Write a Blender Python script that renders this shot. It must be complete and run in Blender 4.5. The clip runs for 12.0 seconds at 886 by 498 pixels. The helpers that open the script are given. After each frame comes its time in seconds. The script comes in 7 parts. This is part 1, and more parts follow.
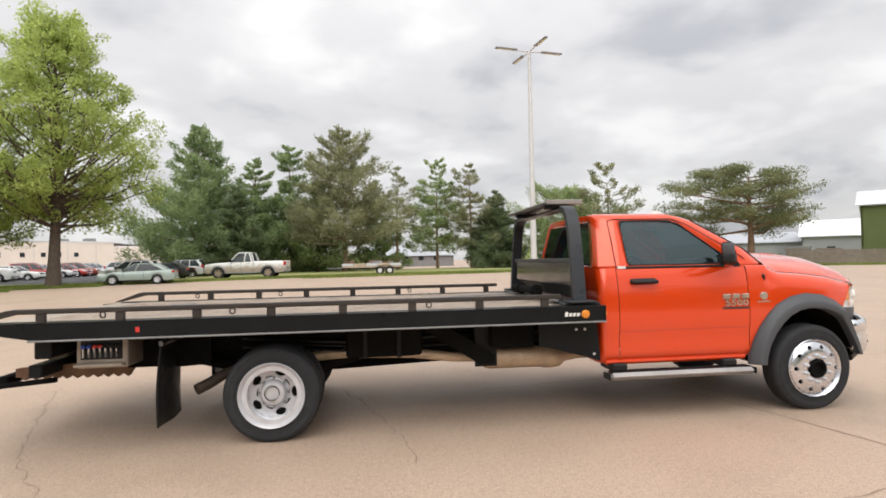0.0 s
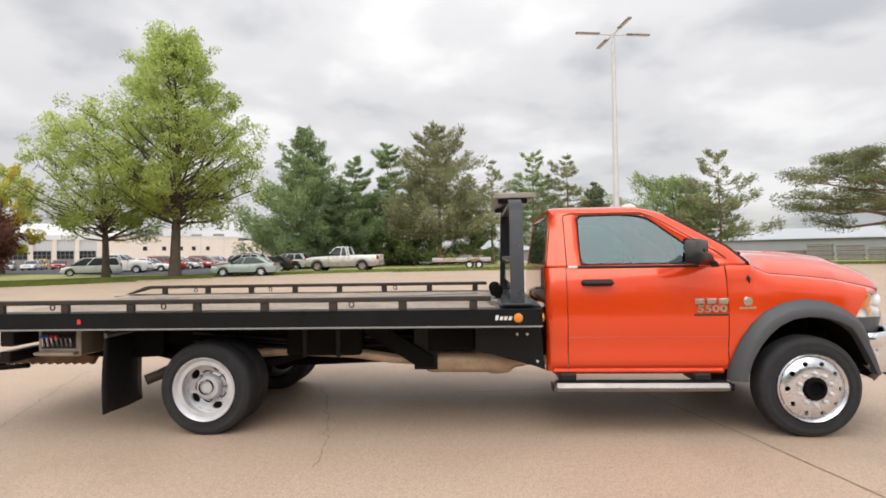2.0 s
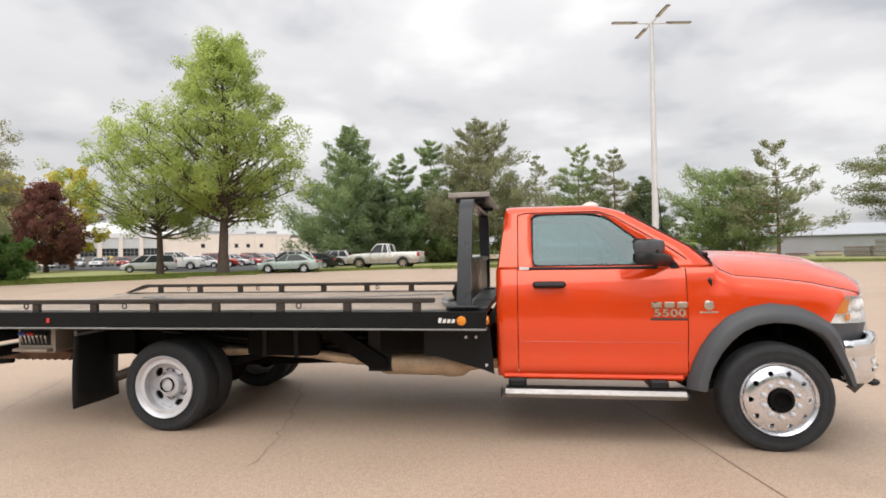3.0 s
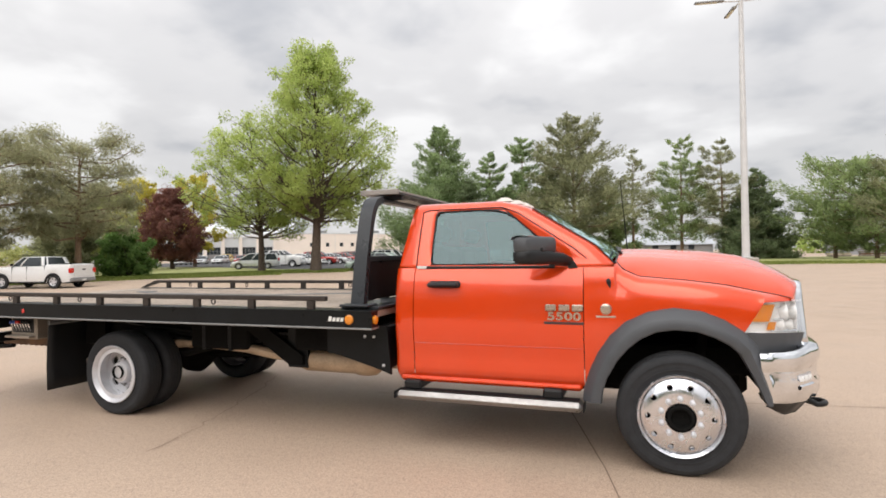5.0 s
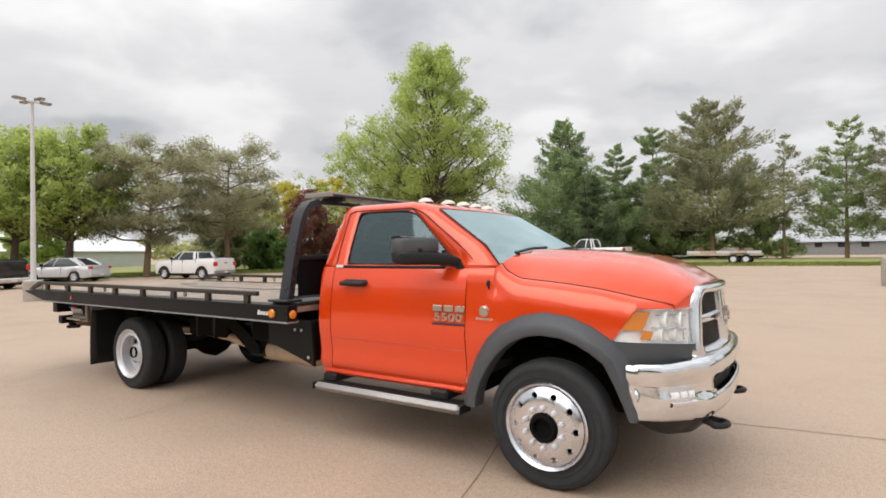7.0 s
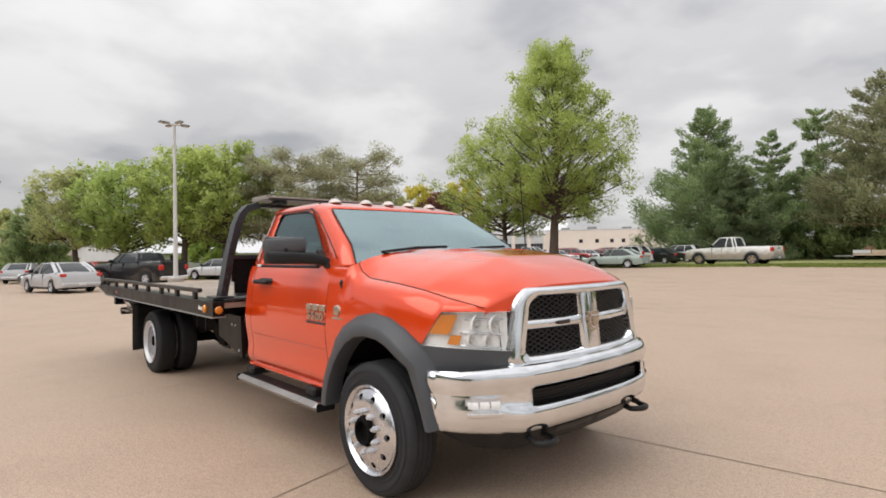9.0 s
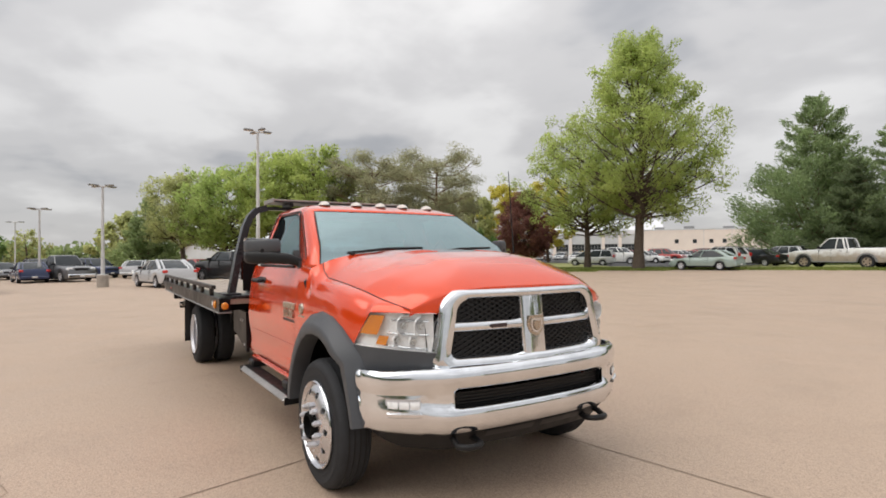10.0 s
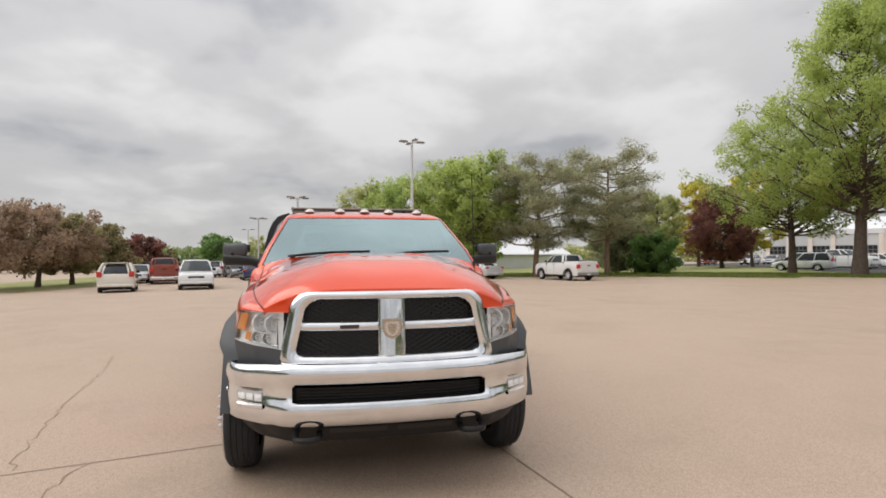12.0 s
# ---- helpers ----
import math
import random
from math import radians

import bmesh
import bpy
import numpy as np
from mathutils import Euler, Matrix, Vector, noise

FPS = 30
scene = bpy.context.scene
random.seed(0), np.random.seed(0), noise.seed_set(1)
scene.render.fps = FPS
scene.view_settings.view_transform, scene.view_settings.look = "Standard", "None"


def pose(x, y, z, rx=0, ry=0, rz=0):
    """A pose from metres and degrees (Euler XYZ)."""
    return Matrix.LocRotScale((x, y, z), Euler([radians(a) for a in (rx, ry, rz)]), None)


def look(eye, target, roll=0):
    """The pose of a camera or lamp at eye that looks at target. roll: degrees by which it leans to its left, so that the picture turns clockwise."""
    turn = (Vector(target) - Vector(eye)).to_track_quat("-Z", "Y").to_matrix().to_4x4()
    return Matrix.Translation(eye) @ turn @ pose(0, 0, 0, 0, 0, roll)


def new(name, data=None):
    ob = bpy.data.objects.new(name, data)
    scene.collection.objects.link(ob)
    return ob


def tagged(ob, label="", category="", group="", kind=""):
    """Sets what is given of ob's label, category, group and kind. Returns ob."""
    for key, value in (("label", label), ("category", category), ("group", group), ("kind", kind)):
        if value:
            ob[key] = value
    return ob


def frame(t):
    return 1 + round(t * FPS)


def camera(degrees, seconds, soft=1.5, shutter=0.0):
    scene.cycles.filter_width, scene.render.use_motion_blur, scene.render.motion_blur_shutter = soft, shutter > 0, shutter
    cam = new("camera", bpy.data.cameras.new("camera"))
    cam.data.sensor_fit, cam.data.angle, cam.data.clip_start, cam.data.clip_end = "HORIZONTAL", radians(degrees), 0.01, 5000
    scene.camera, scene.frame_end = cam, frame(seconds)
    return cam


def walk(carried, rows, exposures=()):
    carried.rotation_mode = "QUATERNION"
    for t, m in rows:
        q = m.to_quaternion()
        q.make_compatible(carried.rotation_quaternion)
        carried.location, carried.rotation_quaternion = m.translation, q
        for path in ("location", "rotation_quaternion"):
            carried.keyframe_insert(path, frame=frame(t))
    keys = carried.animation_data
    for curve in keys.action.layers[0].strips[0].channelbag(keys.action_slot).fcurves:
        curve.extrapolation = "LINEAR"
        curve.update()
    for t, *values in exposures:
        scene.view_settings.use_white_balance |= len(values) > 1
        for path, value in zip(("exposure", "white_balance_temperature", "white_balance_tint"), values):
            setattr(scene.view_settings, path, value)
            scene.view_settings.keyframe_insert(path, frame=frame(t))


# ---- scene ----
cam = camera(77.5, 12.0, soft=1.75)
# seconds, eye x, y, z, yaw, pitch, lean
ROWS = [
    (0.0, -4.269, -5.962, 1.528, -7.45, 1.16, -1.14),
    (0.5, -3.837, -6.004, 1.524, -5.09, 1.16, -1.04),
    (1.0, -3.474, -5.898, 1.526, -2.13, 0.90, -0.94),
    (1.5, -3.101, -5.822, 1.526, 0.84, 0.88, -0.96),
    (2.0, -2.715, -5.784, 1.537, 3.64, 0.74, -0.92),
    (2.5, -2.318, -5.646, 1.554, 6.39, 0.64, -0.97),
    (3.0, -1.863, -5.615, 1.563, 8.83, 0.45, -1.01),
    (5.0, -0.245, -5.112, 1.532, 19.58, 0.49, -0.94),
    (5.5, 0.180, -4.988, 1.531, 22.71, 0.46, -0.98),
    (6.0, 0.564, -4.741, 1.527, 26.69, 0.63, -0.97),
    (6.5, 1.031, -4.576, 1.528, 30.52, 0.74, -0.90),
    (8.3, 2.379, -3.523, 1.556, 42.87, 0.06, -0.78),
    (8.5, 2.577, -3.359, 1.508, 44.89, 0.56, -1.00),
    (9.0, 2.905, -3.019, 1.501, 48.46, 0.55, -0.83),
    (9.5, 3.164, -2.643, 1.507, 52.64, 0.59, -0.70),
    (10.0, 3.493, -2.299, 1.503, 57.72, 0.63, -0.46),
    (10.5, 3.703, -1.849, 1.515, 62.39, 0.57, -0.36),
    (11.0, 4.022, -1.386, 1.512, 67.57, 0.64, -0.40),
    (11.5, 4.136, -0.893, 1.504, 72.36, 0.66, -0.29),
    (12.0, 4.310, -0.430, 1.495, 77.50, 1.03, -0.27),
]
walk(cam, [(t, pose(x, y, z, 90 + pitch, 0, yaw) @ pose(0, 0, 0, 0, 0, lean)) for t, x, y, z, yaw, pitch, lean in ROWS],
     [(0.0, 0.26), (3.0, 0.27), (6.5, 0.20), (8.5, 0.05), (10.5, -0.06), (12.0, -0.08)])

# ---- light ----
SUN_ELEVATION, SUN_AZIMUTH = 48, 190
world = bpy.data.worlds.new("overcast_sky")
scene.world = world
world.use_nodes = True
wn, wl = world.node_tree.nodes, world.node_tree.links
wn.clear()


def wnode(kind, **values):
    n = wn.new(kind)
    for key, v in values.items():
        n.inputs[key].default_value = v
    return n


sky = wn.new("ShaderNodeTexSky")
sky.sky_type, sky.sun_disc = "NISHITA", False
sky.sun_elevation, sky.sun_rotation = radians(SUN_ELEVATION), radians(SUN_AZIMUTH)
coord = wn.new("ShaderNodeTexCoord")
split = wn.new("ShaderNodeSeparateXYZ")
wl.new(coord.outputs["Generated"], split.inputs[0])


def wmath(op, a, b=None):
    n = wn.new("ShaderNodeMath")
    n.operation = op
    for i, v in enumerate((a, b)):
        if v is None:
            continue
        if isinstance(v, (int, float)):
            n.inputs[i].default_value = v
        else:
            wl.new(v, n.inputs[i])
    return n.outputs[0]


# cloud deck: the direction projected on a flat layer, so that clouds flatten towards the horizon
height = wmath("ADD", wmath("MAXIMUM", split.outputs[2], 0.0), 0.26)
flat = wn.new("ShaderNodeCombineXYZ")
wl.new(wmath("DIVIDE", split.outputs[0], height), flat.inputs[0])
wl.new(wmath("DIVIDE", split.outputs[1], height), flat.inputs[1])
big = wnode("ShaderNodeTexNoise", Scale=1.25, Detail=4.0, Roughness=0.45, Distortion=0.3)
fine = wnode("ShaderNodeTexNoise", Scale=4.0, Detail=4.0, Roughness=0.5, Distortion=0.15)
for n in (big, fine):
    wl.new(flat.outputs[0], n.inputs["Vector"])
mix = wmath("ADD", wmath("MULTIPLY", big.outputs["Fac"], 0.74), wmath("MULTIPLY", fine.outputs["Fac"], 0.26))
ramp = wn.new("ShaderNodeValToRGB")
ramp.color_ramp.interpolation = "EASE"
stops = ramp.color_ramp.elements
stops[0].position, stops[0].color = 0.34, (0.43, 0.436, 0.458, 1)
stops[1].position, stops[1].color = 0.62, (0.81, 0.80, 0.795, 1)
s = stops.new(0.47)
s.color = (0.63, 0.62, 0.622, 1)
wl.new(mix, ramp.inputs[0])
# an overcast sky grows brighter towards the zenith
lift = wmath("ADD", wmath("MULTIPLY", wmath("POWER", wmath("MAXIMUM", split.outputs[2], 0.0), 1.5), 1.35), 0.90)
cloud = wn.new("ShaderNodeVectorMath")
cloud.operation = "SCALE"
wl.new(ramp.outputs[0], cloud.inputs[0])
wl.new(lift, cloud.inputs["Scale"])
blend = wn.new("ShaderNodeMix")
blend.data_type = "RGBA"
blend.inputs["Factor"].default_value = 0.93
dim = wn.new("ShaderNodeVectorMath")
dim.operation = "SCALE"
dim.inputs["Scale"].default_value = 0.10
wl.new(sky.outputs[0], dim.inputs[0])
wl.new(dim.outputs[0], blend.inputs["A"])
wl.new(cloud.outputs[0], blend.inputs["B"])
back = wn.new("ShaderNodeBackground")
wl.new(blend.outputs["Result"], back.inputs["Color"])
wl.new(back.outputs[0], wn.new("ShaderNodeOutputWorld").inputs[0])
back.inputs["Strength"].default_value = 1.0

lamp = bpy.data.lights.new("sun", "SUN")
lamp.energy, lamp.angle, lamp.color = 1.5, radians(60), (1.0, 0.96, 0.9)
sun = new("sun", lamp)
az, el = radians(SUN_AZIMUTH), radians(SUN_ELEVATION)
sun.matrix_world = look((0, 0, 60), (-30 * math.sin(az) / math.tan(el) * 2, -30 * math.cos(az) / math.tan(el) * 2, 0))


# ---- materials ----
class Mat:
    """A small builder of node materials."""

    def __init__(self, name):
        self.m = bpy.data.materials.new(name)
        self.m.use_nodes = True
        self.t = self.m.node_tree
        self.n, self.l = self.t.nodes, self.t.links
        self.b = self.n["Principled BSDF"]

    def node(self, kind, **values):
        n = self.n.new(kind)
        for key, v in values.items():
            if isinstance(v, bpy.types.NodeSocket):
                self.l.new(v, n.inputs[key])
            else:
                n.inputs[key].default_value = v
        return n

    def place(self, scale=(1, 1, 1)):
        c = self.n.new("ShaderNodeTexCoord")
        mp = self.n.new("ShaderNodeMapping")
        mp.inputs["Scale"].default_value = scale
        self.l.new(c.outputs["Object"], mp.inputs[0])
        return mp.outputs[0]

    def noise(self, scale, detail=3.0, rough=0.55, vec=None, stretch=(1, 1, 1)):
        return self.node("ShaderNodeTexNoise", Vector=vec or self.place(scale=stretch), Scale=scale, Detail=detail, Roughness=rough).outputs["Fac"]

    def ramp(self, fac, *stops):
        r = self.n.new("ShaderNodeValToRGB")
        e = r.color_ramp.elements
        e[0].position, e[0].color = stops[0][0], (*stops[0][1], 1)
        e[1].position, e[1].color = stops[-1][0], (*stops[-1][1], 1)
        for p, c in stops[1:-1]:
            e.new(p).color = (*c, 1)
        self.l.new(fac, r.inputs[0])
        return r.outputs[0]

    def mixc(self, fac, a, b, mode="MIX"):
        n = self.n.new("ShaderNodeMix")
        n.data_type, n.blend_type = "RGBA", mode
        for key, v in (("Factor", fac), ("A", a), ("B", b)):
            if isinstance(v, bpy.types.NodeSocket):
                self.l.new(v, n.inputs[key])
            else:
                n.inputs[key].default_value = v if key == "Factor" else (*v, 1)
        return n.outputs["Result"]

    def bump(self, fac, strength=0.2, distance=0.01):
        n = self.node("ShaderNodeBump", Height=fac, Strength=strength, Distance=distance)
        self.l.new(n.outputs[0], self.b.inputs["Normal"])

    def set(self, **values):
        for key, v in values.items():
            key = {"base": "Base Color", "rough": "Roughness", "metal": "Metallic", "coat": "Coat Weight", "coatr": "Coat Roughness",
                   "ior": "IOR", "trans": "Transmission Weight", "spec": "Specular IOR Level", "sub": "Subsurface Weight"}[key]
            if isinstance(v, bpy.types.NodeSocket):
                self.l.new(v, self.b.inputs[key])
            elif isinstance(v, tuple):
                self.b.inputs[key].default_value = (*v, 1)
            else:
                self.b.inputs[key].default_value = v
        return self


def tint(c, k):
    return tuple(min(1, v * k) for v in c)


def simple(name, base, rough=0.5, metal=0.0, vary=0.12, scale=6.0, bump=0.0, coat=0.0, spec=0.5):
    """A surface with soft stains, fine grain and uneven gloss."""
    m = Mat(name)
    large, small = m.noise(scale, 4), m.noise(scale * 14, 3)
    c = m.ramp(large, (0.3, tint(base, 1 - vary)), (0.7, tint(base, 1 + vary)))
    c = m.mixc(0.35, c, m.ramp(small, (0.35, tint(base, 1 - vary)), (0.65, tint(base, 1 + vary))))
    r = m.ramp(large, (0.3, (max(0.02, rough - 0.08),) * 3), (0.7, (min(1, rough + 0.1),) * 3))
    m.set(base=c, rough=r, metal=metal, coat=coat, coatr=0.05, spec=spec)
    if bump:
        m.bump(small, bump, 0.004)
    return m.m


def car_paint(name, base, metallic=0.35, rough=0.32):
    """Clear-coated paint with fine flake and a thin film of dust."""
    m = Mat(name)
    flake, dust = m.noise(900, 1), m.noise(2.6, 4)
    c = m.ramp(flake, (0.3, tint(base, 0.86)), (0.7, tint(base, 1.12)))
    c = m.mixc(m.ramp(dust, (0.45, (0, 0, 0)), (0.8, (0.035, 0.035, 0.035))), c, (0.45, 0.38, 0.31))
    m.set(base=c, metal=metallic, rough=rough, spec=0.35, coat=1.0, coatr=m.ramp(dust, (0.3, (0.025,) * 3), (0.8, (0.09,) * 3)))
    return m.m


def muddy_paint(name, base, mud, top):
    """Car paint with a ragged film of dried mud thrown up over the lower body."""
    m = Mat(name)
    z = m.node("ShaderNodeSeparateXYZ", Vector=m.place()).outputs[2]
    splash = m.noise(3.2, 6, 0.7)
    k = m.node("ShaderNodeMath")
    k.operation = "MULTIPLY_ADD"
    m.l.new(splash, k.inputs[0])
    k.inputs[1].default_value = -0.9
    m.l.new(z, k.inputs[2])
    fac = m.ramp(k.outputs[0], (max(0.0, top - 0.62), (0.85,) * 3), (top - 0.25, (0.0,) * 3))
    m.set(base=m.mixc(fac, base, m.ramp(splash, (0.3, tint(mud, 0.8)), (0.7, tint(mud, 1.2)))), rough=m.mixc(fac, (0.3,) * 3, (0.85,) * 3), coat=0.2, coatr=0.1)
    return m.m


def glass(name, base, alpha, rough=0.02, gain=1.5, hue=(0.72, 0.93, 0.97)):
    """Thin tinted glass: clear to look through, with a real gloss."""
    m = Mat(name)
    t = m.node("ShaderNodeBsdfTransparent", Color=(*base, 1))
    g = m.node("ShaderNodeBsdfGlossy", Color=(*hue, 1), Roughness=rough)
    f = m.node("ShaderNodeFresnel", IOR=1.5)
    k = m.node("ShaderNodeMath")
    k.operation = "MULTIPLY_ADD"
    m.l.new(f.outputs[0], k.inputs[0])
    k.inputs[1].default_value, k.inputs[2].default_value = gain, alpha
    mx = m.node("ShaderNodeMixShader", Fac=k.outputs[0])
    m.l.new(t.outputs[0], mx.inputs[1])
    m.l.new(g.outputs[0], mx.inputs[2])
    m.l.new(mx.outputs[0], m.n["Material Output"].inputs[0])
    return m.m


def concrete_mat():
    m = Mat("tan_concrete")
    big, mid = m.noise(0.13, 5, 0.6), m.noise(1.1, 6, 0.65)
    grit = m.node("ShaderNodeTexVoronoi", Vector=m.place(), Scale=46.0)
    speck, coarse = m.noise(95, 3, 0.6), m.noise(24, 4, 0.7)
    stain, pit = m.noise(0.34, 7, 0.66), m.noise(52, 5, 0.7)
    track = m.noise(0.30, 4, 0.55, stretch=(0.5, 1.9, 1))
    c = m.ramp(big, (0.32, (0.335, 0.243, 0.176)), (0.5, (0.430, 0.318, 0.235)), (0.68, (0.505, 0.380, 0.286)))
    c = m.mixc(0.40, c, m.ramp(mid, (0.3, (0.330, 0.232, 0.168)), (0.7, (0.53, 0.40, 0.302))))
    # bare aggregate: pale and dark grains of two sizes
    c = m.mixc(0.42, c, m.ramp(pit, (0.34, (0.215, 0.152, 0.11)), (0.5, (0.46, 0.335, 0.248)), (0.66, (0.70, 0.54, 0.417))))
    c = m.mixc(0.30, c, m.ramp(coarse, (0.36, (0.24, 0.172, 0.126)), (0.62, (0.60, 0.455, 0.346))))
    c = m.mixc(0.40, c, m.ramp(speck, (0.36, (0.235, 0.162, 0.118)), (0.60, (0.64, 0.492, 0.378))))
    c = m.mixc(m.ramp(grit.outputs["Distance"], (0.10, (0.65,) * 3), (0.30, (0, 0, 0))), c, (0.19, 0.15, 0.12))
    # tyre-worn film, damp blotches and grey stains over the bare concrete
    worn = m.noise(0.6, 7, 0.74)
    c = m.mixc(m.ramp(track, (0.53, (0, 0, 0)), (0.70, (0.12,) * 3)), c, (0.26, 0.198, 0.146))
    c = m.mixc(m.ramp(stain, (0.50, (0, 0, 0)), (0.68, (0.26,) * 3)), c, (0.245, 0.185, 0.136))
    c = m.mixc(m.ramp(worn, (0.52, (0, 0, 0)), (0.70, (0.22,) * 3)), c, (0.245, 0.185, 0.136))
    m.set(base=c, rough=m.ramp(mid, (0.3, (0.52,) * 3), (0.7, (0.72,) * 3)), spec=0.5)
    m.bump(pit, 0.5, 0.006)
    return m.m


def leaf_mat(name, dark, light, gloss=0.5):
    m = Mat(name)
    isl = m.n.new("ShaderNodeNewGeometry").outputs["Random Per Island"]
    patch = m.noise(0.55, 4)
    c = m.mixc(0.62, m.ramp(isl, (0.0, dark), (1.0, light)), m.ramp(patch, (0.36, tint(dark, 0.9)), (0.64, tint(light, 1.1))))
    m.set(base=c, rough=gloss, spec=0.3)
    d = m.node("ShaderNodeBsdfTranslucent", Color=c)
    mx = m.node("ShaderNodeMixShader", Fac=0.58)
    m.l.new(m.b.outputs[0], mx.inputs[1])
    m.l.new(d.outputs[0], mx.inputs[2])
    m.l.new(mx.outputs[0], m.n["Material Output"].inputs[0])
    return m.m


def bark_mat(name, base):
    m = Mat(name)
    v = m.noise(7, 5, 0.65, stretch=(3, 3, 0.6))
    m.set(base=m.ramp(v, (0.3, tint(base, 0.5)), (0.7, tint(base, 1.35))), rough=0.9, spec=0.2)
    m.bump(v, 0.7, 0.03)
    return m.m


def brushed(name, base, rough, scale=30):
    m = Mat(name)
    v, w = m.noise(scale, 3, stretch=(1, 1, 1)), m.noise(4, 4)
    m.set(base=m.ramp(w, (0.3, tint(base, 0.85)), (0.7, tint(base, 1.05))), metal=1.0,
          rough=m.ramp(v, (0.3, (rough * 0.6,) * 3), (0.7, (rough * 1.5,) * 3)))
    return m.m


CONCRETE = concrete_mat()
CRACK = simple("shallow_crack", (0.29, 0.215, 0.160), 0.9, scale=9)
JOINT = simple("joint_filler", (0.21, 0.15, 0.11), 0.9, scale=9)
RED = car_paint("orange_red_paint", (0.75, 0.058, 0.005), 0.22, 0.18)
# darker copy of the body red, for the painted shade of the door crease
RED_SHADE = car_paint("crease_shade_red", (0.36, 0.02, 0.002), 0.2, 0.3)
CHROME = brushed("chrome", (0.80, 0.82, 0.85), 0.09)
ALLOY = brushed("polished_aluminium", (0.76, 0.77, 0.81), 0.24, 7)
GLOSS_BLACK = simple("glossy_black_panel", (0.016, 0.016, 0.017), 0.13, vary=0.25, scale=2.0, coat=0.5)
VISOR = simple("weathered_aluminium_slats", (0.34, 0.31, 0.285), 0.42, 0.55, vary=0.2, scale=5)
RIM_STEEL = simple("silver_painted_steel", (0.60, 0.60, 0.63), 0.36, 0.3, scale=12)
STEP_METAL = brushed("brushed_step_aluminium", (0.40, 0.385, 0.375), 0.42)
TYRE = simple("tyre_rubber", (0.032, 0.033, 0.036), 0.7, vary=0.3, scale=14, bump=0.15, spec=0.22)
PLASTIC = simple("charcoal_plastic", (0.062, 0.066, 0.074), 0.5, vary=0.12, scale=10, bump=0.08)
BLACK = simple("black_plastic", (0.012, 0.012, 0.013), 0.45, vary=0.2, scale=9, spec=0.3)
BED_BLACK = simple("black_painted_steel", (0.009, 0.010, 0.011), 0.34, vary=0.25, scale=3.5, bump=0.05, spec=0.17)
RAIL_STEEL = simple("dusty_brown_black_steel", (0.040, 0.033, 0.029), 0.45, vary=0.3, scale=4, bump=0.05, spec=0.3)
RACK_GREY = simple("dark_grey_painted_steel", (0.028, 0.031, 0.036), 0.33, vary=0.2, scale=4, spec=0.35)
# dirty chassis parts; also the discs that put shade behind wheel holes
CHASSIS = simple("dirty_chassis_and_shade_black", (0.009, 0.0088, 0.0085), 0.85, vary=0.4, scale=5, bump=0.2, spec=0.06)
DECK = simple("worn_deck_steel", (0.40, 0.335, 0.28), 0.55, 0.2, vary=0.3, scale=2.2, bump=0.2)
EXHAUST = simple("heat_stained_exhaust_steel", (0.46, 0.34, 0.23), 0.5, 0.3, vary=0.35, scale=6, bump=0.1)
RUST = simple("rusty_brown_steel", (0.17, 0.095, 0.055), 0.75, 0.2, vary=0.4, scale=8, bump=0.2)
PIPE_DARK = simple("sooty_pipe_steel", (0.075, 0.055, 0.042), 0.6, 0.3, vary=0.35, scale=9, bump=0.1)
BOX_GREY = simple("grey_control_box_steel", (0.36, 0.31, 0.26), 0.5, 0.4, vary=0.2, scale=8)
TINTED = glass("tinted_cab_glass", (0.20, 0.30, 0.31), 0.06, gain=1.0)
SCREEN_GLASS = glass("windscreen_glass", (0.26, 0.36, 0.37), 0.26)
CAR_GLASS = simple("dark_car_glass", (0.035, 0.042, 0.048), 0.08, vary=0.1, spec=0.35)
LENS_CLEAR = glass("clear_lens", (0.98, 0.98, 0.98), 0.0, 0.03, 0.7, (1, 1, 1))
AMBER = simple("amber_lens", (0.72, 0.24, 0.015), 0.18, vary=0.1, coat=0.8)
RED_LENS = simple("red_lens", (0.55, 0.02, 0.015), 0.2, coat=0.8)
CLEARANCE = simple("pale_clearance_lens", (0.66, 0.58, 0.52), 0.2, vary=0.08, coat=0.8)
REFLECTOR = brushed("lamp_reflector", (0.85, 0.86, 0.88), 0.12)
LAMP_SHELL = simple("bright_lamp_shell", (0.88, 0.89, 0.90), 0.3, 0.0, vary=0.12, scale=25)
MESH_BLACK = simple("black_grille_mesh", (0.012, 0.012, 0.013), 0.35, vary=0.2)
INTERIOR = simple("dark_grey_interior", (0.05, 0.05, 0.052), 0.8, vary=0.2)
BADGE = brushed("badge_silver", (0.58, 0.50, 0.42), 0.28)
BADGE_DARK = simple("badge_shadow", (0.05, 0.03, 0.03), 0.5)
WHITE_MARK = simple("white_lettering", (0.72, 0.72, 0.70), 0.5)
BLUE_MARK = simple("blue_knob", (0.03, 0.08, 0.4), 0.4)
GRASS = leaf_mat("lawn_grass", (0.14, 0.19, 0.04), (0.30, 0.35, 0.10), 0.8)
GRASS_DRY = simple("dry_grass_verge", (0.27, 0.28, 0.10), 0.95, vary=0.3, scale=1.5, bump=0.4)
BARK = bark_mat("grey_brown_bark", (0.13, 0.10, 0.08))
BARK_PINE = bark_mat("pine_bark", (0.25, 0.17, 0.115))
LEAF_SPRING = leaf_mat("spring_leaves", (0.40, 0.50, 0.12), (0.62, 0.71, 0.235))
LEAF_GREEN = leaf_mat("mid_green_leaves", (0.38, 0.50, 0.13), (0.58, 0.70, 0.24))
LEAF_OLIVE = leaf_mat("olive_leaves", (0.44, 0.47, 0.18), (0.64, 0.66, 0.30))
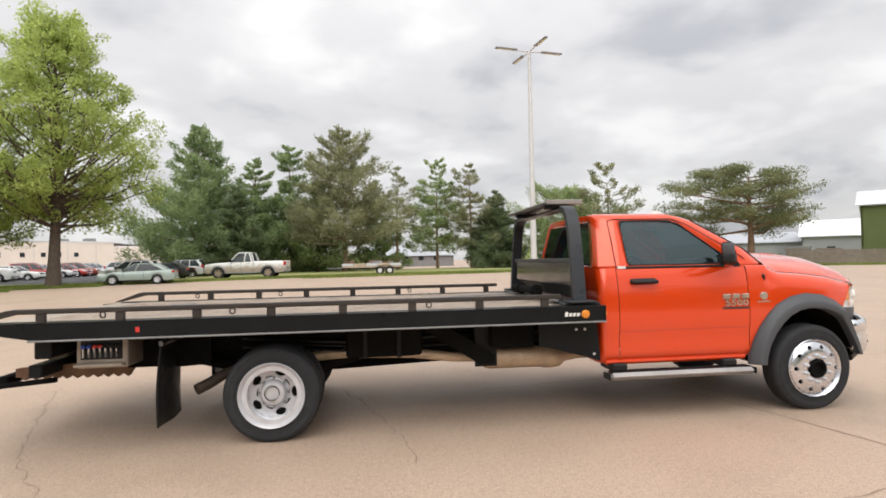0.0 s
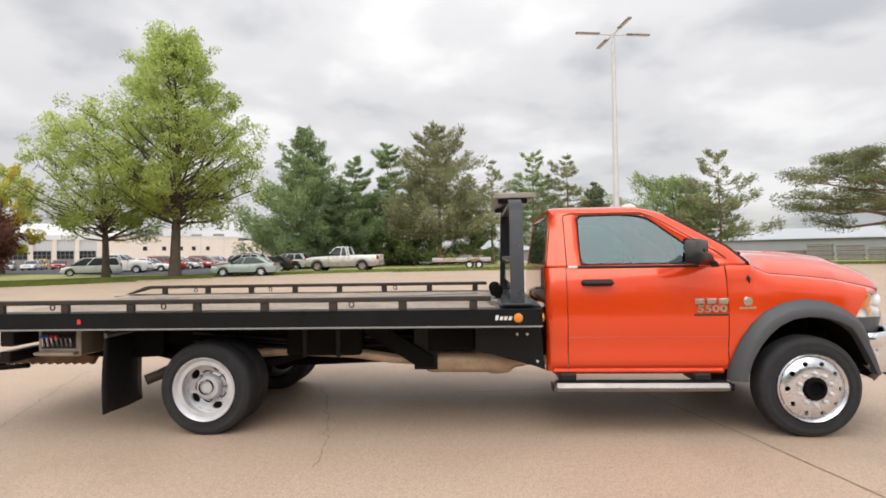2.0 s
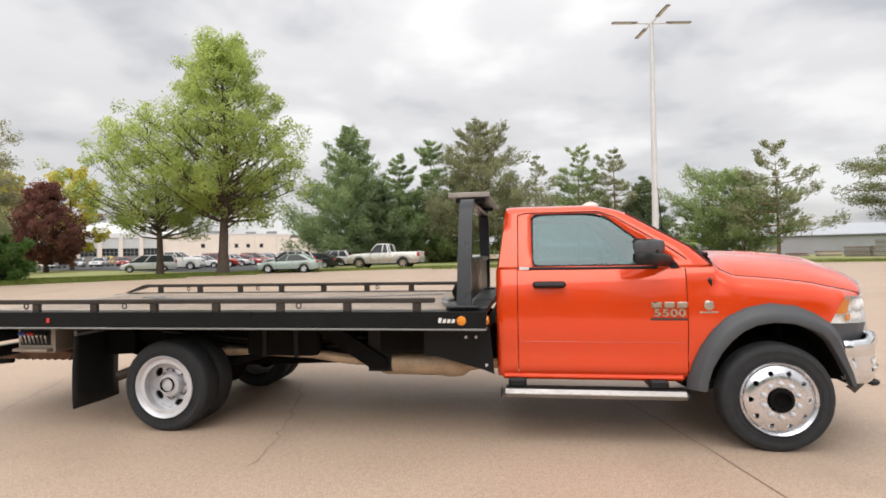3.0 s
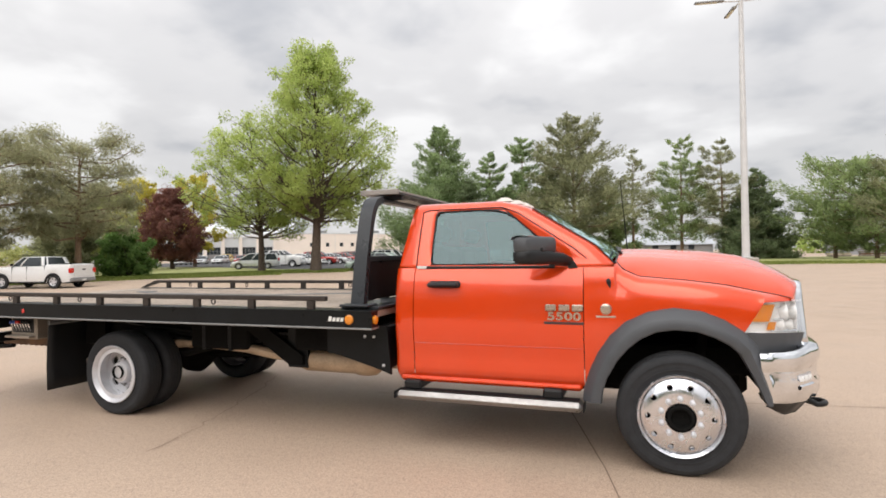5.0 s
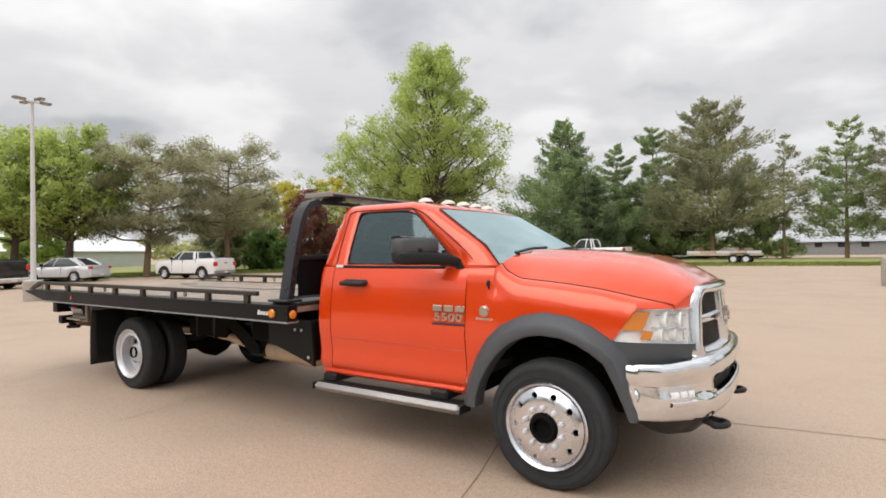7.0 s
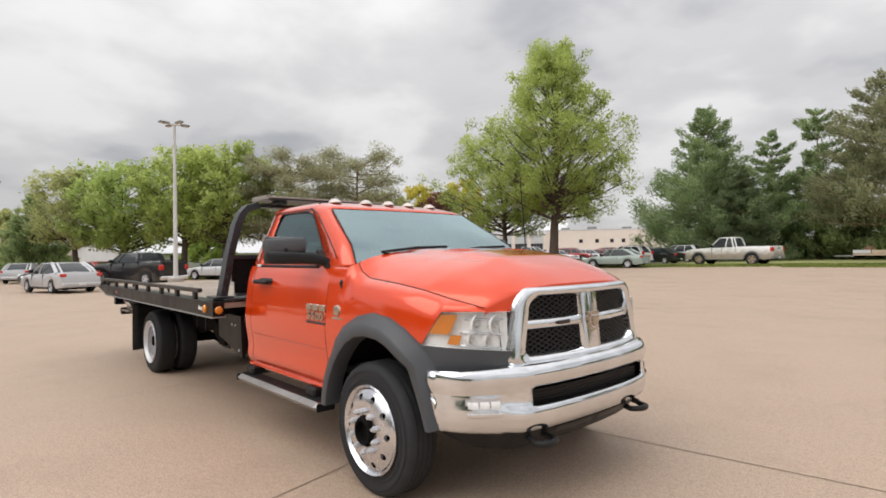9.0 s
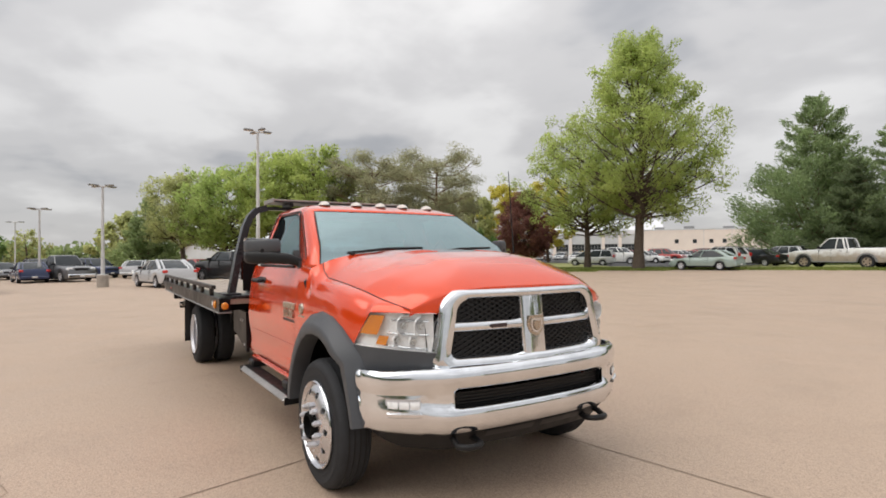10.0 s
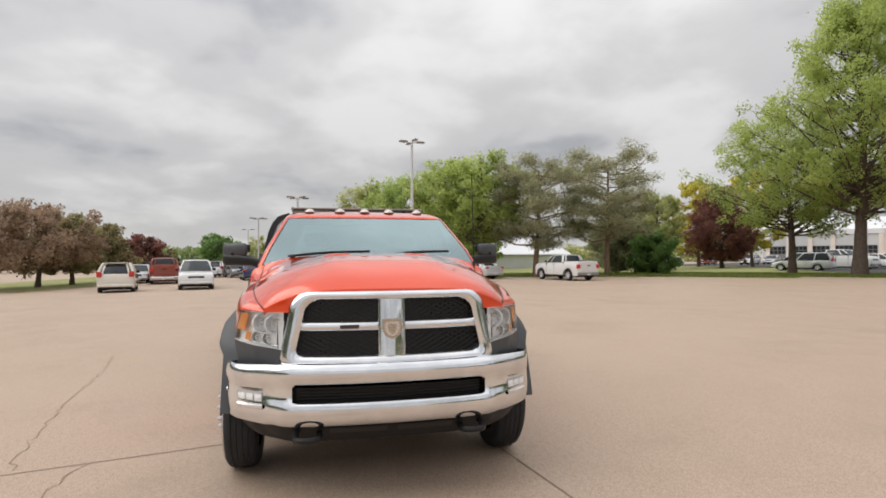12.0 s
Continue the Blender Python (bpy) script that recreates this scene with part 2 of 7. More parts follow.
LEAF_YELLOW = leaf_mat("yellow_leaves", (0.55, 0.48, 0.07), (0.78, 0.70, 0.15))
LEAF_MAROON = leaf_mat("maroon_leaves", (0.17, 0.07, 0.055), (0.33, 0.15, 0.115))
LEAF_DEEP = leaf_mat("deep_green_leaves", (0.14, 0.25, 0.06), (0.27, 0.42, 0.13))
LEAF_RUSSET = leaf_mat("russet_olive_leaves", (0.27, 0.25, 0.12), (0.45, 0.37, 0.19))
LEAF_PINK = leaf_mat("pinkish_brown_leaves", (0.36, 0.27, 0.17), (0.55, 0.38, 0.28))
NEEDLE_BLUE = leaf_mat("spruce_needles", (0.20, 0.28, 0.12), (0.35, 0.44, 0.20))
NEEDLE_DARK = leaf_mat("dark_spruce_needles", (0.14, 0.185, 0.09), (0.24, 0.30, 0.15))
NEEDLE_PINE = leaf_mat("pine_needles", (0.25, 0.265, 0.14), (0.41, 0.41, 0.23))
NEEDLE_OLIVE = leaf_mat("olive_pine_needles", (0.16, 0.185, 0.08), (0.29, 0.32, 0.15))
NEEDLE_WEST = leaf_mat("grey_green_pine_needles", (0.36, 0.36, 0.21), (0.53, 0.52, 0.32))
NEEDLE_MID = leaf_mat("fresh_pine_needles", (0.24, 0.32, 0.125), (0.40, 0.48, 0.21))
POLE = simple("galvanised_white_pole", (0.62, 0.62, 0.62), 0.45, 0.2, vary=0.08, scale=3)
BLOCK = simple("cast_concrete_base", (0.36, 0.32, 0.28), 0.9, vary=0.25, scale=3, bump=0.4)
WALL = simple("beige_metal_wall", (0.77, 0.70, 0.63), 0.75, vary=0.06, scale=0.5)
WALL_PALE = simple("pale_grey_wall", (0.56, 0.58, 0.59), 0.7, vary=0.08, scale=0.5)
WALL_DIM = simple("dull_grey_cladding", (0.30, 0.31, 0.33), 0.7, vary=0.1, scale=0.5)
ROOF_WHITE = simple("white_metal_roof", (0.74, 0.75, 0.77), 0.5, vary=0.05, scale=0.4)
ROOF_GREY = simple("dull_grey_roof", (0.42, 0.44, 0.47), 0.6, vary=0.1, scale=0.4)
WALL_OLIVE = simple("olive_green_cladding", (0.10, 0.13, 0.04), 0.7, vary=0.12, scale=0.8)
WOOD_GREY = simple("weathered_grey_wood", (0.22, 0.18, 0.155), 0.9, vary=0.25, scale=3, bump=0.3)
WOOD_TAN = simple("trailer_wood", (0.50, 0.41, 0.30), 0.85, vary=0.25, scale=3, bump=0.3)
STEEL_GREY = simple("weathered_steel", (0.26, 0.26, 0.26), 0.6, 0.4, vary=0.2, scale=3)
ASPHALT = simple("asphalt_road", (0.07, 0.07, 0.072), 0.9, vary=0.2, scale=1.2, bump=0.3)


# ---- shapes ----
class Geo:
    """Vertices and faces of one mesh, gathered piece by piece."""

    def __init__(self):
        self.v, self.f = [], []

    def add(self, verts, faces):
        k = len(self.v)
        self.v += [tuple(p) for p in verts]
        self.f += [tuple(i + k for i in q) for q in faces]
        return self

    def box(self, x0, x1, y0, y1, z0, z1, b=0.004):
        """A box with chamfered edges."""
        b = min(b, (x1 - x0) * 0.45, (y1 - y0) * 0.45, (z1 - z0) * 0.45)
        lo, hi = (x0, y0, z0), (x1, y1, z1)
        verts, key = [], {}
        for sx in (0, 1):
            for sy in (0, 1):
                for sz in (0, 1):
                    s = (sx, sy, sz)
                    for a in range(3):
                        p = [(hi[i] - (b if i != a else 0)) if s[i] else (lo[i] + (b if i != a else 0)) for i in range(3)]
                        key[s, a] = len(verts)
                        verts.append(p)
        faces = []
        for a in range(3):
            u, w = (a + 1) % 3, (a + 2) % 3
            for sa in (0, 1):
                q = []
                for su, sw in ((0, 0), (1, 0), (1, 1), (0, 1)):
                    s = [0, 0, 0]
                    s[a], s[u], s[w] = sa, su, sw
                    q.append(key[tuple(s), a])
                faces.append(q if sa else q[::-1])
            for su in (0, 1):
                for sw in (0, 1):
                    e = []
                    for sa in (0, 1):
                        s = [0, 0, 0]
                        s[a], s[u], s[w] = sa, su, sw
                        e.append(tuple(s))
                    q = [key[e[0], u], key[e[1], u], key[e[1], w], key[e[0], w]]
                    faces.append(q if su != sw else q[::-1])
        for s in [(i, j, k) for i in (0, 1) for j in (0, 1) for k in (0, 1)]:
            q = [key[s, 0], key[s, 1], key[s, 2]]
            faces.append(q if sum(s) % 2 else q[::-1])
        return self.add(verts, faces)

    def tube(self, pts, r, n=8, caps=True):
        """A tube along points; r: one radius or one for each point."""
        pts = [Vector(p) for p in pts]
        rs = r if isinstance(r, (list, tuple)) else [r] * len(pts)
        up, verts = None, []
        for i, p in enumerate(pts):
            d = (pts[min(i + 1, len(pts) - 1)] - pts[max(i - 1, 0)]).normalized()
            if up is None:
                up = d.orthogonal().normalized()
            up = (up - d * up.dot(d)).normalized()
            side = d.cross(up)
            verts += [p + (up * math.cos(a) + side * math.sin(a)) * rs[i] for a in [2 * math.pi * k / n for k in range(n)]]
        faces = [(i * n + k, i * n + (k + 1) % n, (i + 1) * n + (k + 1) % n, (i + 1) * n + k) for i in range(len(pts) - 1) for k in range(n)]
        if caps:
            faces += [tuple(range(n))[::-1], tuple(range((len(pts) - 1) * n, len(pts) * n))]
        return self.add(verts, faces)

    def lathe(self, profile, c=(0, 0, 0), axis="y", n=32, sign=1):
        """Turns a profile of (along, radius) round an axis through c."""
        verts = []
        for a, r in profile:
            for k in range(n):
                w = 2 * math.pi * k / n
                u, t = r * math.cos(w), r * math.sin(w)
                d = {"y": (u, a * sign, t), "z": (u, t, a * sign), "x": (a * sign, u, t)}[axis]
                verts.append((c[0] + d[0], c[1] + d[1], c[2] + d[2]))
        faces = [(i * n + k, (i + 1) * n + k, (i + 1) * n + (k + 1) % n, i * n + (k + 1) % n) for i in range(len(profile) - 1) for k in range(n)]
        return self.add(verts, faces)

    def grid(self, rows, close=False, skip=None):
        """Quads between rows of points."""
        n = len(rows[0])
        faces = []
        for i in range(len(rows) - 1):
            for k in range(n if close else n - 1):
                if skip and skip(i, k):
                    continue
                faces.append((i * n + k, i * n + (k + 1) % n, (i + 1) * n + (k + 1) % n, (i + 1) * n + k))
        return self.add([p for row in rows for p in row], faces)

    def prism(self, poly, axis, a, b):
        """A flat polygon pushed out from a to b along an axis."""
        put = {"x": lambda u, w, h: (h, u, w), "y": lambda u, w, h: (u, h, w), "z": lambda u, w, h: (u, w, h)}[axis]
        n = len(poly)
        verts = [put(u, w, a) for u, w in poly] + [put(u, w, b) for u, w in poly]
        faces = [tuple(range(n)), tuple(range(n, 2 * n))[::-1]] + [(i, i + n, (i + 1) % n + n, (i + 1) % n) for i in range(n)]
        return self.add(verts, faces)

    def moved(self, m):
        self.v = [tuple(m @ Vector(p)) for p in self.v]
        return self

    def mirrored(self):
        """Adds the same on the other side of y = 0."""
        return self.add([(x, -y, z) for x, y, z in self.v], [q[::-1] for q in self.f])

    def flipped(self):
        g = Geo()
        return g.add([(x, -y, z) for x, y, z in self.v], [q[::-1] for q in self.f])


def mesh_of(name, g, material, angle=35, scale=1.0, out=None):
    me = bpy.data.meshes.new(name)
    v = np.array(g.v, float) * scale
    me.from_pydata(v.tolist(), [], g.f)
    me.materials.append(material)
    bm = bmesh.new()
    bm.from_mesh(me)
    if len(bm.faces) < 60000:
        bmesh.ops.remove_doubles(bm, verts=bm.verts, dist=2e-5)
        bmesh.ops.recalc_face_normals(bm, faces=bm.faces)
    if out is not None:
        bm.normal_update()
        wrong = [f for f in bm.faces if f.normal.dot(f.calc_center_median() - out) < 0]
        bmesh.ops.reverse_faces(bm, faces=wrong)
    bm.to_mesh(me)
    bm.free()
    me.polygons.foreach_set("use_smooth", [True] * len(me.polygons))
    me.set_sharp_from_angle(angle=radians(angle))
    return me


def part(name, g, material, parent, label="", angle=35, scale=1.0, out=None):
    """One mesh object under a thing or under a part."""
    ob = new(name, mesh_of(name, g, material, angle, scale, out))
    ob.parent = parent
    return tagged(ob, label)


def thing(name, label, category, group="", kind="", m=None):
    ob = new(name)
    ob.empty_display_size = 0.2
    if m is not None:
        ob.matrix_world = m
    return tagged(ob, label, category, group, kind)


def rise(x, y):
    """The lot is level round the truck, climbs a little to the north and falls to the west."""
    return min(max(0.004 * x + 0.009 * y, -0.8), 0.40) * min(max((math.hypot(x + 2, y) - 16) / 14, 0), 1)


def lerp(a, b, t):
    return a + (b - a) * t


def curve(points, x):
    """Smooth interpolation through (x, value) points."""
    if x <= points[0][0]:
        return points[0][1]
    for (x0, v0), (x1, v1) in zip(points, points[1:]):
        if x <= x1:
            t = (x - x0) / (x1 - x0)
            return lerp(v0, v1, t)
    return points[-1][1]


# ---- ground ----
g = Geo()
radii = [0, 3, 6, 8, 11, 15, 19, 22, 26, 31, 37, 45, 60, 90, 150, 300, 700, 1600]
rows = [[(-2 + r * math.cos(a), r * math.sin(a), rise(-2 + r * math.cos(a), r * math.sin(a))) for a in [2 * math.pi * k / 96 for k in range(96)]] for r in radii]
g.grid(rows, close=True)
ground = new("ground", mesh_of("ground", g, CONCRETE, 80))
tagged(ground, "tan concrete parking lot with worn, stained surface", "ground", kind="structure")


def ribbon(points, width, material, name, label, jitter=0.0, lift=0.004, seed=1):
    """A thin strip that lies on the ground along points."""
    rnd = random.Random(seed)
    pts = []
    for (x0, y0), (x1, y1) in zip(points, points[1:]):
        n = max(2, int(math.hypot(x1 - x0, y1 - y0) / (0.09 if jitter else 0.6)))
        for i in range(n):
            t = i / n
            pts.append((lerp(x0, x1, t) + rnd.uniform(-jitter, jitter), lerp(y0, y1, t) + rnd.uniform(-jitter, jitter)))
    pts.append(points[-1])
    rows = []
    for i, (x, y) in enumerate(pts):
        a, b = pts[max(i - 1, 0)], pts[min(i + 1, len(pts) - 1)]
        d = Vector((b[0] - a[0], b[1] - a[1])).normalized()
        w = width * (rnd.uniform(0.4, 1.3) if jitter else 1) / 2
        rows.append([(x - d.y * w, y + d.x * w, rise(x, y) + lift), (x + d.y * w, y - d.x * w, rise(x, y) + lift)])
    ob = new(name, mesh_of(name, Geo().grid(rows), material, 80))
    return tagged(ob, label, "joint" if not jitter else "crack", kind="structure")


JOINTS = [((-0.95, 0.5), (-0.5, -1.06)), ((-0.5, -1.06), (1.2, -8.2)), ((-3.0, 0.42), (0.43, 1.0)), ((0.43, 1.0), (9.0, 2.30)),
          ((-9.0, 9.5), (-2.76, 10.45)), ((-0.2, 10.8), (7.0, 11.9)), ((-18, 0.4), (-12.0, 1.3))]
for i, (a, b) in enumerate(JOINTS):
    ribbon((a, b), 0.010, JOINT, "trim_joint", "dark saw-cut joint in the tan concrete slab")
CRACKS = [[(-5.3, -3.60), (-3.7, -3.25), (-2.75, -3.13), (-1.75, -2.95), (-1.04, -2.80), (-0.5, -2.68), (-0.21, -2.57)],
          [(-0.26, -2.10), (0.0, -2.16), (0.33, -2.14), (0.8, -2.3)], [(-6.2, -2.4), (-6.73, -1.60), (-7.18, -1.0), (-7.5, -0.2), (-7.95, 0.9), (-8.2, 1.65)],
          [(-4.64, 0.83), (-4.4, 0.16), (-4.15, -0.7), (-4.0, -1.29), (-3.96, -1.77)], [(-2.41, 2.96), (-2.32, 3.28)],
          [(-2.76, 10.45), (-2.3, 10.75), (-1.9, 10.9), (-1.3, 10.62), (-0.7, 10.75), (-0.2, 10.8)]]
for i, c in enumerate(CRACKS):
    ribbon(c, 0.010, CRACK, "trim_crack", "thin jagged crack in the tan concrete slab", jitter=0.035, seed=i)


def patch(name, points, material, label, category, lift=0.006, kind="structure"):
    """A flat area of the ground given by its outline, split finely enough to follow the rise."""
    bm = bmesh.new()
    f = bm.faces.new([bm.verts.new((x, y, 0)) for x, y in points])
    bmesh.ops.triangulate(bm, faces=[f])
    for _ in range(3):
        bmesh.ops.subdivide_edges(bm, edges=bm.edges, cuts=1, use_grid_fill=True)
    for v in bm.verts:
        v.co.z = rise(v.co.x, v.co.y) + lift
    me = bpy.data.meshes.new(name)
    bm.to_mesh(me)
    bm.free()
    me.materials.append(material)
    return tagged(new(name, me), label, category, kind=kind)


patch("ground_lawn", [(-46, 20), (-39.3, 29.5), (-30.5, 36.2), (-24, 38.6), (-24, 41.0), (-34, 41.0), (-40.5, 45), (-50, 50.5), (-66, 56), (-84, 42), (-80, 14), (-52, 12)], GRASS_DRY,
      "mown green lawn under trees at the edge of the lot", "lawn", 0.03)
patch("ground_verge", [(-24, 38.6), (-10, 43.5), (10, 45), (34, 44), (60, 30), (90, 10), (90, 60), (60, 90), (20, 74), (-24, 66)], GRASS_DRY,
      "green grass verge under the row of conifers", "verge", 0.03)
patch("ground_west_verge", [(-31, -16.8), (-36, -15.8), (-80, -14.6), (-80, -27), (-31, -27)], GRASS_DRY, "narrow green verge under the ornamental trees", "verge", 0.03)
patch("ground_side_lot", [(-24, 41.1), (-24, 70), (-50, 104), (-100, 100), (-84, 42.2), (-66, 56.2), (-50, 50.7), (-40.5, 45.2), (-34, 41.2)], ASPHALT, "grey asphalt side lot full of parked cars", "parking lot", 0.03)


def grass_tufts(name, areas, count, seed):
    """Short blades, thickest at the lot's edge."""
    rnd = np.random.RandomState(seed)
    v, f = [], []
    for (ax, ay), (bx, by), depth, n in areas:
        d = np.array((bx - ax, by - ay))
        nrm = np.array((-d[1], d[0])) / np.hypot(*d)
        for _ in range(n):
            t, s = rnd.rand(), rnd.rand() ** 1.5 * depth
            x, y = np.array((ax, ay)) + d * t + nrm * s
            z = rise(x, y) + 0.02
            a, h, w = rnd.rand() * 6.28, rnd.uniform(0.06, 0.16), rnd.uniform(0.05, 0.10)
            k = len(v)
            v += [(x - math.cos(a) * w, y - math.sin(a) * w, z), (x + math.cos(a) * w, y + math.sin(a) * w, z), (x + rnd.uniform(-0.05, 0.05), y + rnd.uniform(-0.05, 0.05), z + h)]
            f.append((k, k + 1, k + 2))
    me = bpy.data.meshes.new(name)
    me.from_pydata(v, [], f)
    me.materials.append(GRASS)
    return tagged(new(name, me), "short green grass blades on the lawn", "grass", kind="stuff")


grass_tufts("grass", [((-24, 38.6), (-30.5, 36.2), 6, 6000), ((-30.5, 36.2), (-39.3, 29.5), 9, 12000), ((-39.3, 29.5), (-46, 20), 9, 12000), ((-10, 43.5), (-24, 38.6), 4, 5000),
                      ((10, 45), (-10, 43.5), 6, 7000), ((34, 44), (10, 45), 6, 7000), ((60, 30), (34, 44), 6, 7000), ((-46, 20), (-52, 12), 12, 6000)], 0, 3)


# ---- trees ----
def ball(rnd, n, squash=1.0):
    """Random places inside a unit ball, a little denser in the middle."""
    d = rnd.normal(size=(n, 3))
    d /= np.linalg.norm(d, axis=1)[:, None]
    return d * (rnd.rand(n) ** 0.45)[:, None] * np.array((1, 1, squash))


def foliage(name, c, out, size, rnd, material, aspect=0.55, along=None, pull=1.2):
    """Small leaf-shaped quads at the places c. Each is shaded with the soft roundness of its clump (out); along turns sprays with their bough."""
    n = len(c)
    d = rnd.normal(size=(n, 3))
    if along is not None:
        d = d * 0.55 + along * pull
    d /= np.linalg.norm(d, axis=1)[:, None]
    e = np.cross(d, rnd.normal(size=(n, 3)))
    e /= np.linalg.norm(e, axis=1)[:, None]
    nr = out + rnd.normal(size=(n, 3)) * 0.28
    nr /= np.linalg.norm(nr, axis=1)[:, None] + 1e-6
    face = np.cross(d, e)
    e *= np.where((face * nr).sum(1) < 0, -1.0, 1.0)[:, None]
    s = (size * rnd.uniform(0.6, 1.4, n))[:, None]
    p = np.stack([c - d * s, c - e * s * aspect, c + d * s, c + e * s * aspect], 1).reshape(-1, 3)
    me = card_mesh(name, p, material)
    f = np.cross(p[2::4] - p[0::4], p[3::4] - p[1::4])
    flip = np.where((f * nr).sum(1) < 0, -1.0, 1.0)[:, None]
    me.polygons.foreach_set("use_smooth", np.ones(n, dtype=bool))
    me.normals_split_custom_set(np.repeat(nr * flip, 4, 0).tolist())
    return me


def card_mesh(name, p, material):
    n = len(p) // 4
    me = bpy.data.meshes.new(name)
    me.vertices.add(4 * n)
    me.vertices.foreach_set("co", p.astype(np.float32).ravel())
    me.loops.add(4 * n)
    me.loops.foreach_set("vertex_index", np.arange(4 * n, dtype=np.int32))
    me.polygons.add(n)
    me.polygons.foreach_set("loop_start", np.arange(0, 4 * n, 4, dtype=np.int32))
    me.update(calc_edges=True)
    me.materials.append(material)
    return me


def broadleaf(x, y, h, spread, label, leaf, seed, trunk=0.28, bare=0.28, leaves=16000, size=0.16, shape="cone", clumps=150, group="", lean=(0, 0), open_=0.0, bark=None):
    """A tapered trunk that forks into rising limbs, and a crown of many small leaf clumps."""
    rnd = np.random.RandomState(seed)
    rr = random.Random(seed)
    tree = thing("broadleaf_tree", label, "tree", group, m=pose(x, y, rise(x, y)))
    wood = Geo()
    top = h * 0.9
    axis = lambda t: Vector((lean[0] * t + 0.15 * math.sin(5 * t + seed), lean[1] * t + 0.15 * math.cos(4 * t + seed), top * t))
    wood.tube([axis(i / 10) - Vector((0, 0, 0.1 if i == 0 else 0)) for i in range(11)], [trunk * (1.25 if i == 0 else 1) * (1 - 0.9 * (i / 10) ** 0.8) + 0.015 for i in range(11)], 10)
    ends = []

    def radius(t):
        """Crown radius at a height fraction of the crown."""
        if shape == "cone":
            return spread * (math.sin(math.pi * min(1, 0.2 + t * 0.75)) if t < 0.4 else lerp(1.0, 0.16, ((t - 0.4) / 0.6) ** 1.25))
        if shape == "oval":
            return spread * math.sqrt(max(0.02, 1 - ((t - 0.45) / 0.58) ** 2))
        return spread * math.sqrt(max(0.02, 1 - ((t - 0.35) / 0.68) ** 2))

    nl = int(clumps * 0.34)
    for i in range(nl):
        t = (i + rr.random()) / nl
        z = lerp(bare * h, 0.96 * h, t)
        a = i * 2.39996 + rr.uniform(-0.4, 0.4)
        lobe = 1 + 0.08 * math.sin(2 * a + seed) + 0.10 * math.sin(3 * a + 9 * t + seed)
        r = radius(t) * rr.uniform(0.62, 1.04) * lobe
        s = axis(min(0.95, max(bare * rr.uniform(0.8, 1.5), (z - 0.7 * r) / top)))
        e = Vector((s.x + r * math.cos(a), s.y + r * math.sin(a), z + rr.uniform(-0.03, 0.04) * h))
        m_ = s.lerp(e, 0.5) + Vector((rr.uniform(-0.2, 0.2), rr.uniform(-0.2, 0.2), -0.015 * h))
        w = max(0.02, trunk * 0.30 * (1 - t * 0.7))
        wood.tube([s, m_, e], [w, w * 0.6, 0.012], 5, False)
        ends += [(e, 1.0), (m_.lerp(e, 0.6), 0.8)]
        for k in range(4):
            b = m_.lerp(e, rr.uniform(-0.1, 0.85))
            q = b + Vector((rr.uniform(-1, 1), rr.uniform(-1, 1), rr.uniform(-0.4, 0.9))) * (0.25 * r + 0.2)
            wood.tube([b, q], [w * 0.4, 0.008], 4, False)
            ends.append((q, rr.uniform(0.5, 1)))
    part("trunk", wood, bark or BARK, tree, angle=60)
    rad = np.array([k * rr.uniform(0.6, 1.2) * (spread * 0.08 + 0.36) for _, k in ends])
    ends = np.array([tuple(e) for e, _ in ends])
    per = np.array([rr.uniform(0.5, 1.5) * (1 if rr.random() > open_ else 0.12) for _ in ends]) * rad ** 1.5
    per = np.maximum(1, (per / per.sum() * leaves)).astype(int)
    o = ball(rnd, per.sum(), 0.85)
    c = np.repeat(ends, per, 0) + o * np.repeat(rad, per)[:, None]
    mid = np.array((0, 0, h * (bare + 1) / 2))
    out = (c - mid) / np.array((spread, spread, h * (1 - bare) / 2)) * 0.8 + o * 0.45 + np.array((0, 0, 0.35))
    crown = new("crown", foliage("crown", c, out, size, rnd, leaf))
    crown.parent = tree
    return tree


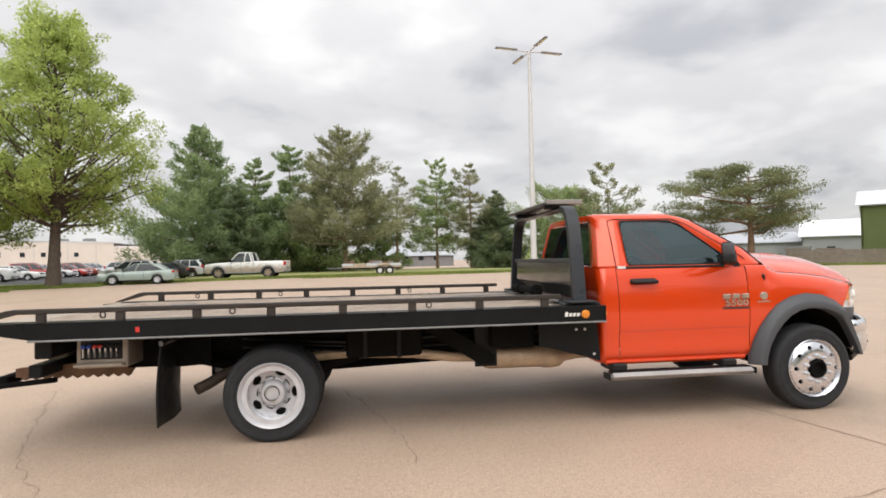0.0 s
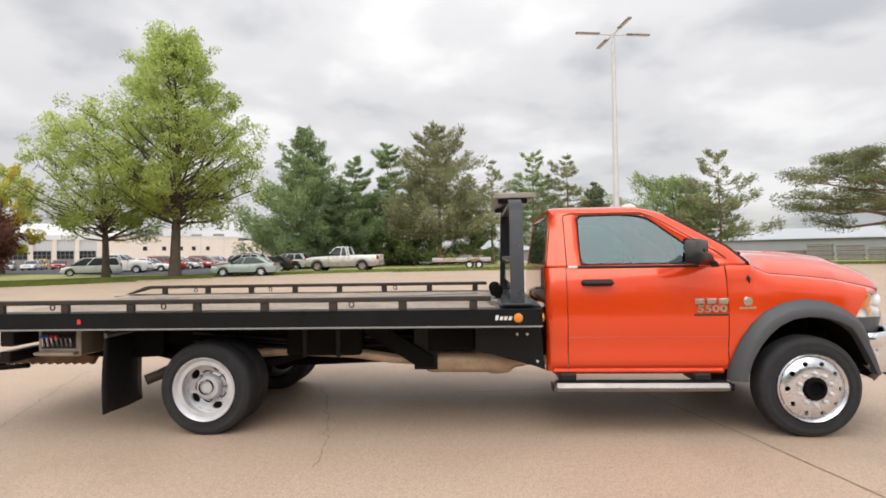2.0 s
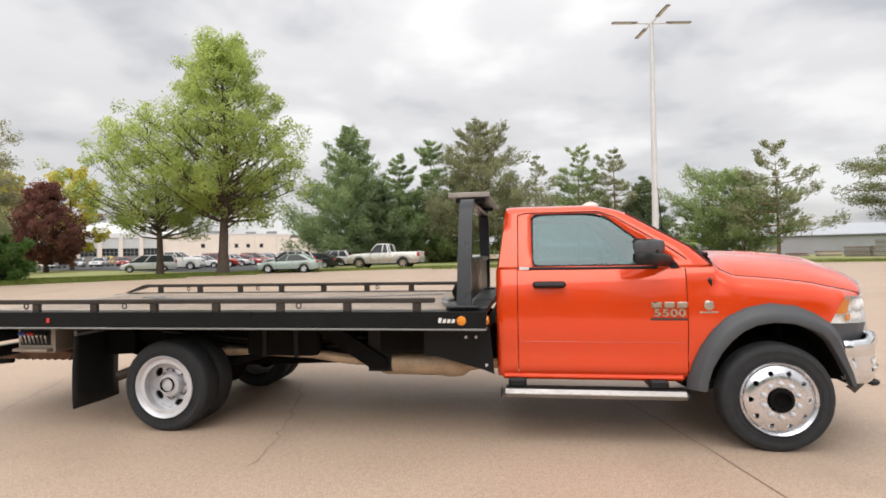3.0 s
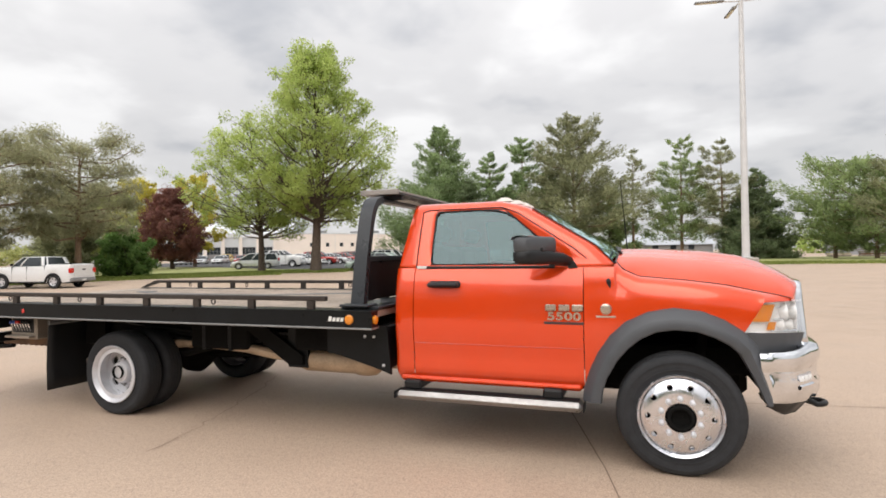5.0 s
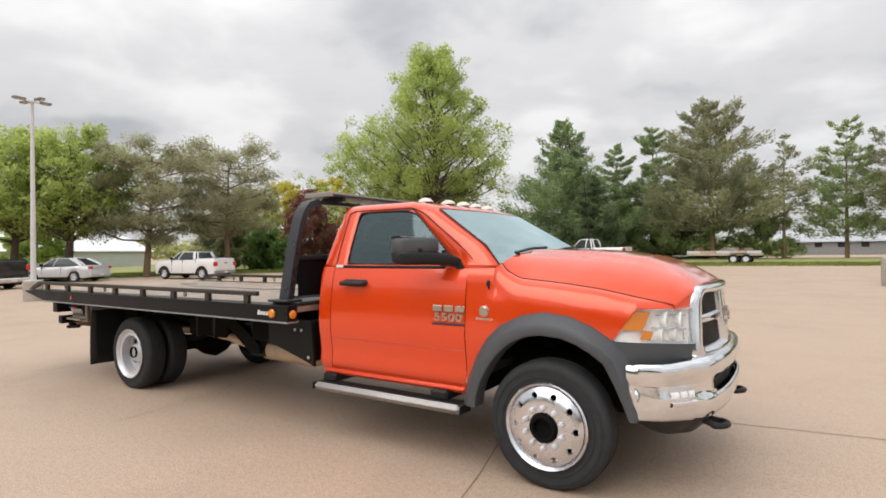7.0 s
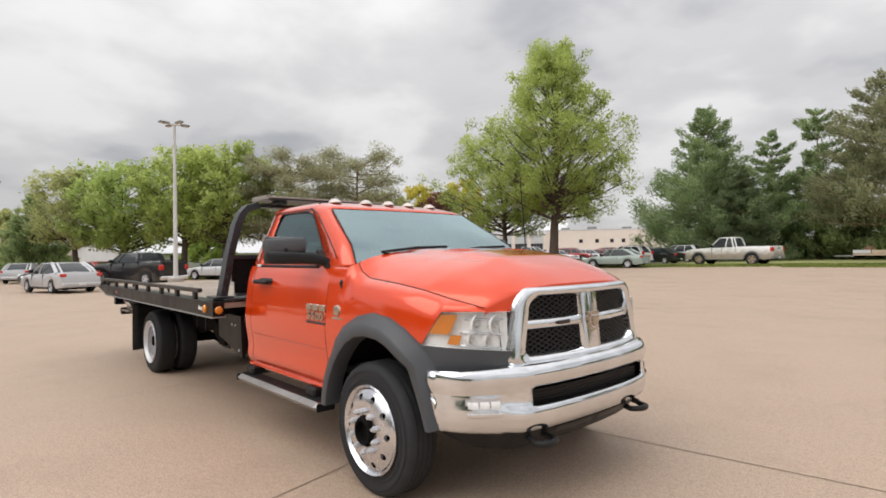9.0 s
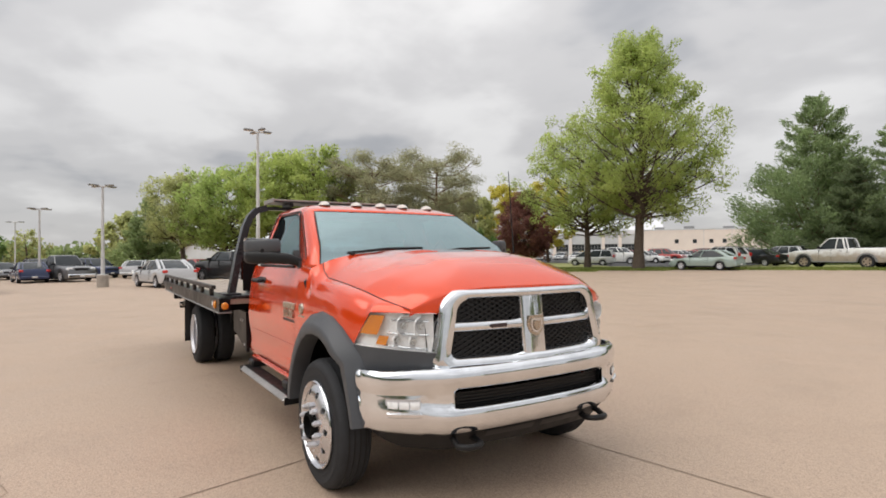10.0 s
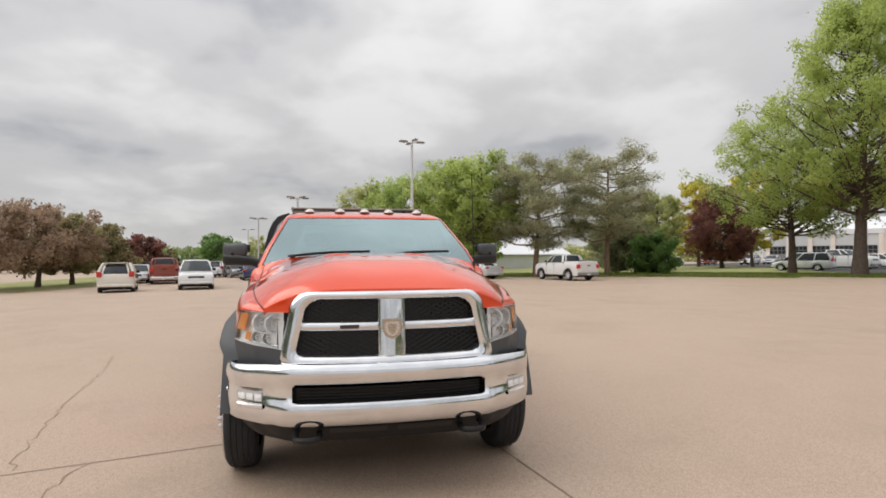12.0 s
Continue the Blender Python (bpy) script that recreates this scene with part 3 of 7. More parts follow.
def conifer(x, y, h, spread, label, leaf, seed, trunk=0.2, bare=0.06, tiers=26, per=9, size=0.17, dens=46, droop=0.25, group="", ragged=0.15, top_bush=0.0, bark=None, power=0.85, tip=0.6):
    """A straight stem with whorls of boughs that carry needle sprays."""
    rnd = np.random.RandomState(seed)
    rr = random.Random(seed)
    tree = thing("conifer_tree", label, "tree", group, m=pose(x, y, rise(x, y)))
    wood, sprays, sig, ways = Geo(), [], [], []
    bend = rr.uniform(-0.25, 0.25)
    stem = lambda t: Vector((bend * t * t, -bend * t * (1 - t), h * t))
    wood.tube([stem(i / 9.3) - Vector((0, 0, 0.1 if i == 0 else 0)) for i in range(9)], [trunk * (1 - 0.93 * i / 8) + 0.01 for i in range(9)], 8)
    for i in range(tiers):
        t = lerp(bare, 0.985, (i + 0.5) / tiers)
        r0 = spread * (1 - (t - bare) / (1 - bare)) ** power
        if top_bush:
            r0 = spread * (0.35 + 0.65 * math.sin(math.pi * min(1, ((t - bare) / (1 - bare)) * 0.9 + 0.12)))
        n = max(4, int(per * (0.55 + 0.45 * r0 / spread)))
        off = rr.random() * 6.28
        for k in range(n):
            if rr.random() < ragged * 0.7:
                continue
            r = r0 * rr.uniform(1 - ragged * 1.7, 1 + ragged) + 0.12
            a = off + 6.283 * k / n + rr.uniform(-0.25, 0.25)
            s = stem(t)
            dz = -droop * r * rr.uniform(0.6, 1.3) + (0.3 * r if t > 0.75 else 0) + rr.uniform(-0.06, 0.06) * r
            e = s + Vector((r * math.cos(a), r * math.sin(a), dz))
            mid = s.lerp(e, 0.55) + Vector((0, 0, -0.04 * r))
            e += Vector((0, 0, rr.uniform(0.0, 0.22) * r))
            wood.tube([s, mid, e], [0.012 + 0.012 * r, 0.01 + 0.006 * r, 0.006], 4, False)
            m = max(4, int(dens * r / spread))
            way = (e - s).normalized()
            side = Vector((-math.sin(a), math.cos(a), 0))
            for _ in range(m):
                u = rr.random() ** tip
                p = s.lerp(mid, u * 2) if u < 0.5 else mid.lerp(e, u * 2 - 1)
                q = rr.uniform(-1, 1)
                p = p + side * (q * (0.34 * r * (1.12 - u) + 0.10)) + Vector((0, 0, rr.uniform(-0.05, 0.09) * r + 0.06))
                sprays.append(tuple(p))
                w_ = way * 0.8 + side * (q * 0.7)
                ways.append((w_.x, w_.y, w_.z + 0.35))
                sig.append(0.18 + 0.09 * r)
    part("trunk", wood, bark or BARK_PINE, tree, angle=60)
    k = 6
    o = ball(rnd, len(sprays) * k, 0.85)
    c = np.repeat(np.array(sprays), k, 0) + o * np.repeat(np.array(sig), k)[:, None]
    way = np.repeat(np.array(ways), k, 0)
    out = way * 0.55 + o * 0.7 + np.array((0, 0, 0.55))
    crown = new("crown", foliage("crown", c, out, size * 0.85, rnd, leaf, 0.24, way))
    crown.parent = tree
    return tree


def pad_pine(x, y, h, spread, label, leaf, seed, trunk=0.3, bare=0.35, limbs=16, size=0.15, dens=420, flat=0.3, group="", lean=0.0, bias=(0, 0), dome=0.42):
    """A pine with a bare stem, crooked limbs and flat, separate pads of needles."""
    rnd = np.random.RandomState(seed)
    rr = random.Random(seed)
    tree = thing("pine_tree", label, "tree", group, m=pose(x, y, rise(x, y)))
    wood, pads = Geo(), []
    stem = lambda t: Vector((lean * t + 0.2 * math.sin(4 * t + seed), 0.2 * math.sin(3 * t), h * 0.86 * t))
    wood.tube([stem(i / 9.3) - Vector((0, 0, 0.1 if i == 0 else 0)) for i in range(9)], [trunk * (1 - 0.85 * i / 8) for i in range(9)], 9)
    for i in range(limbs):
        t = (i + rr.random()) / limbs
        z = lerp(bare, 0.97, t)
        r = spread * math.sqrt(max(0.05, 1 - ((t - dome) / 0.66) ** 2)) * rr.uniform(0.6, 1.02)
        a = i * 2.4 + rr.uniform(-0.5, 0.5)
        s = stem(max(0.1, z - 0.10))
        e = s + Vector((r * math.cos(a) + bias[0] * r, r * math.sin(a) + bias[1] * r, h * rr.uniform(0.02, 0.09)))
        mid = s.lerp(e, 0.5) + Vector((rr.uniform(-0.3, 0.3), rr.uniform(-0.3, 0.3), rr.uniform(-0.05, 0.03) * h))
        w = max(0.03, trunk * 0.38 * (1 - 0.6 * t))
        wood.tube([s, mid, e], [w, w * 0.65, 0.02], 5, False)
        for k in range(7):
            q = mid.lerp(e, rr.uniform(-0.1, 1.0)) + Vector((rr.uniform(-1, 1), rr.uniform(-1, 1), rr.uniform(0, 0.35))) * (0.24 * r + 0.1)
            wood.tube([mid.lerp(e, rr.uniform(0.1, 0.9)), q], [w * 0.35, 0.01], 4, False)
            pads.append((tuple(q), rr.uniform(0.5, 1.2) * spread * 0.185))
        pads.append((tuple(e), spread * 0.16))
    part("trunk", wood, BARK_PINE, tree, angle=60)
    cs, outs = [], []
    for p, s in pads:
        o = ball(rnd, int(dens * (s / (spread * 0.2)) ** 1.6 / 3) + 10)
        cs.append(np.array(p) + o * np.array((s, s, s * flat + 0.08)))
        outs.append(o + np.array((0, 0, 0.55)))
    crown = new("crown", foliage("crown", np.concatenate(cs), np.concatenate(outs), size * 0.8, rnd, leaf, 0.28))
    crown.parent = tree
    return tree


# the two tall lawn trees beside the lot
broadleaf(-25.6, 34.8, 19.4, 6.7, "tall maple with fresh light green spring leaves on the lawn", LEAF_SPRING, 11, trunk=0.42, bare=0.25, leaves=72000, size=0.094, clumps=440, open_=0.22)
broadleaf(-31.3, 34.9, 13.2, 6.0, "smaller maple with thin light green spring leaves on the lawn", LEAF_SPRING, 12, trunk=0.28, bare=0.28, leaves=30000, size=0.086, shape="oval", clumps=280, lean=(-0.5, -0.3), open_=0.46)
# the row of conifers behind the white pickup
CON = "conifers behind the lot"
conifer(-23.2, 59, 16.9, 7.9, "broad blue-green spruce with dense boughs to the ground", NEEDLE_BLUE, 21, 0.32, 0.05, 25, 10, 0.25, 105, -0.08, CON, 0.30, power=0.8)
conifer(-18.6, 55, 9.5, 4.4, "small dark green spruce beside larger conifers", NEEDLE_DARK, 22, 0.2, 0.03, 20, 10, 0.21, 70, 0.22, CON, 0.25)
conifer(-18.0, 62.6, 14.0, 4.2, "dark slim pine with an uneven crown", NEEDLE_BLUE, 23, 0.25, 0.05, 17, 8, 0.25, 75, -0.1, CON, 0.38, power=0.6)
conifer(-14.2, 64.5, 15.8, 5.6, "tall pine with green tiers of boughs", NEEDLE_BLUE, 24, 0.28, 0.05, 17, 8, 0.26, 90, -0.1, CON, 0.38, power=0.65)
conifer(-10.8, 63.5, 11.0, 4.4, "olive pine filling the gap beside a taller one", NEEDLE_MID, 34, 0.24, 0.05, 14, 8, 0.25, 80, -0.05, CON, 0.35, power=0.6)
conifer(-7.3, 60.5, 16.4, 6.6, "wide tall Scots pine with olive needles and a bare orange trunk", NEEDLE_PINE, 25, 0.34, 0.17, 18, 9, 0.25, 95, -0.14, CON, 0.36, power=0.5, tip=0.5)
conifer(-3.6, 66.0, 9.0, 3.8, "low green pine behind a taller Scots pine", NEEDLE_MID, 35, 0.2, 0.04, 13, 8, 0.24, 70, 0.0, CON, 0.35, power=0.6)
conifer(-0.9, 64.9, 13.4, 3.0, "thin sparse pine with short boughs", NEEDLE_PINE, 26, 0.18, 0.22, 13, 6, 0.21, 34, -0.1, CON, 0.42, power=0.55, tip=0.45)
conifer(4.7, 68.7, 15.0, 4.2, "slim green pine with open tiers", NEEDLE_MID, 27, 0.22, 0.14, 16, 7, 0.24, 60, -0.05, CON, 0.36, power=0.6, tip=0.5)
conifer(9.0, 66.3, 14.0, 4.0, "brownish pine with thin upper boughs", NEEDLE_PINE, 28, 0.22, 0.16, 15, 7, 0.23, 50, -0.05, CON, 0.4, power=0.55, tip=0.45)
conifer(12.0, 64.9, 10.2, 4.6, "dense dark green spruce of a full cone shape", NEEDLE_DARK, 29, 0.22, 0.02, 22, 11, 0.21, 80, 0.16, CON, 0.22)
conifer(18.5, 61, 9.4, 5.0, "bushy green pine with a rounded open crown", NEEDLE_MID, 30, 0.2, 0.06, 15, 7, 0.23, 60, -0.1, CON, 0.38, 1.0)
conifer(21.0, 58, 8.6, 4.4, "bushy olive pine with a rounded crown", NEEDLE_MID, 33, 0.2, 0.06, 14, 7, 0.23, 60, -0.1, CON, 0.38, 1.0)
conifer(23.3, 55.1, 11.6, 4.0, "thin open pine with separate tiers of needles", NEEDLE_PINE, 31, 0.2, 0.2, 13, 6, 0.23, 42, -0.12, CON, 0.42, power=0.5, tip=0.35)
pad_pine(29.6, 39.9, 11.0, 6.4, "spreading flat-topped pine with dark green pads of needles", NEEDLE_OLIVE, 32, 0.36, 0.42, 36, 0.14, 520, 0.40, CON, 0.5, (-0.26, 0.05), 0.45)
# the lawn's west side
W = "trees on the west lawn"
pad_pine(-36.8, 22.4, 12.6, 4.3, "tall grey-green Scots pine with an open crown", NEEDLE_WEST, 41, 0.24, 0.34, 36, 0.13, 430, 0.62, W, dome=0.52)
pad_pine(-37.5, 16.5, 11.4, 4.6, "olive Scots pine with orange crooked limbs", NEEDLE_WEST, 42, 0.25, 0.31, 40, 0.13, 500, 0.66, W, 0.3, dome=0.5)
conifer(-43.5, 27.0, 7.0, 2.4, "dark bushy pine behind taller pines", NEEDLE_PINE, 43, 0.2, 0.03, 16, 8, 0.2, 55, 0.05, W, 0.3, 1.0)
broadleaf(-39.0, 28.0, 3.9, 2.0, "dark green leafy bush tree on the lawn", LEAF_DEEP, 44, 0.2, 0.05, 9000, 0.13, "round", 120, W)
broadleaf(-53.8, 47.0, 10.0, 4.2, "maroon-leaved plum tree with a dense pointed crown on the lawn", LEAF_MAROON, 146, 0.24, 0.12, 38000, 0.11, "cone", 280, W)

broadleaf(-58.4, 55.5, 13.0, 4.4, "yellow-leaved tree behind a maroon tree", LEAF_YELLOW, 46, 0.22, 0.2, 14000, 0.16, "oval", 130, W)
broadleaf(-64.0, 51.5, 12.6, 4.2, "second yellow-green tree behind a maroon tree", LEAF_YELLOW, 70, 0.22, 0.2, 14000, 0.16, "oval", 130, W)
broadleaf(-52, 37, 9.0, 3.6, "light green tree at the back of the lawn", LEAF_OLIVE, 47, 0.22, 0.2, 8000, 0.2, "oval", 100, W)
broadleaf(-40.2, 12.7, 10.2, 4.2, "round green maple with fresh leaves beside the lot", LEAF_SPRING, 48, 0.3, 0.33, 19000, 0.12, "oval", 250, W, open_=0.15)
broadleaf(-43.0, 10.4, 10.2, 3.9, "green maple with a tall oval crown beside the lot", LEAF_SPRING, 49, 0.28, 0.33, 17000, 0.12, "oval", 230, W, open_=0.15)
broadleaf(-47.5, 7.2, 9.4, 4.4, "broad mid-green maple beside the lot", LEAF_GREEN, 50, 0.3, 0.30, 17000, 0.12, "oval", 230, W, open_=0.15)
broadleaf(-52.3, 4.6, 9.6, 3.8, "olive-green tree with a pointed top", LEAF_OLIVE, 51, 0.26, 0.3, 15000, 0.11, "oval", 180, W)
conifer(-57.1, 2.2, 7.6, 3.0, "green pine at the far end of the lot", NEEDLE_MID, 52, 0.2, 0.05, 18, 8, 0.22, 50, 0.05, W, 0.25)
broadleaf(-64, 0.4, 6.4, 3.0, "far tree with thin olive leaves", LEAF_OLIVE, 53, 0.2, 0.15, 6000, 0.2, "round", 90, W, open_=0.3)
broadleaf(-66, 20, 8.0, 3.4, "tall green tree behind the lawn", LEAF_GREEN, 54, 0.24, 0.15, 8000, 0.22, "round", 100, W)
conifer(-52, 32, 7.4, 2.4, "dark pine behind the lawn trees", NEEDLE_PINE, 56, 0.2, 0.1, 16, 7, 0.22, 45, 0.05, W, 0.3, 1.0)
# the ornamental trees on the far west verge
Q = "ornamental trees on the west verge"
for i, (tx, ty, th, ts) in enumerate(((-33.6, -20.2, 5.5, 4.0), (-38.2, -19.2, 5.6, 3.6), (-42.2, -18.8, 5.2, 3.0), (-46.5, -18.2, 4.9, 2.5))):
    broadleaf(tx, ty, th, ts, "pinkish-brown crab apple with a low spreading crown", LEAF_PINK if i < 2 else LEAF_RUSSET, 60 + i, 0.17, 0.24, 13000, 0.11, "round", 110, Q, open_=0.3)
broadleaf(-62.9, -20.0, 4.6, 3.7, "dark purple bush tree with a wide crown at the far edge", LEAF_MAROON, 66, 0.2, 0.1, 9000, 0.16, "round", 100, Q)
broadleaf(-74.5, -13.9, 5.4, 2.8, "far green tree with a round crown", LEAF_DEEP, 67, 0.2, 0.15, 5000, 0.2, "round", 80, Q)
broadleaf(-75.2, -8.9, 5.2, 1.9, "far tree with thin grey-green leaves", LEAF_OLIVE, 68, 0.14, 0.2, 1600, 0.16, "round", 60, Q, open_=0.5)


def far_woods(name, a, b, h, n, leaf, label, seed):
    """A low belt of distant woods."""
    rnd = np.random.RandomState(seed)
    t = rnd.rand(n)
    ang = 0.5 + 0.5 * np.sin(t * 37 + seed) * np.sin(t * 91 + 2 * seed)
    top = h * (0.55 + 0.45 * ang)
    c = np.stack([lerp(a[0], b[0], t) + rnd.normal(size=n) * 2, lerp(a[1], b[1], t) + rnd.normal(size=n) * 2, rnd.rand(n) ** 0.8 * top + 0.2], 1)
    return tagged(new(name, foliage(name, c, np.array((0, 0, 0.7)) + rnd.normal(size=(n, 3)) * 0.5, 0.45, rnd, leaf, 0.6)), label, "woods", kind="stuff")


far_woods("foliage_belt", (-112, -70), (-112, 45), 4.2, 12000, NEEDLE_MID, "low belt of distant green woods beyond the lot", 5)
far_woods("foliage_belt", (-175, 70), (-125, 112), 6, 7000, LEAF_OLIVE, "low belt of distant woods beside the building", 6)
far_woods("foliage_belt", (-18, 84), (-4, 88), 2.6, 4000, LEAF_OLIVE, "low undergrowth behind the row of conifers", 7)
far_woods("foliage_belt", (-18, 71), (-8, 72), 1.8, 4000, NEEDLE_MID, "green undergrowth between the conifers", 8)
# never in view: added so the paint mirrors a dark band behind the camera
far_woods("foliage_belt", (-60, -48), (60, -48), 14.0, 22000, NEEDLE_DARK, "unseen dark foliage belt behind the lot, added for reflections", 10)
far_woods("foliage_belt", (30, 130), (130, 40), 5.5, 9000, LEAF_GREEN, "low belt of distant woods beyond the yard", 9)


# ---- lamp posts ----
def street_lamp(x, y, h, label, block, heads, arm, turn, radius=0.1, group="lot lamps", plate=0.42, wide=0.12):
    """A tapered steel pole on a round concrete base, with flat lamp heads on arms."""
    ob = thing("street_lamp", label, "street lamp", group, m=pose(x, y, rise(x, y), 0, 0, turn))
    if block:
        bw, bh = block
        part("concrete_base", Geo().lathe([(-0.05, bw), (bh - 0.05, bw), (bh, bw - 0.04), (bh, 0.001)], axis="z", n=28), BLOCK, ob, "worn round concrete base")
    z0 = block[1] if block else 0
    part("pole", Geo().tube([(0, 0, z0), (0, 0, lerp(z0, h, 0.5)), (0, 0, h)], [radius * 1.15, radius * 0.9, radius * 0.65], 12), POLE, ob)
    part("base_plate", Geo().box(-plate / 2, plate / 2, -plate / 2, plate / 2, z0, z0 + 0.03, 0.008), POLE, ob)
    for k in range(heads):
        a = 2 * math.pi * k / heads
        part("arm", Geo().tube([(0, 0, h - 0.05), (arm * 0.45 * math.cos(a), arm * 0.45 * math.sin(a), h)], 0.035, 6), POLE, ob)
        head = Geo().box(arm * 0.36, arm, -wide, wide, h - 0.03, h + 0.05, 0.025).moved(pose(0, 0, 0, 0, 0, math.degrees(a)))
        hd = part("lamp_head", head, STEEL_GREY, ob)
        part("lamp_lens", Geo().box(arm * 0.5, arm * 0.96, -wide + 0.03, wide - 0.03, h - 0.045, h - 0.032, 0.004).moved(pose(0, 0, 0, 0, 0, math.degrees(a))), CLEARANCE, hd)
    return ob


street_lamp(4.1, 21.8, 12.25, "tall pale lamp post with four crossed heads on a concrete base", (0.5, 1.05), 4, 1.9, 10, 0.14, wide=0.10)
street_lamp(-21.2, 3.75, 7.0, "pale lamp post with flat twin heads on a concrete base", (0.3, 0.7), 4, 0.62, 10, 0.08, wide=0.10)
street_lamp(-33, -1.9, 5.7, "far pale lamp post with flat heads on a concrete base", (0.3, 0.7), 4, 0.8, 35, 0.09)
street_lamp(-45, -5.6, 5.25, "distant pale lamp post with flat heads", (0.3, 0.6), 4, 0.8, 35, 0.08)
street_lamp(-66, -9.0, 5.5, "distant thin lamp post", None, 2, 0.8, 70, 0.07)


# ---- buildings ----
def wall_between(g, a, b, z0, z1, thick, openings=()):
    """A wall from a to b on the plan with openings (along0, along1, z0, z1) cut through it."""
    d = Vector((b[0] - a[0], b[1] - a[1], 0))
    length = d.length
    d.normalize()
    ang = math.degrees(math.atan2(d.y, d.x))
    m = pose(a[0], a[1], 0, 0, 0, ang)
    us = sorted({0.0, length, *[o[0] for o in openings], *[o[1] for o in openings]})
    h = Geo()
    zs = sorted({z0, z1, *[o[2] for o in openings], *[o[3] for o in openings]})
    for u0, u1 in zip(us, us[1:]):
        for c0, c1 in zip(zs, zs[1:]):
            if not any(o[0] <= u0 + 1e-6 and o[1] >= u1 - 1e-6 and o[2] <= c0 + 1e-6 and o[3] >= c1 - 1e-6 for o in openings):
                h.box(u0, u1, min(0, thick), max(0, thick), c0, c1, 0.0)
    h.moved(m)
    g.add(h.v, h.f)
    return m, length


service = thing("service_building", "long low beige metal workshop building with glazed bay doors", "building")
main = Geo()
A, B, C_ = (-64.4, 133.1), (-87.3, 113.2), (-104.5, 99.6)
small = [(u, u + 0.9, 4.0, 4.9) for u in (7.1, 10.4, 13.3, 17.0, 21.1)]
m1, l1 = wall_between(main, A, B, 0.2, 7.2, -0.3, small)
part("wall", main, WALL, service)
part("parapet", Geo().box(-0.1, l1, -0.35, 0.08, 7.2, 7.45, 0.02).moved(m1), WALL_PALE, service, "pale metal coping")
for u in (3.6, 9.2, 15.4):
    part("wall_joint", Geo().box(u, u + 0.10, 0.0, 0.05, 0.2, 7.2, 0.01).moved(m1), WALL_PALE, service)
bay = Geo()
doors = [(1.0 + 4.1 * i, 4.2 + 4.1 * i, 0.3, 4.0) for i in range(5)]
m2, l2 = wall_between(bay, B, C_, 0.2, 7.2, -0.3, doors)
part("wall", bay, WALL_PALE, service, "pale grey workshop wall")
part("parapet", Geo().box(-0.2, l2 + 0.2, -0.35, 0.25, 6.4, 7.45, 0.02).moved(m2), ROOF_WHITE, service, "white metal fascia")
for i in range(6):
    part("pilaster", Geo().box(4.1 * i, 4.1 * i + 0.8, 0.0, 0.3, 0.2, 6.4, 0.02).moved(m2), WALL, service)
for p, q, top in (((-50.0, 141.5), A, 6.2), ((-50.0, 170.0), (-50.0, 141.8), 6.2), (C_, (-120, 118), 7.2)):
    far = Geo()
    wall_between(far, p, q, 0.2, top, -0.3)
    part("wall", far, WALL, service)
part("roof", Geo().prism([(-64.0, 133.2), (-87.2, 113.6), (-104.4, 100.0), (-120, 118), (-96, 170), (-64, 170)], "z", 7.1, 7.3), ROOF_WHITE, service)
part("roof", Geo().prism([(-50.2, 141.8), (-64.2, 133.4), (-64.2, 169), (-50.2, 169)], "z", 6.2, 6.4), ROOF_WHITE, service)
hall = Geo()
hall.grid([[(u, v, z) for u in (-6.0, l2 * 0.45, l2 + 3)] for v, z in ((-6, 7.3), (-9, 8.9), (-13, 10.2), (-18, 10.9), (-24, 10.7), (-34, 7.3))])
part("roof", hall.moved(m2), ROOF_WHITE, service, "curved white metal roof")
for u0, u1, z0, z1 in small:
    w = part("window", Geo().box(u0, u1, -0.2, -0.12, z0, z1, 0.01).moved(m1), CAR_GLASS, service)
    part("frame", Geo().box(u0 - 0.06, u1 + 0.06, 0.0, 0.05, z0 - 0.1, z0, 0.01).moved(m1), STEEL_GREY, w)
for u0, u1, z0, z1 in doors:
    d = part("bay_door", Geo().box(u0, u1, -0.2, -0.14, z0, z1, 0.01).moved(m2), STEEL_GREY, service)
    for i in range(4):
        for k in range(2):
            a, c = lerp(u0, u1, i / 4) + 0.05, lerp(2.2, 3.95, k / 2) + 0.05
            part("pane", Geo().box(a, a + (u1 - u0) / 4 - 0.1, -0.13, -0.1, c, c + 0.78, 0.01).moved(m2), CAR_GLASS, d)
for i, u in enumerate((2.5, 8.0, 17, 24)):
    part("roof_unit", Geo().box(u, u + 2.2, -6, -3.8, 7.3, 8.3 - 0.2 * (i % 2), 0.05).moved(m1), STEEL_GREY, service)


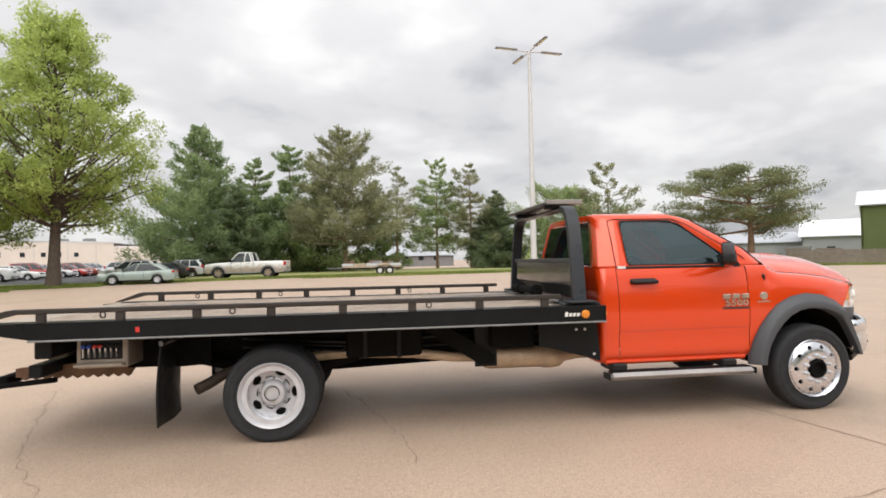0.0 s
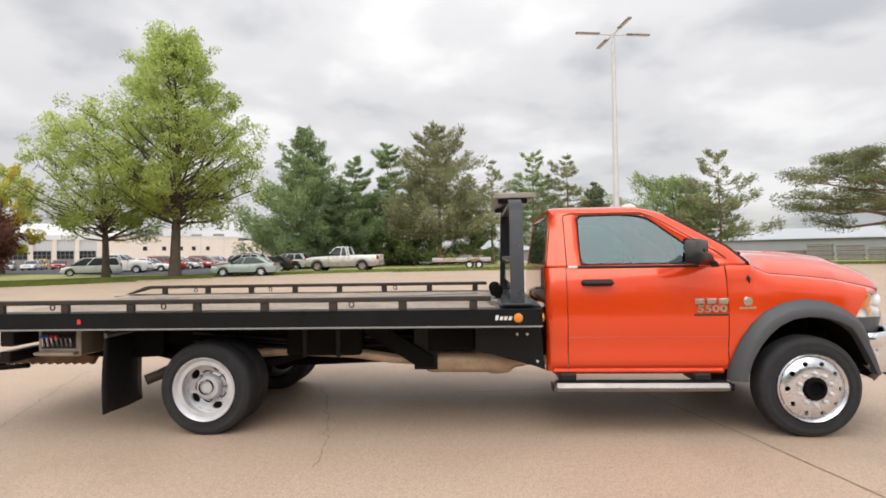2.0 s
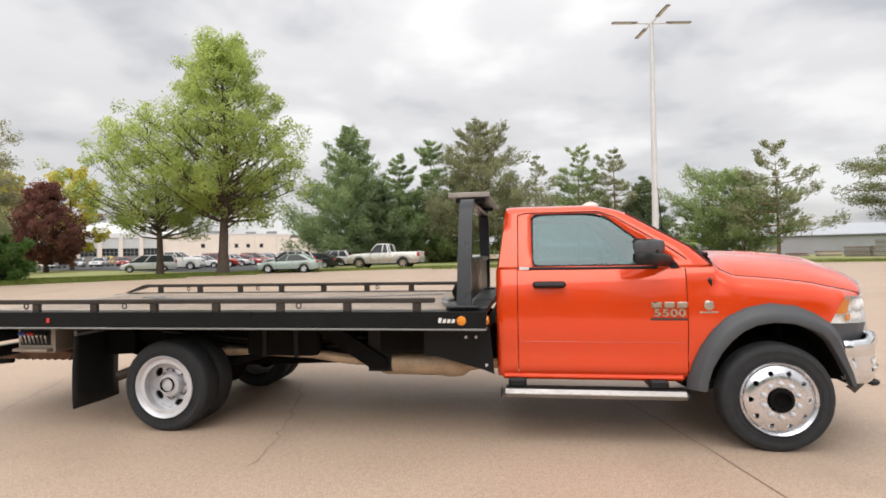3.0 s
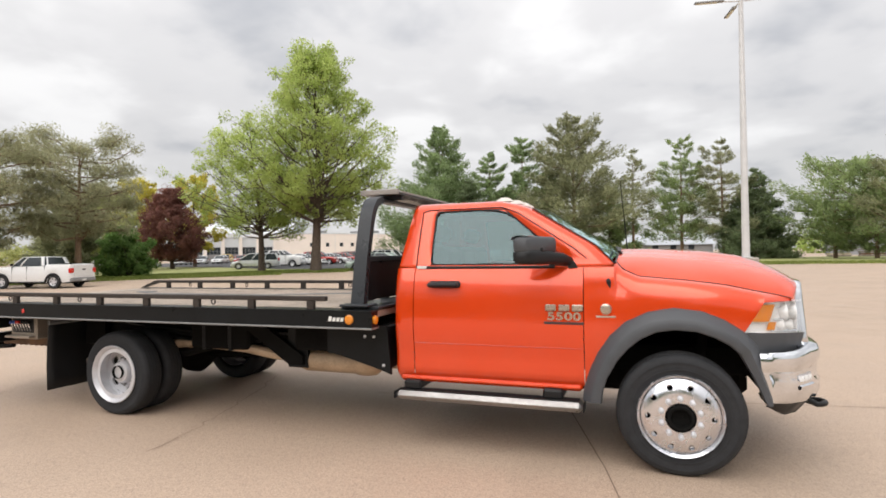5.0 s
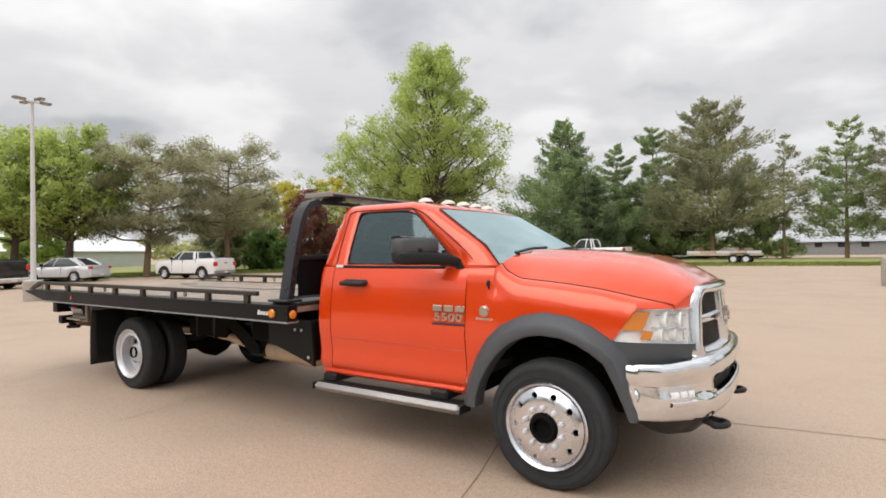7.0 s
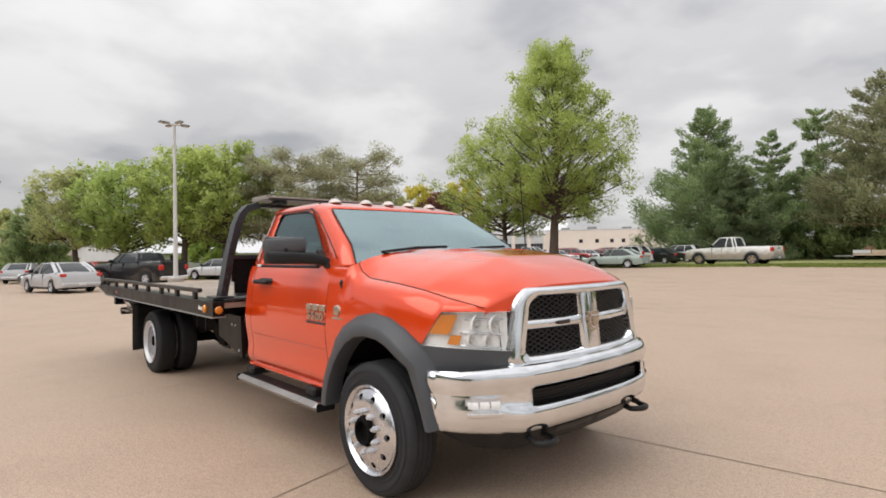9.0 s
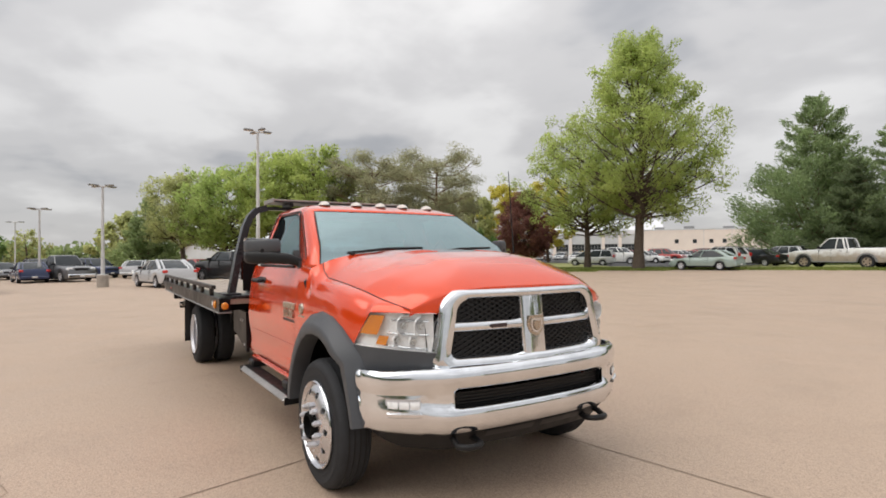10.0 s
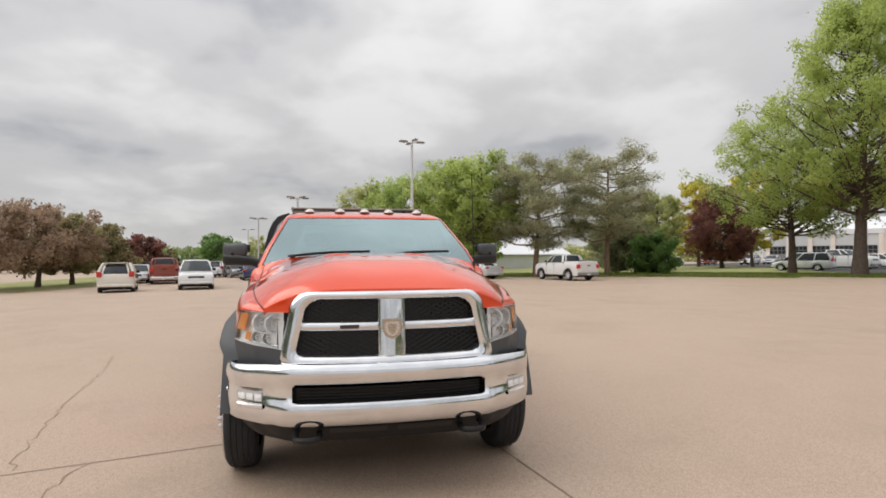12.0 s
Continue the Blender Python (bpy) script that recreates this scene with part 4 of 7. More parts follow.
def shed(x0, x1, y0, y1, eave, ridge, wall, label, turn=0, centre=(0, 0), windows=0, cover=None):
    """A gabled metal shed."""
    cx, cy = centre
    ob = thing("shed_building", label, "building", m=pose(cx, cy, rise(cx, cy), 0, 0, turn))
    for a, b in (((x0, y0), (x1, y0)), ((x1, y1), (x0, y1)), ((x1, y0), (x1, y1)), ((x0, y1), (x0, y0))):
        op = [(u, u + 1.0, 1.2, 2.0) for u in [3 + 3.0 * i for i in range(windows)]] if (a, b) == ((x0, y0), (x1, y0)) else ()
        w = Geo()
        wall_between(w, a, b, 0, eave, 0.2, op)
        part("wall", w, wall, ob)
    ym = (y0 + y1) / 2
    for x in (x0, x1 - 0.2):
        part("gable", Geo().prism([(y0, eave), (y1, eave), (ym, ridge)], "x", x, x + 0.2), wall, ob)
    r = Geo()
    for s in (0, 1):
        ya = y0 - 0.4 if s == 0 else y1 + 0.4
        r.grid([[(x0 - 0.4, ya, eave - 0.2), (x1 + 0.4, ya, eave - 0.2)], [(x0 - 0.4, ym, ridge + 0.06), (x1 + 0.4, ym, ridge + 0.06)]])
        r.grid([[(x0 - 0.4, ya, eave - 0.1), (x1 + 0.4, ya, eave - 0.1)], [(x0 - 0.4, ym, ridge + 0.16), (x1 + 0.4, ym, ridge + 0.16)]])
    part("roof", r, cover or ROOF_WHITE, ob)
    for i in range(windows):
        u = x0 + 3 + 3.0 * i
        part("window", Geo().box(u, u + 1.0, y0 + 0.08, y0 + 0.13, 1.2, 2.0, 0.01), CAR_GLASS, ob)
    return ob


shed(-14, 14, 0, 12, 2.3, 4.7, WALL_PALE, "low pale green metal shed with a white gabled roof", 80 + 26, (-74, 25), 4)
shed(0, 42, 0, 16, 3.0, 4.6, WALL_DIM, "long dull grey warehouse with a pale roof", -28, (26, 92), 0, cover=ROOF_GREY)
shed(-8, 8, 0, 12, 2.2, 4.0, STEEL_GREY, "low grey hall with a gabled roof beyond the pines", 4, (4.0, 102), 4, cover=ROOF_GREY)
shed(-5, 5, 0, 14, 3.6, 6.0, WALL_DIM, "grey gabled workshop in the yard", -42, (62, 64), 1)
shed(0, 30, 0, 14, 6.2, 8.0, WALL_OLIVE, "tall olive green metal building with a pale roof", -46, (47.5, 46.5), 0)


def fence(a, b, label, post_gap=2.4, h=1.6, boards=7):
    """Horizontal weathered boards on posts."""
    ob = thing("board_fence", label, "fence")
    n = int(math.dist(a, b) / post_gap)
    ang = math.degrees(math.atan2(b[1] - a[1], b[0] - a[0]))
    for i in range(n + 1):
        x, y = lerp(a[0], b[0], i / n), lerp(a[1], b[1], i / n)
        part("post", Geo().box(-0.07, 0.07, -0.07, 0.07, -0.1, h + 0.08, 0.01).moved(pose(x, y, 0.2, 0, 0, ang)), WOOD_GREY, ob)
    L = math.dist(a, b)
    for k in range(boards):
        z = 0.08 + k * (h - 0.05) / boards
        part("board", Geo().box(0, L, -0.10, -0.072, z, z + (h - 0.05) / boards - 0.025, 0.004).moved(pose(a[0], a[1], 0.2, 0, 0, ang)), WOOD_GREY, ob)
    return ob


fence((40.0, 48.0), (62.0, 28.0), "weathered grey wooden board fence at the yard's edge")


def stack(x, y, turn, label, material, layers, seed):
    rnd = random.Random(seed)
    ob = thing("material_stack", label, "stack", "stacks in the yard", m=pose(x, y, rise(x, y), 0, 0, turn))
    for k in range(layers):
        part("layer", Geo().box(-1.2 + rnd.uniform(-0.1, 0.1), 1.2 + rnd.uniform(-0.1, 0.1), -0.6, 0.6, k * 0.24, k * 0.24 + 0.19, 0.02), material if k % 2 else WOOD_GREY, ob)
    return ob


for i in range(7):
    stack(33.5 + i * 1.9, 60.5 - i * 2.1, -44 + 5 * math.sin(i), "pallets of grey and brown building material stacked in the yard", STEEL_GREY, 5 + (i * 3) % 4, i)
for i in range(6):
    stack(22 + i * 3.0, 72.5 - i * 1.2, -15 + 9 * math.sin(i * 2), "low stacks of rusty timber and metal in the yard", RUST if i % 2 else WOOD_TAN, 2 + i % 3, 20 + i)


# ---- the flatbed tow truck ----
K = 1.05
truck = thing("tow_truck", "orange-red flatbed tow truck with a black rollback bed and chrome front", "truck")


def tp(name, g, material, parent=None, label="", angle=35, out=None):
    return part(name, g, material, parent or truck, label, angle, K, out and Vector(out))


def arch(x):
    """Upper edge of the front wheel opening."""
    return 0.36 + math.sqrt(max(0.0, 0.60 ** 2 - (x + 0.03) ** 2)) if abs(x + 0.03) < 0.60 else 0.0


SIDE = [(0.48, 0.874), (0.515, 0.925), (0.55, 0.952), (0.585, 0.963), (0.615, 0.961), (0.64, 0.954), (0.70, 0.956), (0.78, 0.967), (0.84, 0.975), (0.91, 0.979), (1.0, 0.975), (1.08, 0.968), (1.16, 0.958), (1.24, 0.945), (1.29, 0.933), (1.34, 0.915), (1.385, 0.895)]


def side_y(x, z):
    """Half width of the body at a station and height."""
    w = curve(SIDE, z)
    if x > -0.4:
        w -= 0.105 * max(0, (x - 0.05) / 0.55) ** 2 + 0.03 * max(0, min(1, (z - 1.15) / 0.2))
    return w


def body_side(x0, x1, top, n, rows=16, bottom=0.50):
    out = []
    for i in range(n + 1):
        x = lerp(x0, x1, i / n)
        lo = max(bottom, arch(x))
        hi = top(x)
        out.append([(x, -side_y(x, lerp(lo, hi, k / rows)), lerp(lo, hi, k / rows)) for k in range(rows + 1)])
    return out


BELT = lambda x: 1.350
cab = Geo()
rear_corner = []
for i in range(7):
    a = i / 6 * math.pi / 2
    z_rows = [lerp(0.50, 1.350, k / 16) for k in range(17)]
    rear_corner.append([(-1.975 - 0.065 * math.cos(a), -(side_y(-1.9, z) - 0.065 + 0.065 * math.sin(a)), z) for z in z_rows])
back_wall = [[(-2.04, y, lerp(0.50, 1.350, k / 16)) for k in range(17)] for y in (0.0, -0.4, -0.80)]
cab.grid(back_wall + rear_corner + body_side(-1.96, -1.872, BELT, 2))
cab.mirrored()
tp("cab_body", cab, RED)
for s in (1, -1):
    d = Geo().grid(body_side(-1.866, -0.606, BELT, 22))
    d.grid([[(x, -side_y(x, 0.5), 0.50), (x, -side_y(x, 0.5) + 0.1, 0.50)] for x in (-1.866, -0.606)])
    if s < 0:
        d = d.flipped()
    door = tp("door", d, RED)
    sgn = -1 if s > 0 else 1
    y = sgn * 0.963
    h = Geo().box(-1.745, -1.50, min(y, y + sgn * 0.052), max(y, y + sgn * 0.052), 1.208, 1.242, 0.014)
    tp("handle", h, BLACK, door, "black pull handle")
    tp("handle_cup", Geo().box(-1.755, -1.49, min(sgn * 0.90, sgn * 0.964), max(sgn * 0.90, sgn * 0.964), 1.196, 1.254, 0.02), BLACK, door)
    # the crease's shade drawn as a thin darker tube on the flat panel
    tp("crease_shade_line", Geo().tube([(x, sgn * (side_y(x, 0.787) + 0.0005), 0.787) for x in [lerp(-1.86, -0.61, i / 12) for i in range(13)]], 0.0022, 5), RED_SHADE, door)
    tp("window_trim", Geo().box(-1.80, -0.80, min(sgn * 0.893, sgn * 0.921), max(sgn * 0.893, sgn * 0.921), 1.342, 1.364, 0.006), BLACK, door)
    tp("warning_sticker", Geo().box(-1.852, -1.775, min(sgn * 0.9, sgn * 0.923), max(sgn * 0.9, sgn * 0.923), 1.345, 1.367, 0.002), WHITE_MARK, door, "small pale sticker")

# shut line between hood and fender: station, half width, height
SEAM = [(-0.385, 0.837, 1.382), (-0.34, 0.847, 1.330), (-0.24, 0.853, 1.283), (0.06, 0.852, 1.256), (0.30, 0.840, 1.224), (0.48, 0.808, 1.183), (0.60, 0.776, 1.158), (0.685, 0.738, 1.136)]


def seam(x):
    return curve([(a, b) for a, b, c in SEAM], x), curve([(a, c) for a, b, c in SEAM], x)


def fender_row(x):
    """One section of the fender, from its lower edge over the rounded shoulder to the hood's seam."""
    ty, tz = seam(x) if x > -0.39 else (side_y(x, 1.352), 1.352)
    if x < 0.387:
        lo, ly = max(0.50, arch(x)), None
    elif x < 0.507:
        lo, ly = lerp(0.933, 1.115, (x - 0.387) / 0.12), None
    else:
        lo, ly = 1.116, lerp(0.893, 0.738, (x - 0.507) / 0.178)
    zs = max(tz - 0.15, lo + 0.004) if ly is None else lo + 0.001
    w = lambda z: ly if ly is not None else side_y(x, z)
    low = [(x, -w(lerp(lo, zs, k / 10)), lerp(lo, zs, k / 10)) for k in range(11)]
    a, c, e = Vector((x, -w(zs), zs)), Vector((x, -w(zs) + 0.012, tz - 0.015)), Vector((x, -ty, tz))
    return low + [tuple(a * (1 - q) ** 2 + c * (2 * q * (1 - q)) + e * q * q) for q in [k / 8 for k in range(1, 9)]]


for s in (1, -1):
    xs = [-0.600, -0.55, -0.50, -0.45, -0.40, -0.385] + [lerp(-0.37, 0.38, i / 26) for i in range(27)] + [0.3869] + [lerp(0.388, 0.507, i / 8) for i in range(9)] + [lerp(0.52, 0.684, i / 8) for i in range(9)]
    f = Geo().grid([fender_row(x) for x in xs])
    tp("fender", f if s > 0 else f.flipped(), RED)

HOOD_MID = [(-0.40, 1.460), (-0.2, 1.460), (0.2, 1.440), (0.45, 1.403), (0.58, 1.362), (0.67, 1.322), (0.73, 1.286), (0.782, 1.248)]


def hood_pt(u, v):
    """A point of the hood: u from the windscreen to the nose, v across from -1 to 1."""
    a = abs(v)
    ye, ze = seam(lerp(-0.385, 0.685, u))
    xc = lerp(-0.365, 0.782, u)
    zc = curve(HOOD_MID, xc)
    dome = 0.014 * (1 - min(1, max(0, (a * ye - 0.36) / 0.09))) * min(1, max(0, (0.95 - u) / 0.25))
    x = lerp(xc, lerp(-0.385, 0.685, u), a ** 5)
    return x, v * ye, ze + (zc - ze) * (1 - a ** curve([(0, 4.6), (0.4, 3.3), (0.8, 3.4), (1, 4.4)], u)) + dome


hood = Geo()
hood_rows = [[hood_pt(i / 36, math.sin(math.pi / 2 * lerp(-1, 1, k / 56))) for k in range(57)] for i in range(37)]
hood.grid(hood_rows)
hood.grid([hood_rows[-1], [(p[0] + 0.004, p[1], p[2] - 0.012) for p in hood_rows[-1]], [(p[0] - 0.004, p[1], min(p[2] - 0.04, 1.112 if abs(p[1]) > 0.56 else 2)) for p in hood_rows[-1]]])
hood_ob = tp("hood", hood, RED, label="orange-red hood with a raised middle")
for sx in (-1, 1):
    tp("hood_seam", Geo().tube([(r[0][0], sx * r[0][1], r[0][2] + 0.001) for r in hood_rows], 0.0032, 5), BLACK)
    v = Geo()
    for i in range(4):
        v.tube([Vector(hood_pt(0.30 + 0.04 * i, sx * q)) for q in (0.24, 0.31, 0.38, 0.45)], 0.004, 6)
    tp("hood_vent", v, RED, hood_ob)

# greenhouse: stacked loops, with the window openings left out
LEV = [0.0, 0.05, 0.30, 0.60, 0.80, 0.86, 0.93, 0.975, 1.0]


def loop(t):
    """Columns round the cab at a height fraction from belt to roof."""
    z = lerp(1.350, 1.862, t)
    edge_x = min(-0.40, lerp(-0.275, -1.105, min(t, 0.9))) - (max(0, t - 0.9) * 2.0)
    rear = lerp(-2.035, -1.965, t)
    hw = lerp(0.911, 0.705, t ** 1.1) - (0.05 * ((t - 0.9) / 0.1) ** 2 if t > 0.9 else 0)
    fw = hw - 0.05
    cols = [(edge_x + 0.05 * (1 - (k / 6) ** 2), -fw * k / 6, z) for k in range(7)]
    cols.append((edge_x - 0.05, -hw + 0.012, z))
    a_in = -0.665 - 0.62 * t
    side_x = [max(edge_x - 0.13, a_in + 0.05), a_in, lerp(a_in, -1.745, 0.33), lerp(a_in, -1.745, 0.66), -1.745, -1.80, -1.90]
    cols += [(x, -hw, z) for x in side_x]
    cols += [(rear + 0.015, -hw + 0.03, z), (rear, -hw + 0.09, z), (rear, -hw + 0.17, z)]
    cols += [(rear, -(hw - 0.17) * (1 - k / 3), z) for k in range(1, 4)]
    return cols


loops = [loop(t) for t in LEV]
SCR, SIDEW, REARW = range(0, 6), range(9, 12), range(17, 20)
win_rows = range(1, 5)
is_win = lambda i, k: i in win_rows and (k in SCR or k in SIDEW or k in REARW)
gh = Geo().grid(loops, skip=is_win)
# roof skin, crowned
edge = loops[-1]
roof_rows = [[(p[0], p[1], p[2]) for p in edge]]
for s in (0.85, 0.55, 0.25, 0.0):
    roof_rows.append([(lerp(-1.66, p[0], s), p[1] * s, 1.862 + 0.04 * (1 - s * s)) for p in edge])
gh.grid(roof_rows)
gh.mirrored()
pillars = tp("cab_roof", gh, RED, angle=50)
sol = pillars.modifiers.new("thick", "SOLIDIFY")
sol.thickness, sol.offset = 0.018, -1


def window_part(name, cols, mat, label, both=True):
    k0, k1 = cols[0], cols[-1] + 1
    rows = [[loops[i][k] for k in range(k0, k1 + 1)] for i in range(1, 6)]
    rows = [[(x + (0.006 if name == "windscreen" else 0), y * 0.995, z) for x, y, z in r] for r in rows]
    g = Geo().grid(rows)
    if both:
        g.mirrored()
        ob = tp(name, g, mat, label=label, out=(-1.3, 0, 1.2))
        ob.visible_shadow = False
        return [ob]
    obs = []
    for h in (g, g.flipped()):
        ob = tp(name, h, mat, label=label, out=(-1.3, 0, 1.2))
        ob.visible_shadow = False
        obs.append(ob)
    return obs


window_part("windscreen", SCR, SCREEN_GLASS, "clear windscreen with a grey sky reflection")
window_part("side_window", SIDEW, TINTED, "tinted side window", both=False)
window_part("rear_window", REARW, TINTED, "dark rear window")
# rubber seals round the glass
for cols, close in ((SCR, False), (SIDEW, False)):
    k0, k1 = cols[0], cols[-1] + 1
    if cols is SCR:
        path = [loops[1][k] for k in range(k0, k1 + 1)] + [loops[i][k1] for i in range(2, 6)] + [loops[5][k] for k in range(k1 - 1, k0 - 1, -1)]
    else:
        path = [loops[1][k] for k in range(k0, k1 + 1)] + [loops[i][k1] for i in range(2, 6)] + [loops[5][k] for k in range(k1 - 1, k0 - 1, -1)] + [loops[i][k0] for i in range(4, 0, -1)]
    for s in (1, -1):
        tp("window_seal", Geo().tube([(x, y * s, z) for x, y, z in path], 0.006, 6), BLACK)
# shut line of the door round the window, and the rounded corners of the side glass
LV = [loop(t) for t in (0.0, 0.2, 0.4, 0.6, 0.78, 0.86, 0.895)]
rear_seam = [Vector(a[13]).lerp(Vector(a[14]), 0.62) for a in LV[:-1]]
top = [Vector(LV[-1][k]) for k in (13, 12, 11, 10, 9)]
front_seam = [Vector(loop(t)[8]).lerp(Vector(loop(t)[9]), 0.25) for t in (0.8, 0.6, 0.4, 0.25, 0.12)]
for s in (1, -1):
    tp("door_seam", Geo().tube([(p.x, s * (p.y - 0.002), p.z) for p in rear_seam + top + front_seam], 0.0045, 5), BLACK)
    for k, kn, lv, dz in ((12, -1, 1, 1), (12, -1, 5, -1), (9, 1, 5, -1)):
        c = Vector(loops[lv][k])
        u = (Vector(loops[lv][k + kn]) - c).normalized() * (0.16 if k == 9 else 0.055)
        w = (Vector(loops[lv + dz][k]) - c).normalized() * (0.10 if k == 9 else 0.055)
        fan = [c]
        for j in range(9):
            q = j / 8
            fan.append(c + u * (1 - q) ** 2 + w * q * q)
        lift = Vector((0, -0.004, 0))
        g = Geo().add([(p.x, s * (p.y - 0.004), p.z) for p in fan], [(0, j, j + 1) for j in range(1, 9)])
        tp("window_corner", g, RED)
        tp("corner_seal", Geo().tube([(p.x, s * (p.y - 0.005), p.z) for p in fan[1:]], 0.007, 5), BLACK)
# cowl below the windscreen, wipers, aerial
cw = Geo().grid([[(-0.352 - 0.03 * (y / 0.86) ** 2, y, 1.440 - 0.06 * (y / 0.86) ** 2), (-0.53, y, 1.405 - 0.05 * (y / 0.86) ** 2)] for y in [lerp(-0.82, 0.82, i / 20) for i in range(21)]])
tp("cowl", cw, BLACK)
for y0, y1 in ((-0.66, -0.02), (0.02, 0.64)):
    w = Geo().tube([(-0.372, y0, 1.452), (-0.392, lerp(y0, y1, 0.5), 1.482), (-0.412, y1, 1.489)], 0.010, 6)
    w.tube([(-0.372, y0 + 0.05, 1.452), (-0.362, y0 + 0.02, 1.44)], 0.014, 6)
    tp("wiper", w, BLACK)
tp("aerial", Geo().tube([(-0.33, 0.84, 1.36), (-0.34, 0.84, 1.42), (-0.40, 0.84, 2.15)], [0.012, 0.006, 0.003], 6), BLACK)
# interior: floor, dash, wheel, bench
tp("cab_floor", Geo().box(-1.95, -0.5, -0.85, 0.85, 0.62, 0.68), INTERIOR)
tp("dashboard", Geo().prism([(-0.55, 0.9), (-0.50, 1.36), (-0.72, 1.40), (-0.86, 1.34), (-0.86, 0.9)], "y", -0.83, 0.83), INTERIOR)
tp("bench_seat", Geo().box(-1.70, -1.15, -0.72, 0.72, 0.72, 1.02, 0.06), INTERIOR)
for y in (-0.45, 0.0, 0.45):
    tp("backrest", Geo().box(-1.88, -1.70, y - 0.21, y + 0.21, 0.95, 1.52, 0.05), INTERIOR)
    if y:
        tp("headrest", Geo().box(-1.87, -1.76, y - 0.13, y + 0.13, 1.56, 1.70, 0.04), INTERIOR)
tp("steering_wheel", Geo().tube([(-0.98 - 0.07 * math.sin(a), 0.42 + 0.19 * math.cos(a), 1.28 + 0.18 * math.sin(a)) for a in [i * math.pi / 10 for i in range(21)]], 0.015, 8), BLACK)
tp("firewall", Geo().box(-0.60, -0.52, -0.84, 0.84, 0.5, 1.36), CHASSIS)
# cab clearance lamps
for y in (-0.51, -0.23, 0.0, 0.23, 0.51):
    g = Geo()
    z0, x0 = 1.869, -1.205 - 0.045 * (y / 0.51) ** 2
    g.grid([[(x0 + 0.075 * r * math.cos(a), y + 0.05 * r * math.sin(a), z0 + 0.036 * (1 - r ** 2.5)) for a in [i * math.pi / 8 for i in range(17)]] for r in (1.0, 0.9, 0.7, 0.4, 0.02)])
    tp("clearance_lamp", g, CLEARANCE, label="pale teardrop roof lamp")

# rocker, side step
for s in (-1, 1):
    lo, hi = sorted((s * 0.86, s * 0.945))
    tp("rocker", Geo().box(-2.0, -0.62, lo, hi, 0.485, 0.535, 0.02), RED)
    st = Geo()
    a, b = sorted((s * 0.90, s * 1.055))
    st.box(-2.0, -0.61, a, b, 0.365, 0.43, 0.03)
    step = tp("side_step", st, STEP_METAL, label="brushed aluminium side step")
    tp("tread", Geo().box(-1.97, -0.64, min(s * 0.92, s * 1.02), max(s * 0.92, s * 1.02), 0.43, 0.436, 0.002), BLACK, step)
    for x in (-2.006, -0.61):
        tp("end_cap", Geo().box(x, x + 0.006, a + 0.006, b - 0.006, 0.37, 0.425, 0.002), BLACK, step)
    for x in (-1.88, -0.82):
        tp("step_bracket", Geo().box(x - 0.07, x + 0.07, min(s * 0.70, s * 0.99), max(s * 0.70, s * 0.99), 0.43, 0.50, 0.015), BLACK, step)

# wheel-arch flares
FO = [(-0.62, 0.44), (-0.61, 0.52), (-0.575, 0.64), (-0.515, 0.77), (-0.435, 0.89), (-0.335, 0.985), (-0.19, 1.055), (-0.03, 1.085), (0.14, 1.065), (0.27, 1.012), (0.385, 0.935), (0.458, 0.855), (0.505, 0.70), (0.538, 0.59), (0.552, 0.49)]
FI = [(-0.49, 0.44), (-0.482, 0.51), (-0.45, 0.61), (-0.385, 0.725), (-0.315, 0.81), (-0.235, 0.878), (-0.14, 0.925), (-0.03, 0.943), (0.10, 0.935), (0.195, 0.905), (0.28, 0.86), (0.345, 0.80), (0.41, 0.68), (0.455, 0.58), (0.492, 0.49)]
for s in (1, -1):
    g = Geo()
    rows = []
    for (ox, oz), (ix, iz) in zip(FO, FI):
        yb = side_y(ox, max(oz, 0.56)) - 0.012
        sec = []
        fl = 0.6 if (ox > 0.42) else 1.0
        for t, off in ((0, 0.0), (0.03, 0.022), (0.08, 0.040), (0.45, 0.082), (0.50, 0.088), (0.9, 0.094), (0.97, 0.09), (1.0, 0.075)):
            off *= fl
            sec.append((lerp(ox, ix, t), -(lerp(yb, 0.955, min(1, t * 2)) + off), lerp(oz, iz, t)))
        sec.append((ix, -0.93, iz))
        rows.append(sec)
    g.grid(rows)
    flare = tp("fender_flare", g if s > 0 else g.flipped(), PLASTIC, label="charcoal plastic wheel-arch flare", angle=50)
    # inner well
    w = Geo().grid([[(-0.03 + 0.585 * math.cos(a), -s * y, 0.40 + 0.575 * math.sin(a)) for y in (0.94, 0.45)] for a in [math.pi * (0.07 + 0.86 * i / 18) for i in range(19)]])
    tp("wheel_well", w, CHASSIS, flare)

# rear body vent and fender emblem: small marker on the fender
for s in (-1, 1):
    tp("fender_clip", Geo().tube([(-0.44, s * 0.925, 1.28), (-0.435, s * 0.945, 1.25), (-0.425, s * 0.945, 1.205)], [0.008, 0.017, 0.006], 8), BLACK)


def letters(text, size, name, material, m, parent=None, extrude=0.004, label="", bold=0.0):
    """Raised lettering as a mesh."""
    c = bpy.data.curves.new(name, "FONT")
    c.body, c.size, c.extrude, c.offset = text, size, extrude, bold
    c.align_x, c.align_y = "CENTER", "CENTER"
    tmp = bpy.data.objects.new(name, c)
    me = bpy.data.meshes.new_from_object(tmp)
    bpy.data.objects.remove(tmp)
    me.materials.append(material)
    me.transform(m)
    ob = new(name, me)
    ob.parent = parent or truck
    return tagged(ob, label)


